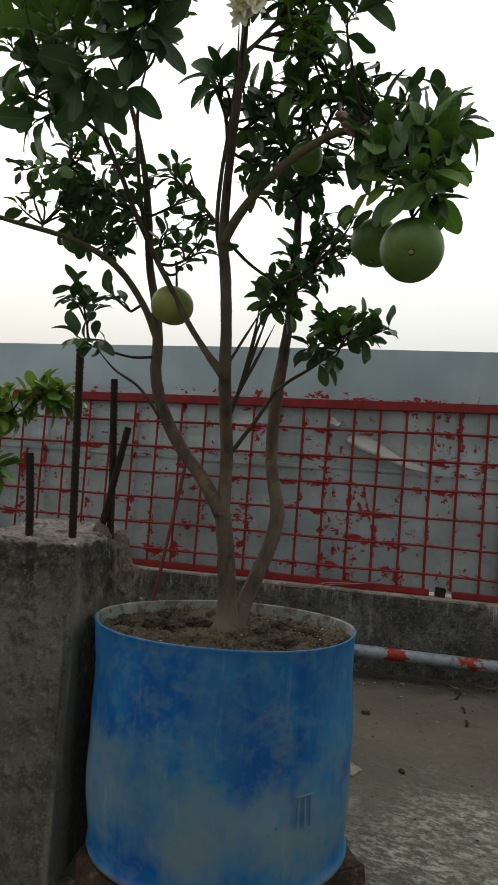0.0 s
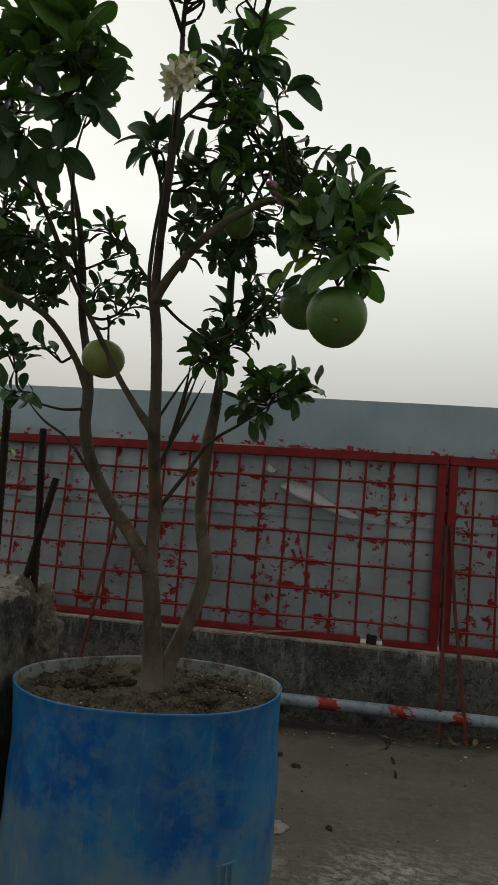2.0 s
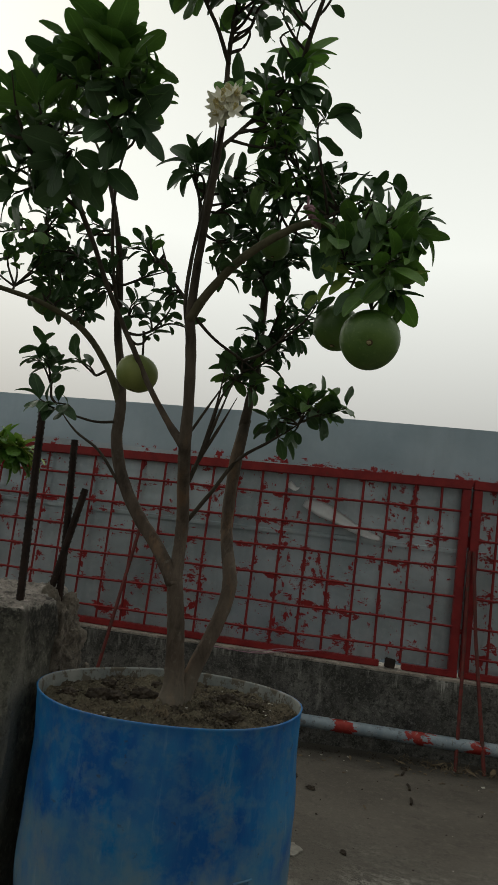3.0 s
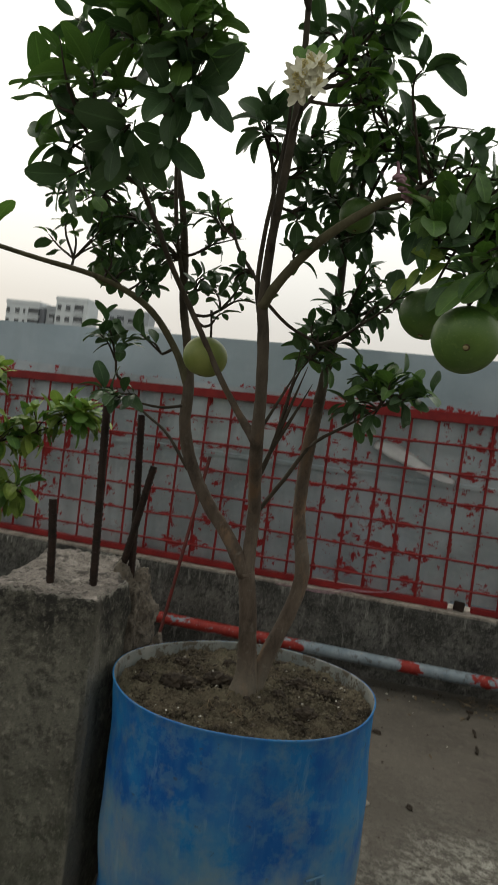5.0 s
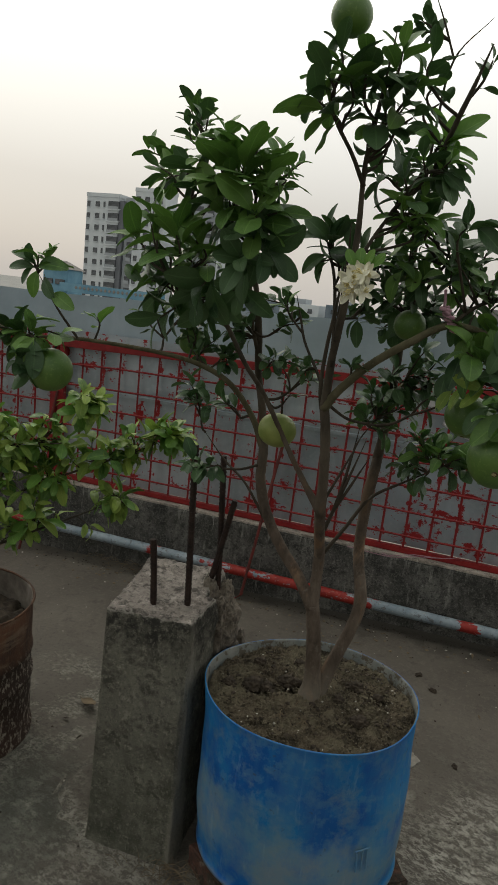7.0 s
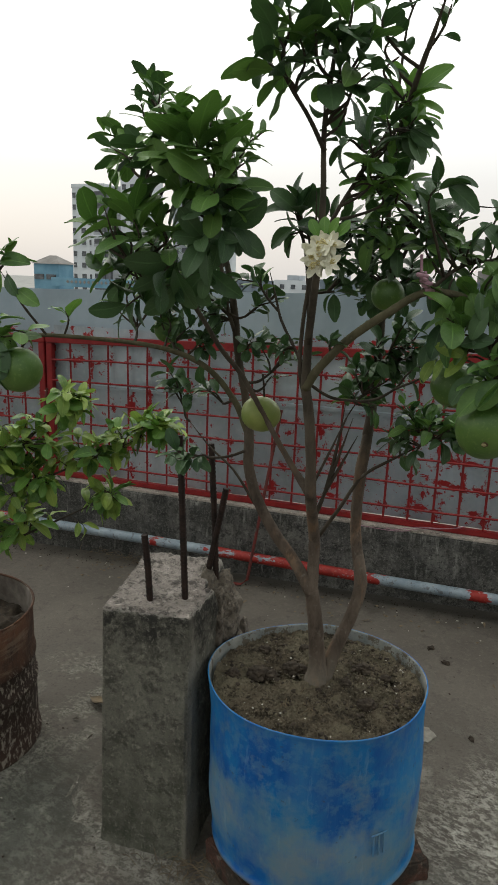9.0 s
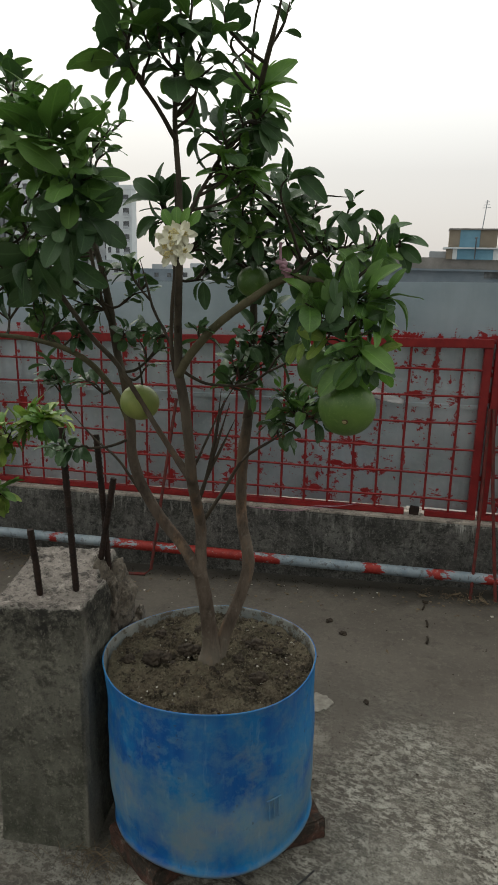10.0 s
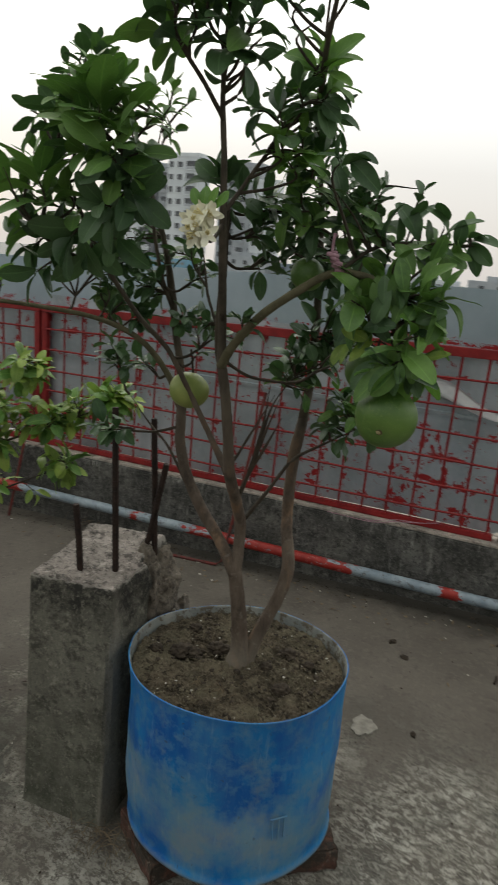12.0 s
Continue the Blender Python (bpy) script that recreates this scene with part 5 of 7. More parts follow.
clump((0.42, 1.78, 1.50), (0.041, 0.050, 0.041), 2, 0.06, droop=0.3)
clump((0.21, 1.98, 1.37), (0.063, 0.050, 0.071), 5, 0.062, MIXED)
clump((0.38, 1.98, 1.33), (0.062, 0.050, 0.046), 6, 0.055, MIXED)
clump((0.44, 1.95, 1.30), (0.046, 0.040, 0.033), 4, 0.055, FRESH_LIT)
clump((0.32, 1.98, 1.25), (0.055, 0.040, 0.039), 3, 0.056)
clump((0.32, 1.95, 1.49), (0.076, 0.060, 0.053), 4, 0.062)
clump((-0.45, 1.62, 1.57), (0.054, 0.020, 0.034), 1, 0.062, YOUNG)
clump((-0.60, 1.55, 1.69), (0.039, 0.030, 0.039), 2, 0.062, FRESH_LIT)
clump((-0.52, 1.40, 1.46), (0.036, 0.020, 0.036), 3, 0.06)
clump((-0.59, 1.44, 1.51), (0.045, 0.030, 0.045), 4, 0.06)
clump((-0.52, 1.46, 1.51), (0.066, 0.040, 0.051), 6, 0.06, FRESH_LIT)
clump((0.25, 1.98, 1.42), (0.083, 0.060, 0.053), 6, 0.062)
clump((0.38, 1.98, 1.30), (0.066, 0.050, 0.059), 5, 0.055)
clump((0.48, 1.93, 1.31), (0.035, 0.030, 0.042), 2, 0.062)
clump((0.30, 1.70, 2.25), (0.086, 0.060, 0.043), 3, 0.037, droop=-0.45)
clump((-0.26, 1.88, 1.64), (0.074, 0.060, 0.066), 6, 0.05)
clump((-0.16, 1.85, 1.58), (0.062, 0.050, 0.047), 5, 0.044)
clump((-0.31, 1.85, 1.75), (0.067, 0.060, 0.050), 4, 0.056)
clump((-0.18, 1.85, 1.72), (0.064, 0.060, 0.040), 4, 0.05)
clump((0.23, 1.95, 1.65), (0.046, 0.050, 0.085), 6, 0.05)
clump((0.32, 1.93, 1.52), (0.059, 0.050, 0.059), 6, 0.056)
clump((0.21, 1.88, 1.76), (0.046, 0.050, 0.061), 5, 0.056)
clump((0.35, 1.85, 1.66), (0.036, 0.040, 0.058), 5, 0.056)
clump((0.20, 1.75, 1.74), (0.036, 0.040, 0.043), 4, 0.062)
clump((0.06, 1.75, 1.50), (0.049, 0.040, 0.017), 3, 0.037)
clump((0.22, 1.66, 1.53), (0.032, 0.030, 0.019), 2, 0.05)
clump((0.03, 1.82, 1.43), (0.036, 0.030, 0.017), 1, 0.044)
clump((0.20, 1.80, 1.67), (0.056, 0.050, 0.042), 3, 0.056)
clump((-0.03, 1.85, 1.65), (0.061, 0.040, 0.038), 3, 0.05)
clump((0.06, 1.85, 1.49), (0.068, 0.040, 0.030), 3, 0.044)
clump((-0.18, 1.90, 1.35), (0.066, 0.030, 0.030), 2, 0.056)
clump((-0.28, 1.85, 1.53), (0.065, 0.050, 0.041), 3, 0.05)
clump((-0.31, 1.88, 1.56), (0.049, 0.050, 0.049), 4, 0.05)
clump((-0.21, 1.88, 1.50), (0.063, 0.040, 0.032), 3, 0.048)
clump((0.26, 1.95, 1.48), (0.045, 0.050, 0.060), 4, 0.056)
clump((0.29, 1.90, 1.65), (0.045, 0.050, 0.060), 4, 0.056)
clump((-0.13, 1.85, 1.63), (0.039, 0.050, 0.055), 3, 0.044)
clump((0.30, 1.72, 1.83), (0.057, 0.060, 0.086), 1, 0.056)
clump((-0.24, 1.85, 1.50), (0.064, 0.050, 0.032), 2, 0.044)
clump((0.30, 1.70, 1.90), (0.051, 0.050, 0.051), 2, 0.056)


def whorl(tip, axis, n, size, meshes, droop=0.1):
    """A shoot that ends in a rosette: the inner leaves stand along the shoot, the outer ones spread and hang."""
    rng = tree.rng
    axis = Vector(axis).normalized()
    end = Vector(tip) - axis * 0.2 * size
    heel = end - axis * 0.035
    base = min((q.to_3d() for q in tree.skeleton), key=lambda q: (q - heel).length + 1.2 * max(0.0, q.z - heel.z + 0.05))
    bend = base.lerp(heel, 0.5) + Vector((rng.uniform(-0.01, 0.01), rng.uniform(-0.01, 0.01), -0.004))
    tube(tree.twigs, spline([(*base, 0.0036), (*bend, 0.003), (*heel, 0.0026), (*end, 0.0016)], 4), 6)
    ref = axis.cross(Vector((0.31, 0.2, 0.9)) if abs(axis.z) < 0.9 else Vector((1, 0.2, 0))).normalized()
    other, turn = axis.cross(ref), rng.uniform(0, 6.28)
    for i in range(n):
        k = i / max(1, n - 1)
        turn += 2.4 + rng.uniform(-0.3, 0.3)
        out = ref * math.cos(turn) + other * math.sin(turn)
        along = axis * (0.9 - 0.75 * k + rng.uniform(-0.15, 0.15)) + out * (0.45 + 0.6 * k) + Vector((0, 0, 0.12 - droop * (0.5 + k)))
        face = axis * 0.9 - out * 0.35 + Vector((rng.uniform(-0.5, 0.5), rng.uniform(-0.5, 0.4), 0.55))
        s = size * rng.uniform(0.78, 1.12) * (0.72 if i == 0 else 1.0)
        o = end - axis * 0.05 * k
        tree.leaves.append((rng.choice(meshes), basis(o + along.normalized() * 0.14 * s, along, face, s)))


whorl((-0.002, 1.42, 1.937), (0, -0.1, 1), 13, 0.095, FRESH_LIT, 0.1)
whorl((-0.185, 1.60, 2.067), (0, 0, 1), 6, 0.05, MIXED, 0)
whorl((-0.072, 1.44, 1.943), (-0.4, 0, 0.8), 10, 0.078, FRESH_LIT, 0.1)
whorl((-0.160, 1.47, 1.926), (-0.9, 0, 0.3), 7, 0.075, MIXED, 0.2)
whorl((0.044, 1.46, 1.927), (0.4, 0, 0.8), 10, 0.07, FRESH_LIT, 0.1)
whorl((0.087, 1.44, 1.841), (0.7, -0.2, 0.2), 7, 0.075, MIXED, 0.25)
whorl((0.047, 1.38, 1.834), (0.1, -0.6, 0.3), 9, 0.082, MIXED, 0.35)
whorl((-0.067, 1.42, 1.847), (-0.5, -0.4, 0.3), 9, 0.078, MIXED, 0.25)
whorl((-0.139, 1.40, 1.795), (-0.3, -0.2, 0.9), 10, 0.09, FRESH_LIT, 0.05)
whorl((-0.086, 1.42, 1.776), (-0.1, -0.4, 0.6), 7, 0.07, FRESH_LIT, 0.15)
whorl((0.077, 1.44, 1.758), (0.6, -0.3, -0.1), 7, 0.092, CITRUS, 0.4)
whorl((0.016, 1.40, 1.744), (0, -0.6, 0.1), 7, 0.075, CITRUS, 0.4)
whorl((-0.178, 1.44, 1.699), (-0.5, -0.3, 0.1), 7, 0.078, CITRUS, 0.4)
whorl((-0.087, 1.42, 1.656), (-0.2, -0.3, -0.4), 7, 0.098, CITRUS, 0.6)
whorl((-0.000, 1.46, 1.664), (0.1, -0.3, -0.2), 6, 0.075, CITRUS, 0.5)
whorl((-0.069, 1.50, 1.889), (0, -0.3, 0.7), 7, 0.07, CITRUS, 0.2)
whorl((-0.240, 1.50, 1.857), (-0.3, 0, 0.9), 6, 0.06, FRESH_LIT, 0)
whorl((-0.034, 1.72, 2.029), (0.2, 0, 1), 7, 0.045, FRESH_LIT, 0)
whorl((-0.095, 1.70, 2.035), (0, 0, 1), 6, 0.042, FRESH_LIT, 0)
whorl((0.016, 1.72, 1.992), (0.7, 0, 0.5), 5, 0.042, FRESH_LIT, 0.1)
whorl((-0.017, 1.72, 1.934), (0.6, 0, 0.4), 6, 0.045, MIXED, 0.1)
whorl((-0.236, 1.60, 2.041), (-0.4, 0, 0.9), 5, 0.045, MIXED, 0)
whorl((0.142, 1.38, 2.036), (-0.7, -0.1, 0.5), 10, 0.076, MIXED, 0.25)
whorl((0.205, 1.38, 2.075), (-0.2, -0.2, 0.8), 8, 0.071, MIXED, 0.2)
whorl((0.277, 1.40, 2.050), (0.1, -0.2, 0.9), 9, 0.076, MIXED, 0.2)
whorl((0.239, 1.45, 2.007), (-0.7, -0.2, 0.4), 3, 0.059, CITRUS, 0.4)
whorl((0.325, 1.42, 2.076), (0.5, -0.2, 0.7), 7, 0.071, MIXED, 0.25)
whorl((0.330, 1.42, 2.018), (0.5, -0.2, 0.3), 4, 0.059, CITRUS, 0.4)
whorl((0.182, 1.38, 2.128), (-0.2, 0, 1), 7, 0.059, MIXED, 0.1)
whorl((0.292, 1.40, 2.127), (0.1, 0, 1), 8, 0.067, FRESH_LIT, 0.1)
whorl((0.234, 1.45, 1.953), (-0.5, -0.3, -0.3), 1, 0.06, CITRUS, 0.3)
whorl((0.350, 1.66, 2.049), (0.2, -0.2, 1), 7, 0.07, YOUNG, 0.1)
whorl((0.345, 1.66, 1.969), (0.4, -0.2, 0.3), 7, 0.06, CITRUS, 0.4)
whorl((0.286, 1.58, 1.951), (-0.2, -0.2, 0.8), 6, 0.065, CITRUS, 0.2)
whorl((0.430, 1.55, 2.156), (0.3, 0, 1), 5, 0.05, CITRUS, 0)
whorl((0.339, 1.60, 2.091), (0.5, 0, 0.4), 3, 0.05, CITRUS, 0.3)
whorl((0.282, 1.60, 1.905), (-0.2, -0.3, 0.8), 7, 0.055, YOUNG, 0.15)
whorl((0.347, 1.66, 1.869), (0.2, -0.3, 0.6), 7, 0.06, FRESH_LIT, 0.2)
whorl((0.438, 1.56, 1.860), (0.4, -0.1, 0.8), 5, 0.06, CITRUS, 0.2)
whorl((0.390, 1.70, 1.831), (0.1, -0.3, 0.6), 6, 0.06, CITRUS, 0.2)
whorl((0.492, 1.70, 1.770), (0.2, -0.2, 0.9), 4, 0.065, MIXED, 0.1)
whorl((0.540, 1.72, 1.772), (0.2, -0.2, 0.9), 4, 0.07, MIXED, 0.1)
whorl((0.602, 1.74, 1.769), (0.3, -0.2, 0.9), 4, 0.07, MIXED, 0.1)
whorl((0.649, 1.84, 1.745), (0.8, 0, 0.2), 6, 0.055, MIXED, 0.2)
whorl((0.538, 1.79, 1.834), (0.3, 0, 0.9), 5, 0.04, CITRUS, 0.1)
whorl((0.115, 1.70, 1.843), (-0.1, -0.1, 0.8), 9, 0.062, CITRUS, 0.2)
whorl((0.098, 1.66, 1.762), (-0.5, -0.1, -0.1), 4, 0.06, CITRUS, 0.5)
whorl((-0.015, 1.80, 1.684), (-0.2, 0, 0.9), 6, 0.045, MIXED, 0.05)
whorl((-0.125, 1.46, 1.973), (-0.3, 0, 0.9), 6, 0.07, FRESH_LIT, 0.1)
whorl((0.002, 1.48, 1.976), (0.2, 0, 1), 6, 0.072, FRESH_LIT, 0.1)
whorl((-0.022, 1.40, 1.900), (-0.1, -0.4, 0.8), 6, 0.085, FRESH_LIT, 0.15)
whorl((0.061, 1.40, 1.876), (0.3, -0.5, 0.6), 6, 0.075, FRESH_LIT, 0.2)
whorl((0.071, 1.50, 1.916), (0.6, 0, 0.6), 5, 0.06, FRESH_LIT, 0.15)
whorl((-0.127, 1.45, 1.881), (-0.6, -0.2, 0.4), 6, 0.075, MIXED, 0.2)
whorl((0.063, 1.42, 1.801), (0.4, -0.5, 0.1), 6, 0.08, CITRUS, 0.35)
whorl((-0.149, 1.45, 1.745), (-0.3, -0.4, 0.3), 6, 0.07, MIXED, 0.3)
whorl((-0.209, 1.45, 1.767), (-0.5, -0.2, 0.5), 5, 0.07, MIXED, 0.2)
whorl((-0.060, 1.46, 1.634), (0.1, -0.3, -0.3), 4, 0.08, CITRUS, 0.5)
whorl((-0.202, 1.45, 1.641), (-0.3, -0.3, -0.4), 4, 0.09, CITRUS, 0.5)
whorl((0.438, 1.72, 1.798), (0.1, -0.3, 0.7), 8, 0.06, MIXED, 0.15)
whorl((0.469, 1.70, 1.741), (0.2, -0.4, 0.4), 8, 0.062, MIXED, 0.3)
whorl((0.399, 1.70, 1.775), (0, -0.3, 0.5), 8, 0.06, MIXED, 0.25)
whorl((0.519, 1.70, 1.721), (0.3, -0.4, 0.3), 7, 0.065, MIXED, 0.3)
whorl((0.580, 1.72, 1.720), (0.4, -0.4, 0.3), 7, 0.065, MIXED, 0.3)
whorl((0.624, 1.76, 1.711), (0.5, -0.3, 0), 6, 0.06, MIXED, 0.4)
whorl((0.464, 1.74, 1.828), (0.2, 0, 0.9), 6, 0.045, CITRUS, 0.1)
whorl((0.302, 1.70, 1.821), (0, -0.3, 0.7), 8, 0.055, MIXED, 0.15)
whorl((0.296, 1.62, 1.864), (-0.3, -0.3, 0.6), 7, 0.055, YOUNG, 0.2)
whorl((0.330, 1.62, 1.913), (0.2, -0.3, 0.6), 8, 0.06, YOUNG, 0.25)
whorl((0.314, 1.60, 1.992), (-0.2, -0.2, 0.8), 8, 0.06, MIXED, 0.2)
whorl((0.375, 1.64, 1.996), (0.5, -0.2, 0.5), 6, 0.06, YOUNG, 0.2)
whorl((0.209, 1.75, 1.801), (-0.2, -0.2, 0.7), 7, 0.05, CITRUS, 0.2)
whorl((0.331, 1.75, 1.763), (0.1, -0.2, 0.6), 8, 0.05, CITRUS, 0.2)
whorl((0.364, 1.78, 1.720), (0.1, -0.2, 0.4), 7, 0.05, CITRUS, 0.3)
whorl((0.428, 1.74, 1.707), (0.2, -0.3, 0.3), 7, 0.055, MIXED, 0.3)
whorl((0.234, 1.38, 2.106), (0, -0.2, 0.9), 9, 0.075, MIXED, 0.15)
whorl((0.153, 1.38, 2.087), (-0.5, 0, 0.7), 8, 0.07, MIXED, 0.2)
whorl((0.313, 1.42, 2.044), (0.4, -0.2, 0.5), 6, 0.072, CITRUS, 0.3)
whorl((0.227, 1.40, 2.042), (-0.3, -0.3, 0.5), 6, 0.072, CITRUS, 0.3)
whorl((0.328, 1.50, 2.151), (0.2, 0, 1), 6, 0.055, CITRUS, 0.1)
whorl((0.338, 1.55, 2.120), (0.4, 0, 0.7), 5, 0.055, CITRUS, 0.2)
whorl((-0.265, 1.44, 1.778), (-0.6, -0.1, 0.6), 7, 0.08, FRESH_LIT, 0.1)
whorl((-0.249, 1.50, 1.928), (-0.8, 0, 0.4), 6, 0.06, MIXED, 0.2)
whorl((-0.222, 1.44, 1.829), (-0.2, -0.3, 0.8), 7, 0.078, FRESH_LIT, 0.1)
whorl((-0.250, 1.46, 1.675), (-0.6, -0.3, 0), 6, 0.078, MIXED, 0.35)
whorl((-0.188, 1.44, 1.589), (-0.4, -0.3, -0.4), 5, 0.08, CITRUS, 0.5)
whorl((-0.210, 1.62, 2.078), (0, 0, 1), 6, 0.045, MIXED, 0)
whorl((-0.083, 1.50, 2.015), (0, -0.1, 1), 7, 0.06, FRESH_LIT, 0.05)
whorl((-0.015, 1.48, 1.987), (0.1, -0.1, 1), 8, 0.075, FRESH_LIT, 0.05)
whorl((-0.004, 1.60, 1.989), (0.3, 0, 0.9), 7, 0.045, FRESH_LIT, 0.05)
whorl((0.045, 1.60, 1.959), (0.6, 0, 0.6), 6, 0.045, FRESH_LIT, 0.1)

leaf_at((0.589, 1.570, 1.525), (0.524, 1.530, 1.519), FRESH_LIT)
leaf_at((0.586, 1.580, 1.524), (0.663, 1.530, 1.490), FRESH_LIT)
leaf_at((0.622, 1.600, 1.506), (0.666, 1.580, 1.538), GUAVA)
leaf_at((0.595, 1.600, 1.473), (0.664, 1.560, 1.478), CITRUS)
leaf_at((0.583, 1.560, 1.498), (0.546, 1.530, 1.451), FRESH_LIT)
leaf_at((0.589, 1.560, 1.497), (0.557, 1.530, 1.440), FRESH_LIT)
leaf_at((0.600, 1.600, 1.579), (0.647, 1.580, 1.603), MIXED)
leaf_at((0.602, 1.600, 1.630), (0.630, 1.560, 1.695), FRESH_LIT)
leaf_at((0.547, 1.620, 1.692), (0.571, 1.600, 1.636), FRESH_LIT)
leaf_at((0.522, 1.630, 1.658), (0.536, 1.600, 1.608), CITRUS)
leaf_at((0.548, 1.620, 1.637), (0.572, 1.600, 1.603), MIXED)
leaf_at((0.496, 1.620, 1.553), (0.558, 1.600, 1.573), CITRUS)
leaf_at((0.453, 1.660, 1.592), (0.444, 1.620, 1.524), MIXED)
leaf_at((0.446, 1.640, 1.549), (0.502, 1.600, 1.541), GUAVA)
leaf_at((0.593, 1.620, 1.612), (0.645, 1.600, 1.628), CITRUS)
leaf_at((0.443, 1.700, 1.510), (0.419, 1.660, 1.475), GUAVA)
leaf_at((0.589, 1.620, 1.574), (0.612, 1.600, 1.535), CITRUS)
leaf_at((0.554, 1.620, 1.532), (0.525, 1.600, 1.567), CITRUS)
leaf_at((0.588, 1.630, 1.533), (0.565, 1.600, 1.580), FRESH_LIT)
leaf_at((0.592, 1.630, 1.557), (0.630, 1.600, 1.555), CITRUS)
leaf_at((0.554, 1.600, 1.488), (0.528, 1.560, 1.525), CITRUS)
leaf_at((0.593, 1.560, 1.506), (0.600, 1.540, 1.478), FRESH_LIT)
leaf_at((0.608, 1.600, 1.491), (0.606, 1.580, 1.447), CITRUS)
leaf_at((0.498, 1.700, 1.718), (0.493, 1.675, 1.794), MIXED)
leaf_at((0.556, 1.710, 1.729), (0.529, 1.685, 1.801), MIXED)
leaf_at((0.608, 1.730, 1.747), (0.586, 1.705, 1.800), MIXED)
leaf_at((0.630, 1.750, 1.722), (0.634, 1.725, 1.770), CITRUS)
leaf_at((0.433, 1.560, 1.843), (0.428, 1.535, 1.890), CITRUS)
leaf_at((0.452, 1.560, 1.848), (0.508, 1.535, 1.812), CITRUS)
leaf_at((0.442, 1.560, 1.848), (0.396, 1.535, 1.865), CITRUS)
leaf_at((0.452, 1.560, 1.853), (0.498, 1.535, 1.863), CITRUS)
leaf_at((0.406, 1.660, 1.795), (0.404, 1.635, 1.854), MIXED)
leaf_at((0.645, 1.800, 1.737), (0.699, 1.775, 1.750), MIXED)
leaf_at((0.645, 1.800, 1.734), (0.692, 1.775, 1.696), CITRUS)
leaf_at((0.638, 1.800, 1.740), (0.675, 1.775, 1.765), MIXED)
leaf_at((0.643, 1.800, 1.729), (0.672, 1.775, 1.682), CITRUS)
leaf_at((0.507, 1.640, 1.659), (0.534, 1.615, 1.580), FRESH_LIT)
leaf_at((0.554, 1.630, 1.677), (0.558, 1.605, 1.599), FRESH_LIT)
leaf_at((0.622, 1.640, 1.699), (0.584, 1.615, 1.630), FRESH_LIT)
leaf_at((0.636, 1.630, 1.647), (0.604, 1.605, 1.584), FRESH_LIT)
leaf_at((0.586, 1.650, 1.609), (0.641, 1.625, 1.655), MIXED)
leaf_at((0.486, 1.660, 1.616), (0.463, 1.635, 1.548), FRESH_LIT)
leaf_at((0.466, 1.680, 1.683), (0.449, 1.655, 1.603), MIXED)
leaf_at((0.466, 1.650, 1.576), (0.518, 1.625, 1.540), YOUNG)
leaf_at((0.577, 1.620, 1.572), (0.575, 1.595, 1.508), FRESH_LIT)
leaf_at((0.526, 1.640, 1.566), (0.487, 1.615, 1.518), FRESH_LIT)
leaf_at((0.615, 1.640, 1.617), (0.646, 1.615, 1.563), FRESH_LIT)
leaf_at((0.523, 1.670, 1.717), (0.575, 1.645, 1.684), FRESH_LIT)
leaf_at((0.541, 1.620, 1.632), (0.520, 1.595, 1.569), MIXED)
leaf_at((0.595, 1.680, 1.685), (0.621, 1.655, 1.736), FRESH_LIT)
leaf_at((0.352, 1.620, 2.008), (0.428, 1.595, 2.068), YOUNG)
leaf_at((0.355, 1.620, 2.013), (0.417, 1.595, 2.051), YOUNG)
leaf_at((0.361, 1.610, 2.006), (0.426, 1.585, 1.991), YOUNG)
leaf_at((0.343, 1.620, 2.014), (0.289, 1.595, 2.056), YOUNG)
leaf_at((0.347, 1.620, 2.008), (0.306, 1.595, 2.022), YOUNG)
leaf_at((0.347, 1.630, 2.021), (0.373, 1.605, 2.065), YOUNG)
leaf_at((0.359, 1.630, 1.965), (0.418, 1.605, 1.947), CITRUS)
leaf_at((0.361, 1.620, 1.959), (0.407, 1.595, 1.926), CITRUS)
leaf_at((0.358, 1.620, 1.955), (0.398, 1.595, 1.901), CITRUS)
leaf_at((0.354, 1.620, 1.955), (0.372, 1.595, 1.910), CITRUS)
leaf_at((0.282, 1.600, 1.899), (0.259, 1.575, 1.912), YOUNG)
leaf_at((0.332, 1.620, 1.869), (0.386, 1.595, 1.849), YOUNG)
leaf_at((0.302, 1.600, 1.856), (0.284, 1.575, 1.896), YOUNG)
leaf_at((0.109, 1.700, 1.818), (0.054, 1.675, 1.866), CITRUS)
leaf_at((0.116, 1.700, 1.821), (0.097, 1.675, 1.888), CITRUS)
leaf_at((0.123, 1.700, 1.818), (0.156, 1.675, 1.868), CITRUS)
leaf_at((0.102, 1.700, 1.814), (0.029, 1.675, 1.835), CITRUS)
leaf_at((0.122, 1.690, 1.815), (0.131, 1.665, 1.865), CITRUS)
leaf_at((0.114, 1.670, 1.779), (0.065, 1.645, 1.747), CITRUS)
leaf_at((0.121, 1.670, 1.775), (0.095, 1.645, 1.728), CITRUS)
leaf_at((0.585, 1.580, 1.492), (0.508, 1.555, 1.427), FRESH_LIT)
leaf_at((0.590, 1.570, 1.505), (0.583, 1.545, 1.447), MIXED)
leaf_at((0.576, 1.600, 1.503), (0.522, 1.575, 1.514), FRESH_LIT)
leaf_at((0.597, 1.600, 1.484), (0.631, 1.575, 1.454), CITRUS)
leaf_at((0.532, 1.620, 1.496), (0.491, 1.595, 1.437), MIXED)
leaf_at((0.515, 1.640, 1.529), (0.473, 1.615, 1.493), GUAVA)
leaf_at((0.475, 1.660, 1.525), (0.444, 1.635, 1.483), GUAVA)
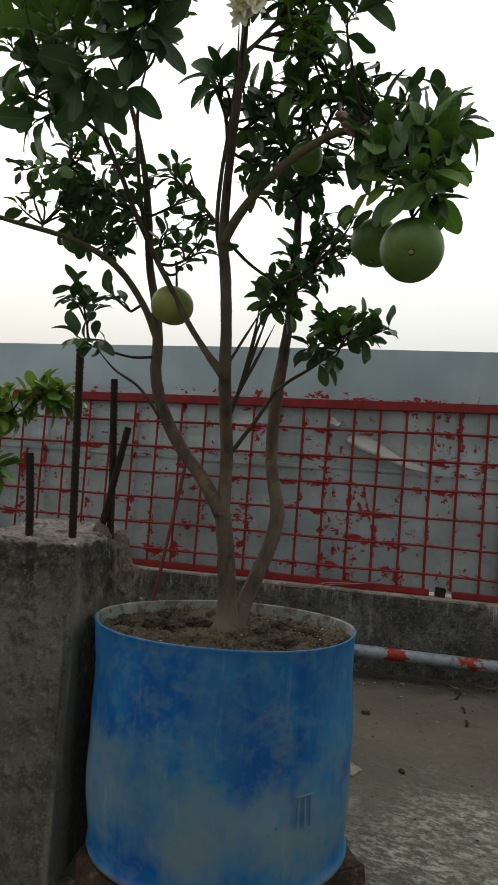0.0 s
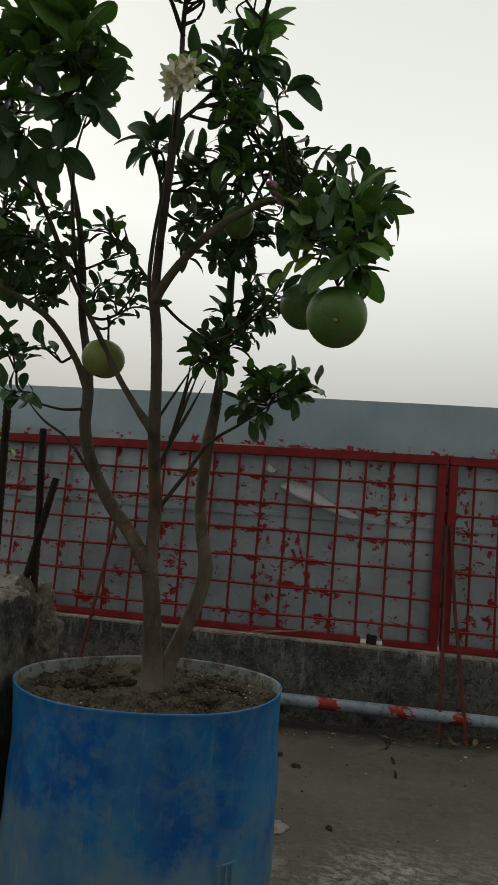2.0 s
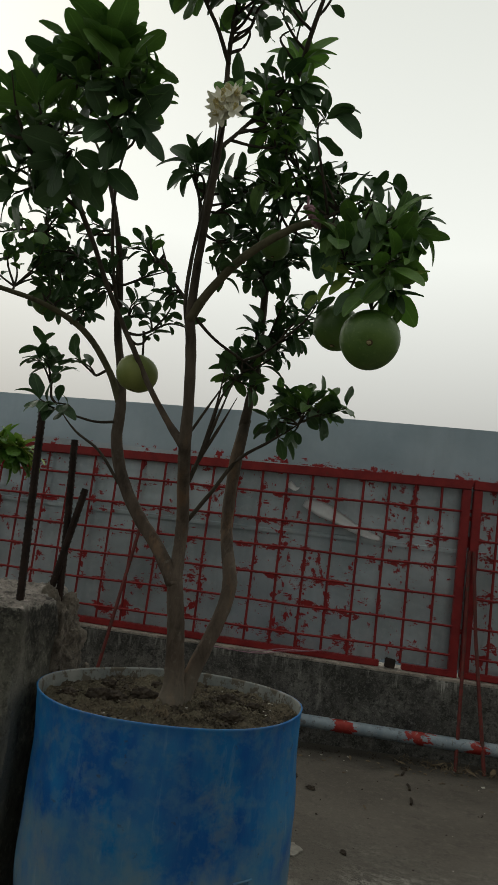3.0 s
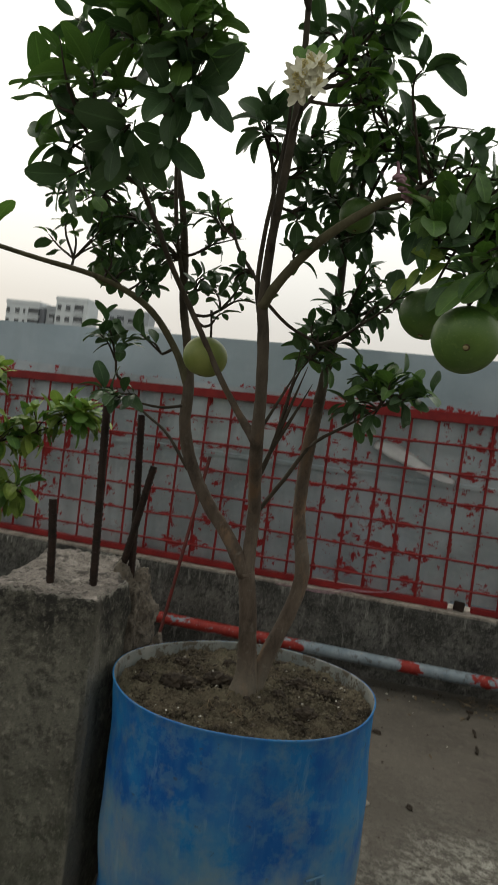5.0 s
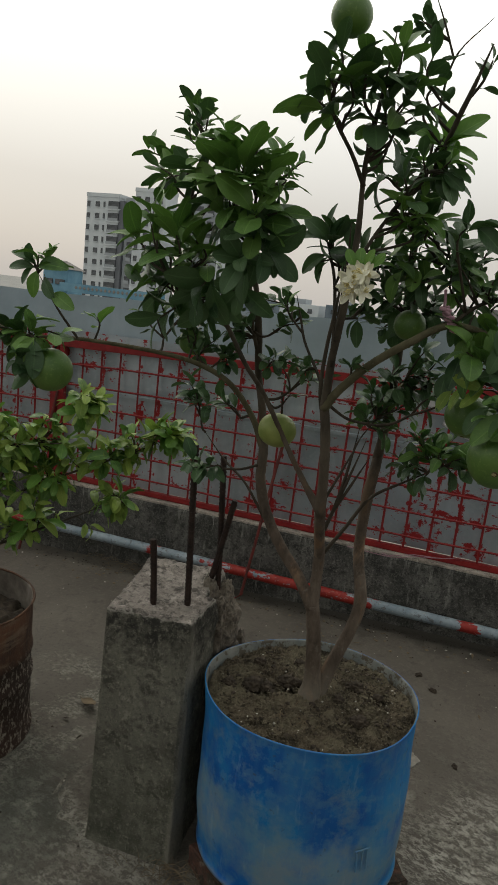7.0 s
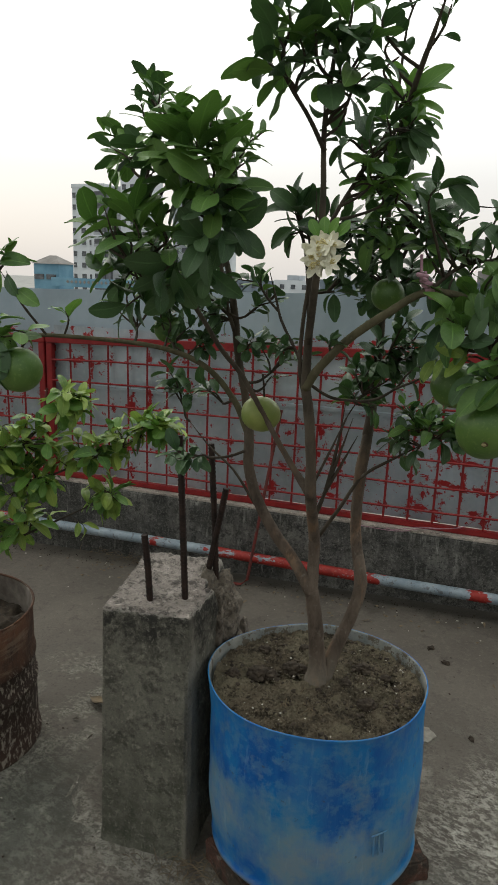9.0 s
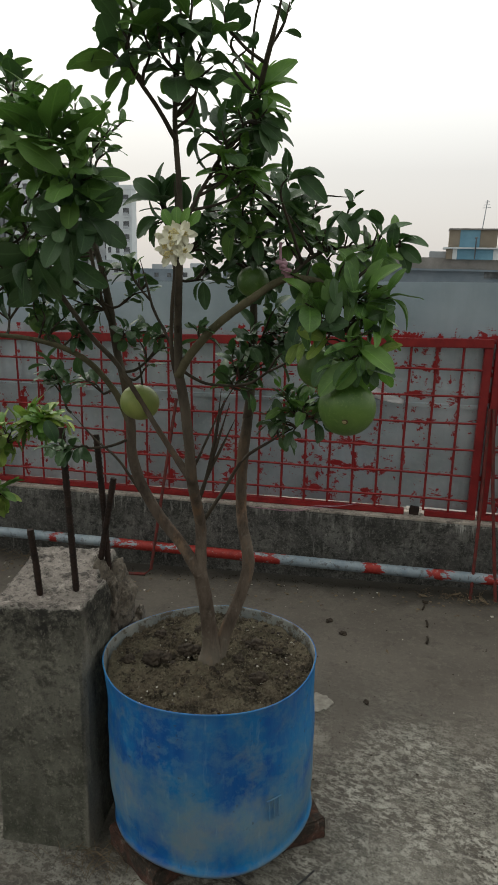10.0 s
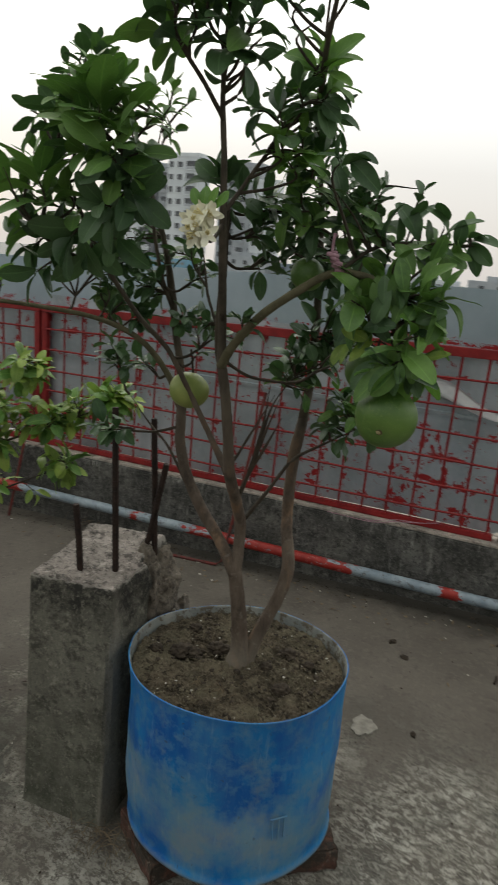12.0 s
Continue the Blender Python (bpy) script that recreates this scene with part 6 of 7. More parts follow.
leaf_at((0.585, 1.600, 1.536), (0.562, 1.575, 1.492), FRESH_LIT)
leaf_at((-0.492, 1.410, 1.507), (-0.461, 1.375, 1.427), CITRUS)
leaf_at((-0.511, 1.410, 1.499), (-0.497, 1.375, 1.422), CITRUS)
leaf_at((-0.495, 1.410, 1.514), (-0.516, 1.375, 1.456), FRESH_LIT)
leaf_at((-0.622, 1.555, 1.683), (-0.679, 1.530, 1.719), CITRUS)
leaf_at((-0.625, 1.555, 1.677), (-0.692, 1.530, 1.678), CITRUS)
leaf_at((-0.614, 1.555, 1.681), (-0.534, 1.530, 1.702), FRESH_LIT)
leaf_at((-0.617, 1.555, 1.669), (-0.618, 1.530, 1.608), FRESH_LIT)
leaf_at((-0.591, 1.555, 1.655), (-0.553, 1.530, 1.606), CITRUS)
leaf_at((-0.644, 1.555, 1.693), (-0.628, 1.530, 1.731), MIXED)
leaf_at((-0.629, 1.555, 1.680), (-0.649, 1.530, 1.636), CITRUS)
leaf_at((-0.560, 1.555, 1.618), (-0.485, 1.530, 1.589), FRESH_LIT)



def citrus_fruit(centre, radius, squash, axis, stalk_from, skin=None, label="round unripe green citrus fruit"):
    """A dimpled fruit with a scar at its lower end, hanging by a short stalk."""
    prof = []
    for i in range(25):
        a = math.pi * i / 24
        r, z = math.sin(a), -math.cos(a)
        dimple = 0.06 * math.exp(-((a / 0.2) ** 2))
        prof.append((max(0.0005, r * (1 + 0.02 * math.cos(2 * a))), (z + dimple) * squash))
    bm = lathe([(r * radius, z * radius) for r, z in prof], 40, lambda a, z: radius * 0.012 * math.sin(3 * a + 40 * z))
    turn = Vector(axis).normalized().to_track_quat("Z", "Y").to_matrix().to_4x4()
    fruit = part("fruit", bm, skin or M_FRUIT, tree.root, label, smooth=True)
    fruit.matrix_local = Matrix.Translation(centre) @ turn
    b = bmesh.new()
    bmesh.ops.create_icosphere(b, subdivisions=2, radius=radius * 0.11, matrix=Matrix.Translation((0, 0, -radius * squash * 0.94)) @ Matrix.Diagonal((1, 1, 0.35, 1)))
    scar = part("blossom_scar", b, M_SCAR, fruit, "dark round scar with a pale heart")
    b = bmesh.new()
    bmesh.ops.create_icosphere(b, subdivisions=2, radius=radius * 0.082, matrix=Matrix.Translation((radius * 0.02, 0, -radius * squash * 0.965)) @ Matrix.Diagonal((1, 0.8, 0.4, 1)))
    part("scar_heart", b, M_CALYX, scar, "pale brown heart")
    top = Matrix.Translation(centre) @ turn @ Vector((0, 0, radius * squash * 0.96))
    tube(tree.twigs, spline([(*top, 0.003), (*(top.lerp(Vector(stalk_from), 0.5) + Vector((0, 0, 0.006))), 0.0026), (*stalk_from, 0.003)], 4), 6)


citrus_fruit((0.568, 1.612, 1.388), 0.063, 0.88, (-0.05, 1.0, 0.42), (0.563, 1.64, 1.47))
citrus_fruit((0.486, 1.75, 1.452), 0.055, 0.92, (0.1, 0.3, 1.0), (0.53, 1.68, 1.57))
citrus_fruit((0.32, 1.743, 1.643), 0.038, 0.95, (0, 0.2, 1.0), (0.33, 1.70, 1.70))
citrus_fruit((0.000, 1.811, 1.323), 0.053, 0.88, (0.15, 0.1, 1.0), (0.005, 1.80, 1.43), M_RIPE, "round yellowing green citrus fruit")
citrus_fruit((-0.478, 1.452, 1.438), 0.056, 0.95, (0.1, 0.1, 1.0), (-0.50, 1.54, 1.508))
citrus_fruit((0.190, 1.40, 2.175), 0.038, 0.92, (0.1, 0.1, 1.0), (0.215, 1.41, 2.23))
citrus_fruit((-0.318, 1.885, 1.52), 0.042, 0.95, (0, 0.2, 1.0), (-0.31, 1.87, 1.59))


def blossom(centre, facing):
    """A bunch of cream citrus flowers with narrow petals."""
    rng = random.Random(8)
    fl = part("flower", bent_rod([Vector(centre) - Vector(facing) * 0.03 + Vector((0, 0, -0.02)), Vector(centre)], 0.0022, 6), M_YOUNG, tree.root, "bunch of open cream citrus blossom")
    petal = bmesh.new()
    rows = []
    for i in range(6):
        t = i / 5
        w = 0.0056 * math.sin(math.pi * (0.12 + 0.84 * t)) ** 0.7
        rows.append([petal.verts.new((0.0205 * t, s * w, 0.008 * t * t - 0.012 * t + 0.12 * w * abs(s))) for s in (-1, 0, 1)])
    for a, b in zip(rows, rows[1:]):
        for k in (0, 1):
            petal.faces.new((a[k], b[k], b[k + 1], a[k + 1]))
    me = bpy.data.meshes.new("petal")
    petal.to_mesh(me)
    petal.free()
    me.materials.append(M_PETAL)
    for _ in range(16):
        o = Vector(centre) + Vector((rng.uniform(-0.02, 0.02), rng.uniform(-0.02, 0.01), rng.uniform(-0.026, 0.018)))
        face = (Vector(facing) + Vector((rng.uniform(-0.7, 0.7), rng.uniform(-0.5, 0.3), rng.uniform(-0.7, 0.5)))).normalized()
        ref = face.cross(Vector((0.2, 0.1, 1))).normalized()
        spin = rng.uniform(0, 6)
        for k in range(5):
            a = spin + k * 1.2566
            along = ref * math.cos(a) + face.cross(ref) * math.sin(a) + face * 0.35
            ob = new("petal", me)
            ob.parent = fl
            ob.matrix_basis = basis(o, along, face, rng.uniform(0.85, 1.15))
        st = bmesh.new()
        for k in range(6):
            a = k * 1.05
            tip = o + face * 0.014 + (ref * math.cos(a) + face.cross(ref) * math.sin(a)) * 0.004
            tube(st, [Vector((*o, 0.0008)), Vector((*tip, 0.0013))], 4)
        part("stamen_tuft", st, M_STAMEN, fl, "pale yellow stamen tuft")


blossom((0.286, 1.324, 1.715), (0.1, -1, 0.15))
for k in range(4):
    tree.leaves.append((YOUNG[k], basis(Vector((0.275 + 0.01 * k, 1.34, 1.74)), Vector((-0.5 + 0.4 * k, -0.1, 0.9)), Vector((0, -1, 0.4)), 0.035)))
tube(tree.twigs, spline([(0.222, 1.52, 1.725, 0.004), (0.25, 1.43, 1.69, 0.0035), (0.283, 1.345, 1.70, 0.003)], 5), 6)

# the twine that ties the fruit branch up
twine = bmesh.new()
pts = []
for k in range(60):
    a, t = k * 0.75, k / 59
    pts.append(Vector((0.405 + 0.025 * t + (0.0065 + 0.004 * math.sin(k * 0.31)) * math.cos(a), 1.648 + (0.0065 + 0.004 * math.sin(k * 0.47)) * math.sin(a), 1.692 - 0.05 * t, 0.0046)))
tube(twine, pts, 6)
for k in range(3):
    tube(twine, spline([(0.404, 1.65, 1.69 - 0.008 * k, 0.003), (0.4, 1.662, 1.715, 0.003), (0.396, 1.675 + 0.006 * k, 1.728, 0.003)], 6), 6)
tagged(part("twine", twine, M_TWINE, smooth=True), "faded pink twine knotted round the fruit branch", "twine")
tree.finish(300, M_TWIG)

# ---- the shrub in the rusty drum ----
shrub = Plant("shrub", "leafy yellow-green shrub growing in the rusty drum", "shrub", 9)
shrub.limb("stem", [(-1.17, 1.82, 0.36, 0.013), (-1.15, 1.84, 0.55, 0.011), (-1.1, 1.88, 0.75, 0.009), (-1.05, 1.92, 0.95, 0.007), (-0.98, 1.97, 1.15, 0.004)], M_BARK)
shrub.limb("branch", [(-1.1, 1.88, 0.75, 0.007), (-0.98, 1.95, 0.9, 0.006), (-0.84, 2.05, 0.98, 0.005), (-0.7, 2.18, 1.05, 0.004), (-0.58, 2.27, 1.12, 0.003)], M_TWIG, 8)
shrub.limb("branch", [(-1.05, 1.92, 0.95, 0.005), (-0.95, 2.0, 1.08, 0.004), (-0.86, 2.08, 1.2, 0.003), (-0.82, 2.1, 1.27, 0.002)], M_TWIG, 8)
shrub.limb("branch", [(-1.12, 1.86, 0.65, 0.006), (-1.0, 1.92, 0.72, 0.005), (-0.85, 2.05, 0.8, 0.004), (-0.72, 2.18, 0.87, 0.003)], M_TWIG, 8)
for c, s, n in (
    ((-0.60, 2.25, 1.12), (0.06, 0.05, 0.04), 4), ((-0.545, 2.29, 1.135), (0.035, 0.04, 0.03), 1), ((-0.68, 2.2, 1.08), (0.07, 0.05, 0.05), 5), ((-0.78, 2.1, 1.05), (0.07, 0.06, 0.06), 6),
    ((-0.83, 2.08, 1.22), (0.06, 0.05, 0.06), 5), ((-0.9, 2.0, 1.1), (0.08, 0.06, 0.08), 7), ((-1.0, 1.95, 1.05), (0.08, 0.08, 0.1), 8),
    ((-0.9, 2.0, 0.95), (0.07, 0.06, 0.06), 5), ((-0.95, 1.95, 0.8), (0.06, 0.06, 0.07), 6), ((-0.72, 2.18, 0.88), (0.05, 0.04, 0.03), 3),
    ((-1.15, 1.9, 1.1), (0.12, 0.1, 0.1), 8), ((-1.1, 1.85, 0.9), (0.1, 0.1, 0.12), 8), ((-1.3, 1.8, 0.95), (0.12, 0.12, 0.15), 8),
):
    shrub.clump(c, s, n + 6, 0.076, GUAVA * 3 + FRESH_LIT + YOUNG, (3, 6), 0.2)
for q in list(shrub.skeleton)[8::2]:
    if q.z > 0.7:
        o = q.to_3d()
        shrub.sprig(o, o + Vector((shrub.rng.uniform(-0.07, 0.07), shrub.rng.uniform(-0.06, 0.05), shrub.rng.uniform(-0.03, 0.07))), 0.074, GUAVA, 3, 0.2, 0.0015)
shrub.finish(300, M_TWIG)

# ---- litter on the roof ----
def curled_leaf(name, size, m, material, label):
    me = leaf_mesh(name, size, size * 0.45, 0.5, -0.35, material, 0.3)
    return tagged(new(name, me), label, "dead leaf", "fallen leaves")


for x, y, s, a, mt in (
    (0.955, 3.60, 0.06, 10, M_DRY),
    (1.215, 3.57, 0.06, 70, M_DRY), (1.15, 3.55, 0.05, 150, M_DRY), (0.85, 3.56, 0.05, 200, M_DRY), (-0.857, 2.226, 0.115, -30, M_DRY),
    (-0.838, 2.079, 0.028, 0, M_CLOD), (-0.714, 2.0, 0.022, 70, M_CLOD), (0.679, 2.957, 0.022, 120, M_DRY), (0.02, 3.32, 0.03, 10, M_DRY),
    (1.3, 3.4, 0.05, 40, M_DRY), (0.6, 3.5, 0.03, 100, M_DRY), (1.06, 3.56, 0.05, 300, M_DRY),
):
    ob = curled_leaf("fallen_leaf", s, None, mt, "small dry curled leaf lying on the roof")
    ob.matrix_basis = pose(x, y, ground(x) + 0.004, 0, 0, a)
for k, (x, y, s) in enumerate(((0.463, 3.081, 0.014), (0.379, 3.187, 0.014), (0.614, 2.579, 0.0105), (0.836, 3.5, 0.012))):
    bm = bmesh.new()
    bmesh.ops.create_icosphere(bm, subdivisions=3, radius=1.0)
    for v in bm.verts:
        q = v.co.copy()
        g = 1 + 0.55 * noise.noise(q * 1.4 + Vector((k * 5, 0, 0))) + 0.4 * noise.noise(q * 3.5)
        v.co = Vector((q.x * g * 1.3, q.y * g, q.z * g * 0.55)) * s
    ob = tagged(part("crumpled_leaf", bm, M_CLOD), "dark crumpled dry leaf on the roof floor", "dead leaf", "fallen leaves")
    ob.matrix_basis = pose(x, y, ground(x) + s * 0.35, 0, 0, k * 50)
for x, y, a in ((0.828, 3.439, 80), (0.845, 3.27, 95), (0.847, 3.114, 88)):
    d = Vector((math.cos(radians(a)), math.sin(radians(a)), 0)) * 0.03
    p = Vector((x, y, ground(x) + 0.006))
    tagged(part("twig_bit", bent_rod([p - d, p + Vector((0.003, 0, 0.002)), p + d], 0.0055, 6), M_CLOD), "short dark piece of stick on the roof", "stick", "sticks on the roof")


def along_wall(rng):
    p = at_fence(rng.uniform(-4.5, 3.0), -0.2 - 0.1 * rng.random() ** 3, 0) + Vector((0, rng.uniform(0, 0.07), 0))
    return Vector((p.x, p.y, ground(p.x) + 0.004))


def on_roof(x0, x1):
    def place(rng):
        x = rng.uniform(x0, x1)
        return (x, rng.uniform(1.2, 3.5), ground(x) + 0.002)
    return place


scatter("wall_foot_dirt", 900, along_wall, 0.005, M_CLOD, "dark dirt and leaf crumbs along the parapet foot", "dirt", 21)
def drift_line(rng):
    p = at_fence(rng.uniform(-4.5, 3.0), -0.22 - 0.22 * rng.random() ** 2, 0)
    return Vector((p.x, p.y, ground(p.x) + 0.003))


scatter("wall_foot_flakes", 240, drift_line, 0.012, M_DRY, "dry leaf flakes and paint chips drifted before the parapet", "litter", 24, 0.22)
scatter("pale_flakes", 60, drift_line, 0.01, M_PALE, "pale flakes of mortar drifted before the parapet", "litter", 25, 0.2)
scatter("roof_grit", 260, on_roof(-2.2, 2.0), 0.0045, M_CLOD, "scattered grit on the roof floor", "grit", 22)
scatter("pale_grit", 120, on_roof(-1.6, 1.8), 0.004, M_PALE, "scattered pale chips on the roof floor", "grit", 23)


def straw(name, n, centre, spread, length, seed, label):
    rng = random.Random(seed)
    bm = bmesh.new()
    for _ in range(n):
        p = Vector(centre) + Vector((rng.gauss(0, spread[0]), rng.gauss(0, spread[1]), rng.uniform(0.003, 0.02)))
        a = rng.uniform(0, 6.28)
        d = Vector((math.cos(a), math.sin(a), rng.uniform(-0.1, 0.3))) * length * rng.uniform(0.4, 1)
        tube(bm, spline([(*p, 0.0011), (*(p + d * 0.5 + Vector((0, 0, 0.012))), 0.001), (*(p + d), 0.0006)], 3), 4)
    return tagged(part(name, bm, M_DRY), label, "dry grass", kind="stuff")


straw("dry_grass", 70, (-0.09, 1.62, ground(-0.09)), (0.06, 0.03), 0.07, 31, "dry brown grass tuft at the column foot")
straw("dry_twigs", 90, (-1.45, 3.5, ground(-1.45)), (0.16, 0.05), 0.1, 32, "dry twigs and stalks lying by the pipe")
straw("leaf_litter", 90, at_fence(0.1, -0.25, ground(1.1)), (0.16, 0.03), 0.06, 34, "dry leaf litter and stalks at the foot of the props")
straw("planter_straw", 14, DRUM @ Vector((0.02, -0.17, 0.552)), (0.04, 0.03), 0.035, 33, "bits of dry straw on the planter soil")
tagged(part("cable", tube(bmesh.new(), spline([(0.30, 1.68, -0.004, 0.0029), (0.40, 1.645, -0.002, 0.0029), (0.48, 1.67, 0.001, 0.0029), (0.538, 1.752, 0.002, 0.0029)], 6), 8), M_CABLE, smooth=True), "short black cable lying on the roof by the bricks", "cable")

# pale mortar splash on the floor beside the planter
bm = bmesh.new()
rings = []
for k, (grow, z) in enumerate(((1.0, 0.0), (0.97, 0.004), (0.55, 0.006))):
    ring = []
    for i in range(36):
        a = i * math.pi / 18
        r = 1.0 + 0.12 * math.sin(3 * a + 1) + 0.08 * math.sin(7 * a) + 0.05 * math.sin(13 * a)
        ring.append(bm.verts.new((0.435 + 0.046 * r * grow * math.cos(a), 2.53 + 0.058 * r * grow * math.sin(a), ground(0.44) + 0.002 + z)))
    rings.append(ring)
for p, q in zip(rings, rings[1:]):
    for i in range(36):
        bm.faces.new((p[i], p[(i + 1) % 36], q[(i + 1) % 36], q[i]))
bm.faces.new(rings[-1])
tagged(part("mortar_splash", bm, M_LIME), "pale dried mortar splash on the roof floor", "mortar patch")

# added pale strips standing for the sky's reflection on a creased sheet
def crease(s0, z0, s1, z1, width, crumple, label):
    """A crumpled strip that tapers from its wide end to a point."""
    bm = bmesh.new()
    rows = []
    for i in range(23):
        t = i / 22
        s, z = s0 + (s1 - s0) * t, z0 + (z1 - z0) * t + 0.012 * math.sin(t * 6)
        w = width * (0.35 + 0.65 * min(1.0, t * 4)) * (1 - 0.8 * t) + 0.003
        row = []
        for k, o in enumerate((-0.9, -0.5, -0.1, 0.3, 0.7)):
            f = crumple * noise.noise(Vector((s * 30, z * 30 + k * 0.7, 5)))
            row.append(bm.verts.new(at_fence(s + 0.3 * w * o, 0.016 + 0.022 * o + f, z + w * o + 0.004 * noise.noise(Vector((s * 60, k, 1))))))
        rows.append(row)
    for p, q in zip(rows, rows[1:]):
        for k in range(4):
            bm.faces.new((p[k], q[k], q[k + 1], p[k + 1]))
    bmesh.ops.solidify(bm, geom=bm.faces[:], thickness=0.001)
    tagged(part("crease_strip", bm, M_GLINT, smooth=True), label, "foil strip", "foil behind the grid")


crease(-0.77, 1.145, -0.36, 1.01, 0.058, 0.006, "added pale strip for the sky glint on the creased sheet")
crease(-0.875, 1.215, -0.80, 1.225, 0.03, 0.008, "small added pale scrap for the glint on the creased sheet")
bm = bmesh.new()
for lift, far in ((0.0, -1.16), (0.007, -0.97)):
    tube(bm, spline([(*at_fence(far, -0.075, 0.374 + lift), 0.0022), (*at_fence(-0.92, -0.08, 0.372 + lift), 0.0022), (*at_fence(-0.8, -0.07, 0.398 + 1.5 * lift), 0.0022), (*at_fence(-0.66, -0.05, 0.415), 0.0022), (*at_fence(-0.57, -0.035, 0.437), 0.0022), (*at_fence(-0.5, 0.03, 0.475), 0.0022)], 6), 5)
tagged(part("loose_wire", bm, M_TWINE), "thin twisted pinkish wire hanging out of the sheet over the rail", "wire")

# ---- the city beyond ----
tagged(part("ground", box((3000, 3000, 1), pose(0, 0, -18.5)), M_GROUND), "hazy city ground far below the roof", "ground", kind="structure")


def apartment_block(x, y, w, d, top, storeys, wall, bays, label):
    """A tower with storeys of recessed windows, sills and balconies on the side that faces the roof."""
    b = thing("apartment_block", label, "apartment block", "apartment blocks")
    h = top + 18
    part("wall", box((w, d, h), pose(x + w / 2, y + d / 2, top - h / 2), 0.05), wall, b)
    part("roof_parapet", box((w + 0.3, d + 0.3, 1.0), pose(x + w / 2, y + d / 2, top + 0.5), 0.05), wall, b)
    win = box((1.3, 0.3, 1.5), Matrix.Identity(4), 0.0)
    me = bpy.data.meshes.new("window")
    win.to_mesh(me)
    win.free()
    me.materials.append(M_GLASS)
    sl = box((1.6, 0.5, 0.12), Matrix.Identity(4), 0.0)
    sme = bpy.data.meshes.new("sill")
    sl.to_mesh(sme)
    sl.free()
    sme.materials.append(wall)
    for i in range(storeys):
        z = top - 1.9 - 3.05 * i
        for k, wide in bays:
            ob = new("window", me)
            ob.parent = b
            ob.matrix_basis = Matrix.Translation((x + w * k, y - 0.02, z)) @ Matrix.Diagonal((wide, 1, 1.25 if wide > 1.5 else 0.9, 1))
            si = new("sill", sme)
            si.parent = ob
            si.matrix_basis = Matrix.Translation((0, -0.1, -0.85))
        k, wide = max(bays, key=lambda q: q[1])
        part("balcony_ledge", box((1.5 * wide, 0.5, 0.25), pose(x + w * k, y - 0.2, z - 1.25)), wall, b)
        part("balcony_rail", box((1.3 * wide, 0.06, 0.7), pose(x + w * k, y - 0.42, z - 0.75)), M_WALL2, b)
    return b


apartment_block(-119.1, 160, 10.4, 6, 23.3, 9, M_WALL, ((0.07, 0.7), (0.35, 1.0), (0.56, 0.4), (0.85, 2.6)), "tall pale grey apartment tower with dark windows")
shaft = tagged(part("stair_shaft", box((1.6, 2.0, 40), pose(-107.9, 161.2, 2.6), 0.05), M_DARKWALL), "dark grey shaft between the apartment towers", "stair shaft")
apartment_block(-107.0, 161, 3.6, 6, 22.6, 9, M_WALL2, ((0.5, 1.2),), "narrow grey stair tower of an apartment block")
apartment_block(-103.6, 160, 9.4, 6, 25.2, 9, M_WALL, ((0.12, 0.8), (0.4, 1.0), (0.75, 2.0)), "tall pale apartment tower with rows of windows")
apartment_block(-94.5, 172, 9.0, 5, 25.0, 9, M_WALL2, ((0.15, 0.9), (0.45, 1.6), (0.8, 1.0)), "dull grey apartment tower standing farther back")
apartment_block(-84.0, 162, 7.0, 4, 23.4, 9, M_WALL2, ((0.3, 1.4), (0.75, 0.9)), "grey apartment tower with a narrow front")
apartment_block(-77.6, 159, 7.0, 3, 19.3, 8, M_WALL, ((0.14, 0.6), (0.45, 0.7), (0.8, 1.1)), "lower pale wing of an apartment tower")

house = thing("rooftop_house", "pale blue rooftop room with a low grey hipped roof", "house", "rooftop houses")
part("wall", box((4.4, 3.4, 22), pose(-63.9, 81.7, -8.6), 0.05), M_TEAL, house)
bm = bmesh.new()
a = [bm.verts.new(v) for v in ((-66.4, 79.7, 2.4), (-61.4, 79.7, 2.4), (-61.4, 83.7, 2.4), (-66.4, 83.7, 2.4), (-64.6, 81.7, 3.6), (-63.4, 81.7, 3.6))]
for f in ((0, 1, 5, 4), (1, 2, 5), (2, 3, 4, 5), (3, 0, 4), (3, 2, 1, 0)):
    bm.faces.new([a[i] for i in f])
part("roof", bm, M_ROOF, house)
for x in (-65.1, -63.0):
    part("window", box((1.6, 0.2, 0.7), pose(x, 79.95, 0.6)), M_GLASS, house)
part("parapet", box((17, 0.4, 1.2), pose(-54.0, 79.4, 0.0), 0.03), M_TEAL, house, "blue latticed roof parapet")
for k in range(18):
    part("lattice_opening", box((0.35, 0.1, 0.35), pose(-59.6 + 0.7 * k, 79.18, 0.1, 0, 45, 0)), M_ROOF, house)

house = thing("rooftop_house", "brown and pale blue rooftop stair room with a flat roof", "house", "rooftop houses")
part("wall", box((1.13, 3, 2.0), pose(3.008, 81.6, 5.15), 0.03), M_BROWN, house)
part("wall", box((2.08, 3, 2.0), pose(4.612, 81.55, 5.15), 0.03), M_TEAL, house, "pale blue wall")
part("wall", box((1.79, 3, 2.0), pose(6.545, 81.6, 5.15), 0.03), M_BROWN, house)
part("roof", box((5.37, 3.6, 0.16), pose(5.03, 81.6, 6.23), 0.03), M_ROOF, house)
part("ledge", box((6.6, 3.6, 0.16), pose(5.177, 81.2, 4.24), 0.02), M_WALL, house, "pale concrete ledge")
part("wall", box((0.655, 3, 1.1), pose(2.59, 81.4, 3.6), 0.03), M_BROWN, house)
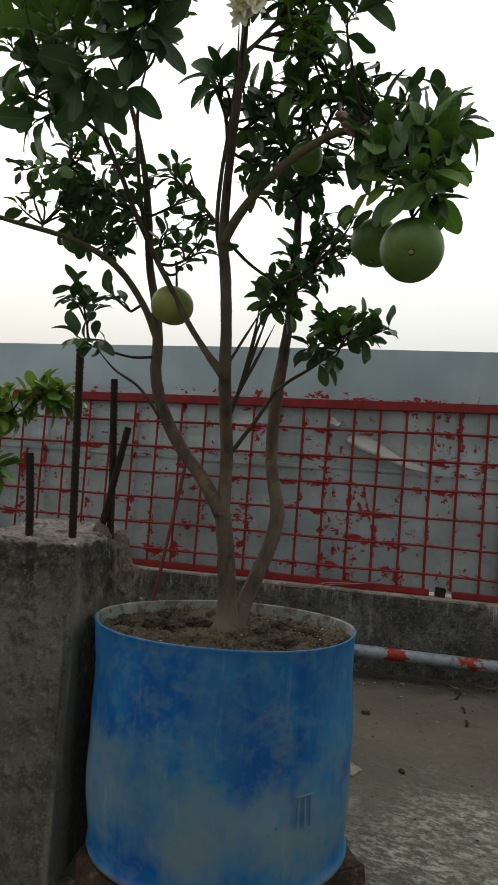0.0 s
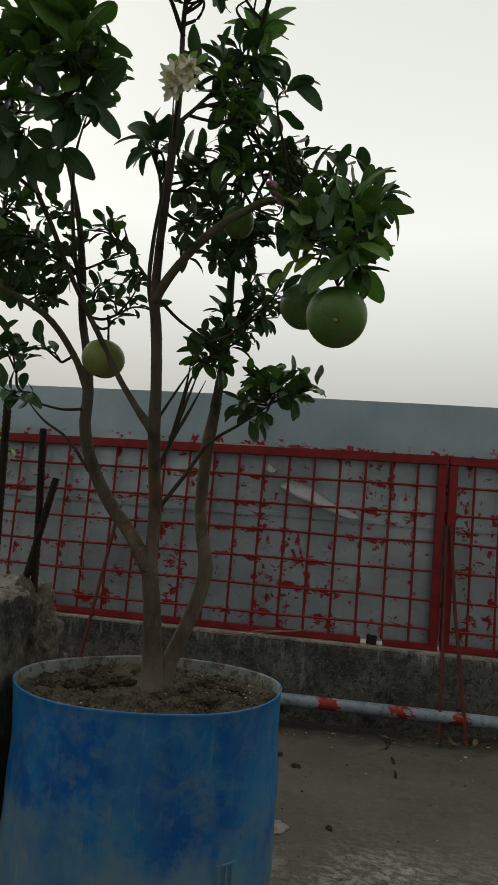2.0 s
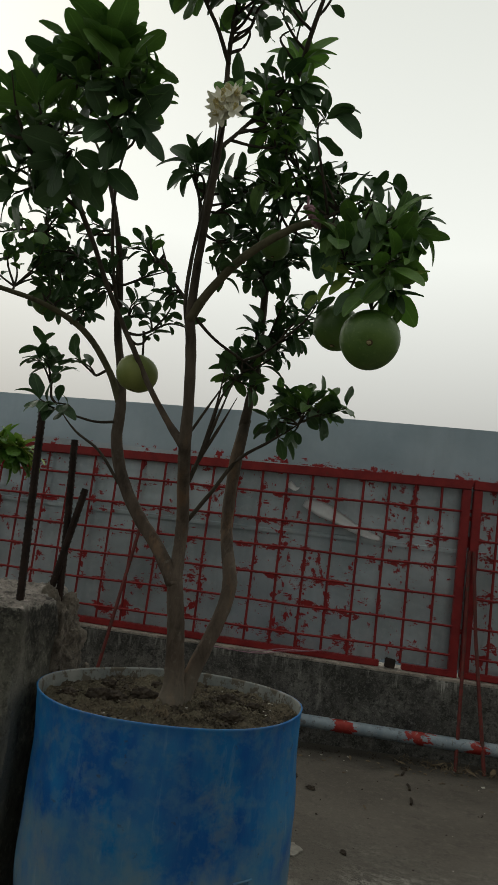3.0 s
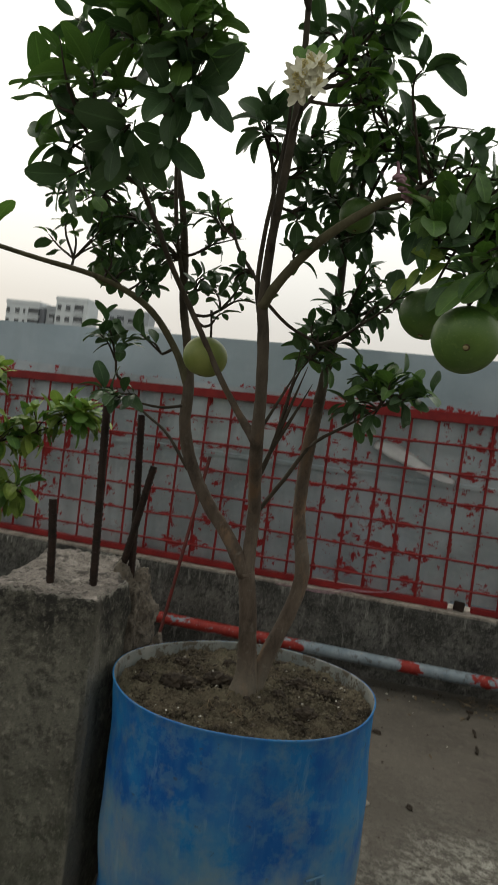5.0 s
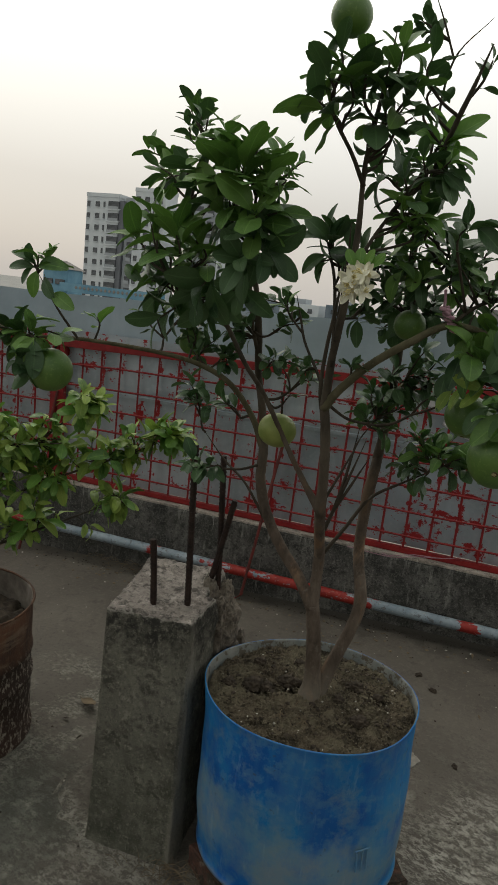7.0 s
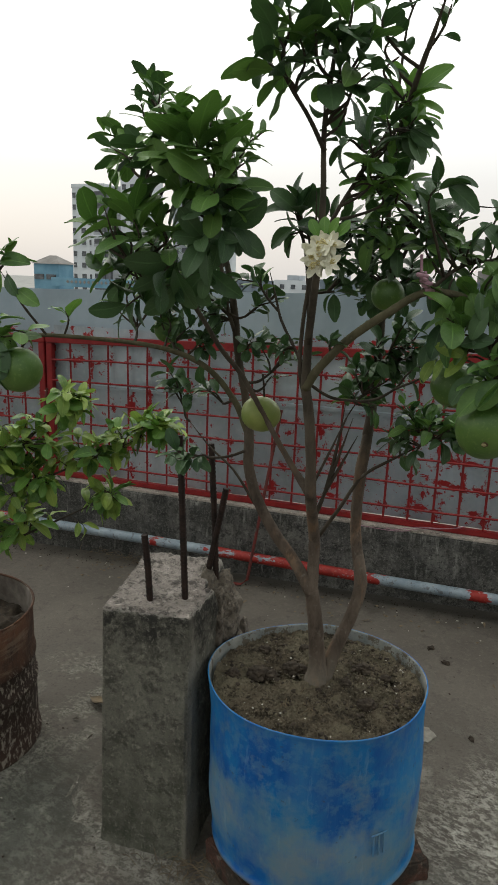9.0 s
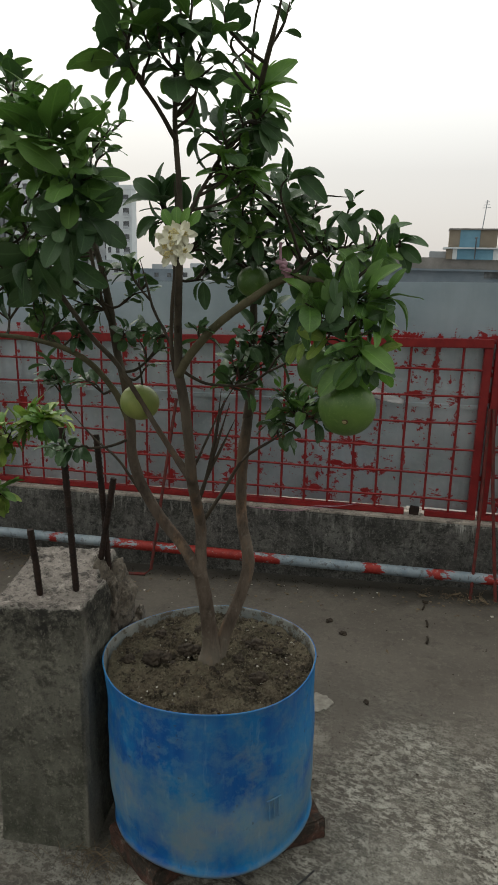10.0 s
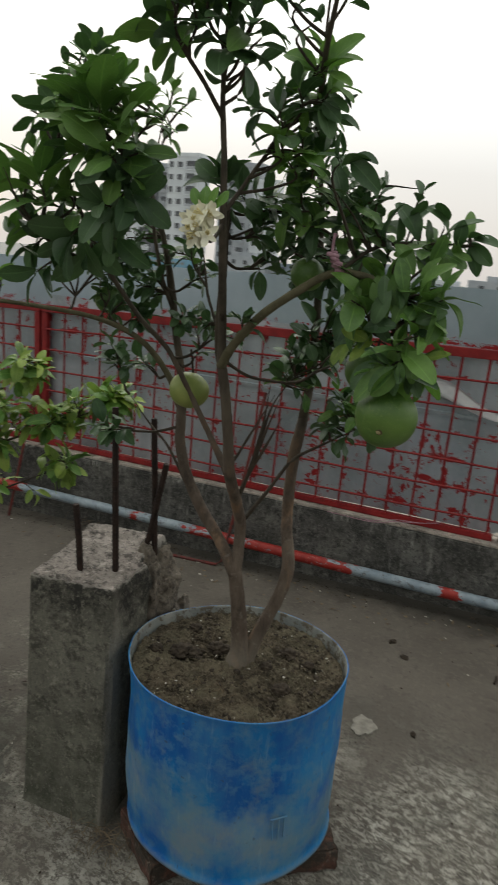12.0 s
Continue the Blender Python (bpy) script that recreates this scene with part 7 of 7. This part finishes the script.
part("wall", box((0.475, 3, 1.1), pose(3.155, 81.35, 3.6), 0.03), M_WALL, house, "whitewashed lower wall")
part("wall", box((3.76, 3, 1.1), pose(5.273, 81.3, 3.6), 0.03), M_TEAL, house, "pale blue lower wall")
part("wall", box((1.24, 3, 1.1), pose(7.776, 81.35, 3.6), 0.03), M_WALL, house, "whitewashed lower wall")
part("wall", box((6, 3, 0.95), pose(11.4, 83.2, 3.65), 0.03), M_TEAL, house, "pale blue lower wall")
part("post", bent_rod([(5.23, 79.2, 3.1), (5.23, 79.2, 5.3)], 0.07, 6), M_GLASS, house)
part("post", bent_rod([(5.05, 79.2, 5.28), (5.41, 79.2, 5.32)], 0.07, 6), M_GLASS, house)
part("storey", box((30, 6, 1.25), pose(9.5, 83.4, 2.6), 0.03), M_ROOF, house, "grey roof edge")
part("tank_stand", box((2.1, 2, 0.75), pose(1.5, 83, 3.55), 0.05), M_WALL2, house)
part("storey", box((30, 12, 20), pose(9.5, 86.6, -8.05), 0.05), M_SLATE, house, "bluish grey lower building")
part("eave", box((30.5, 0.6, 0.22), pose(9.5, 80.3, 1.9), 0.02), M_SLATE, house)
part("window", box((2.0, 0.2, 0.8), pose(7.5, 80.55, 1.5)), M_GLASS, house)
part("antenna", bent_rod([(5.9, 82, 6.3), (6.15, 82, 9.4)], 0.05, 6), M_WALL2, house)
for z, w in ((9.2, 0.25), (8.9, 0.35), (8.6, 0.45)):
    part("antenna_rod", bent_rod([(6.13 - w, 82, z - 0.02), (6.13 + w, 82, z + 0.02)], 0.03, 5), M_WALL2, house)
part("rail", bent_rod([(7.68, 80.5, 6.1), (7.62, 80.5, 4.3)], 0.05, 6), M_WALL2, house)
part("rail", bent_rod([(7.5, 80.5, 6.12), (8.45, 80.5, 6.12), (8.45, 80.5, 3.2)], 0.05, 6), M_WALL2, house)

rng = random.Random(17)
x = -42.0
while x < 60:
    w = rng.uniform(4, 9)
    top = rng.uniform(0.6, 2.0) if x < 0 else rng.uniform(0.5, 2.0)
    b = thing("low_building", "low grey concrete building on the hazy skyline", "building", "skyline buildings")
    y = rng.uniform(130, 150)
    part("wall", box((w * 1.6, 8, 26), pose(x * 1.7, y, top - 13), 0.05), rng.choice((M_WALL2, M_SLATE, M_WALL2, M_WALL)), b)
    part("roof_room", box((w * 0.5, 4, 1.4), pose(x * 1.7 + rng.uniform(-1, 1), y, top + 0.3), 0.05), M_WALL2, b)
    for k in range(3):
        part("window", box((0.9, 0.2, 0.9), pose(x * 1.7 + (k - 1) * w * 0.45, y - 4.05, top - 1.3)), M_GLASS, b)
    x += w + rng.uniform(-1, 2.0)
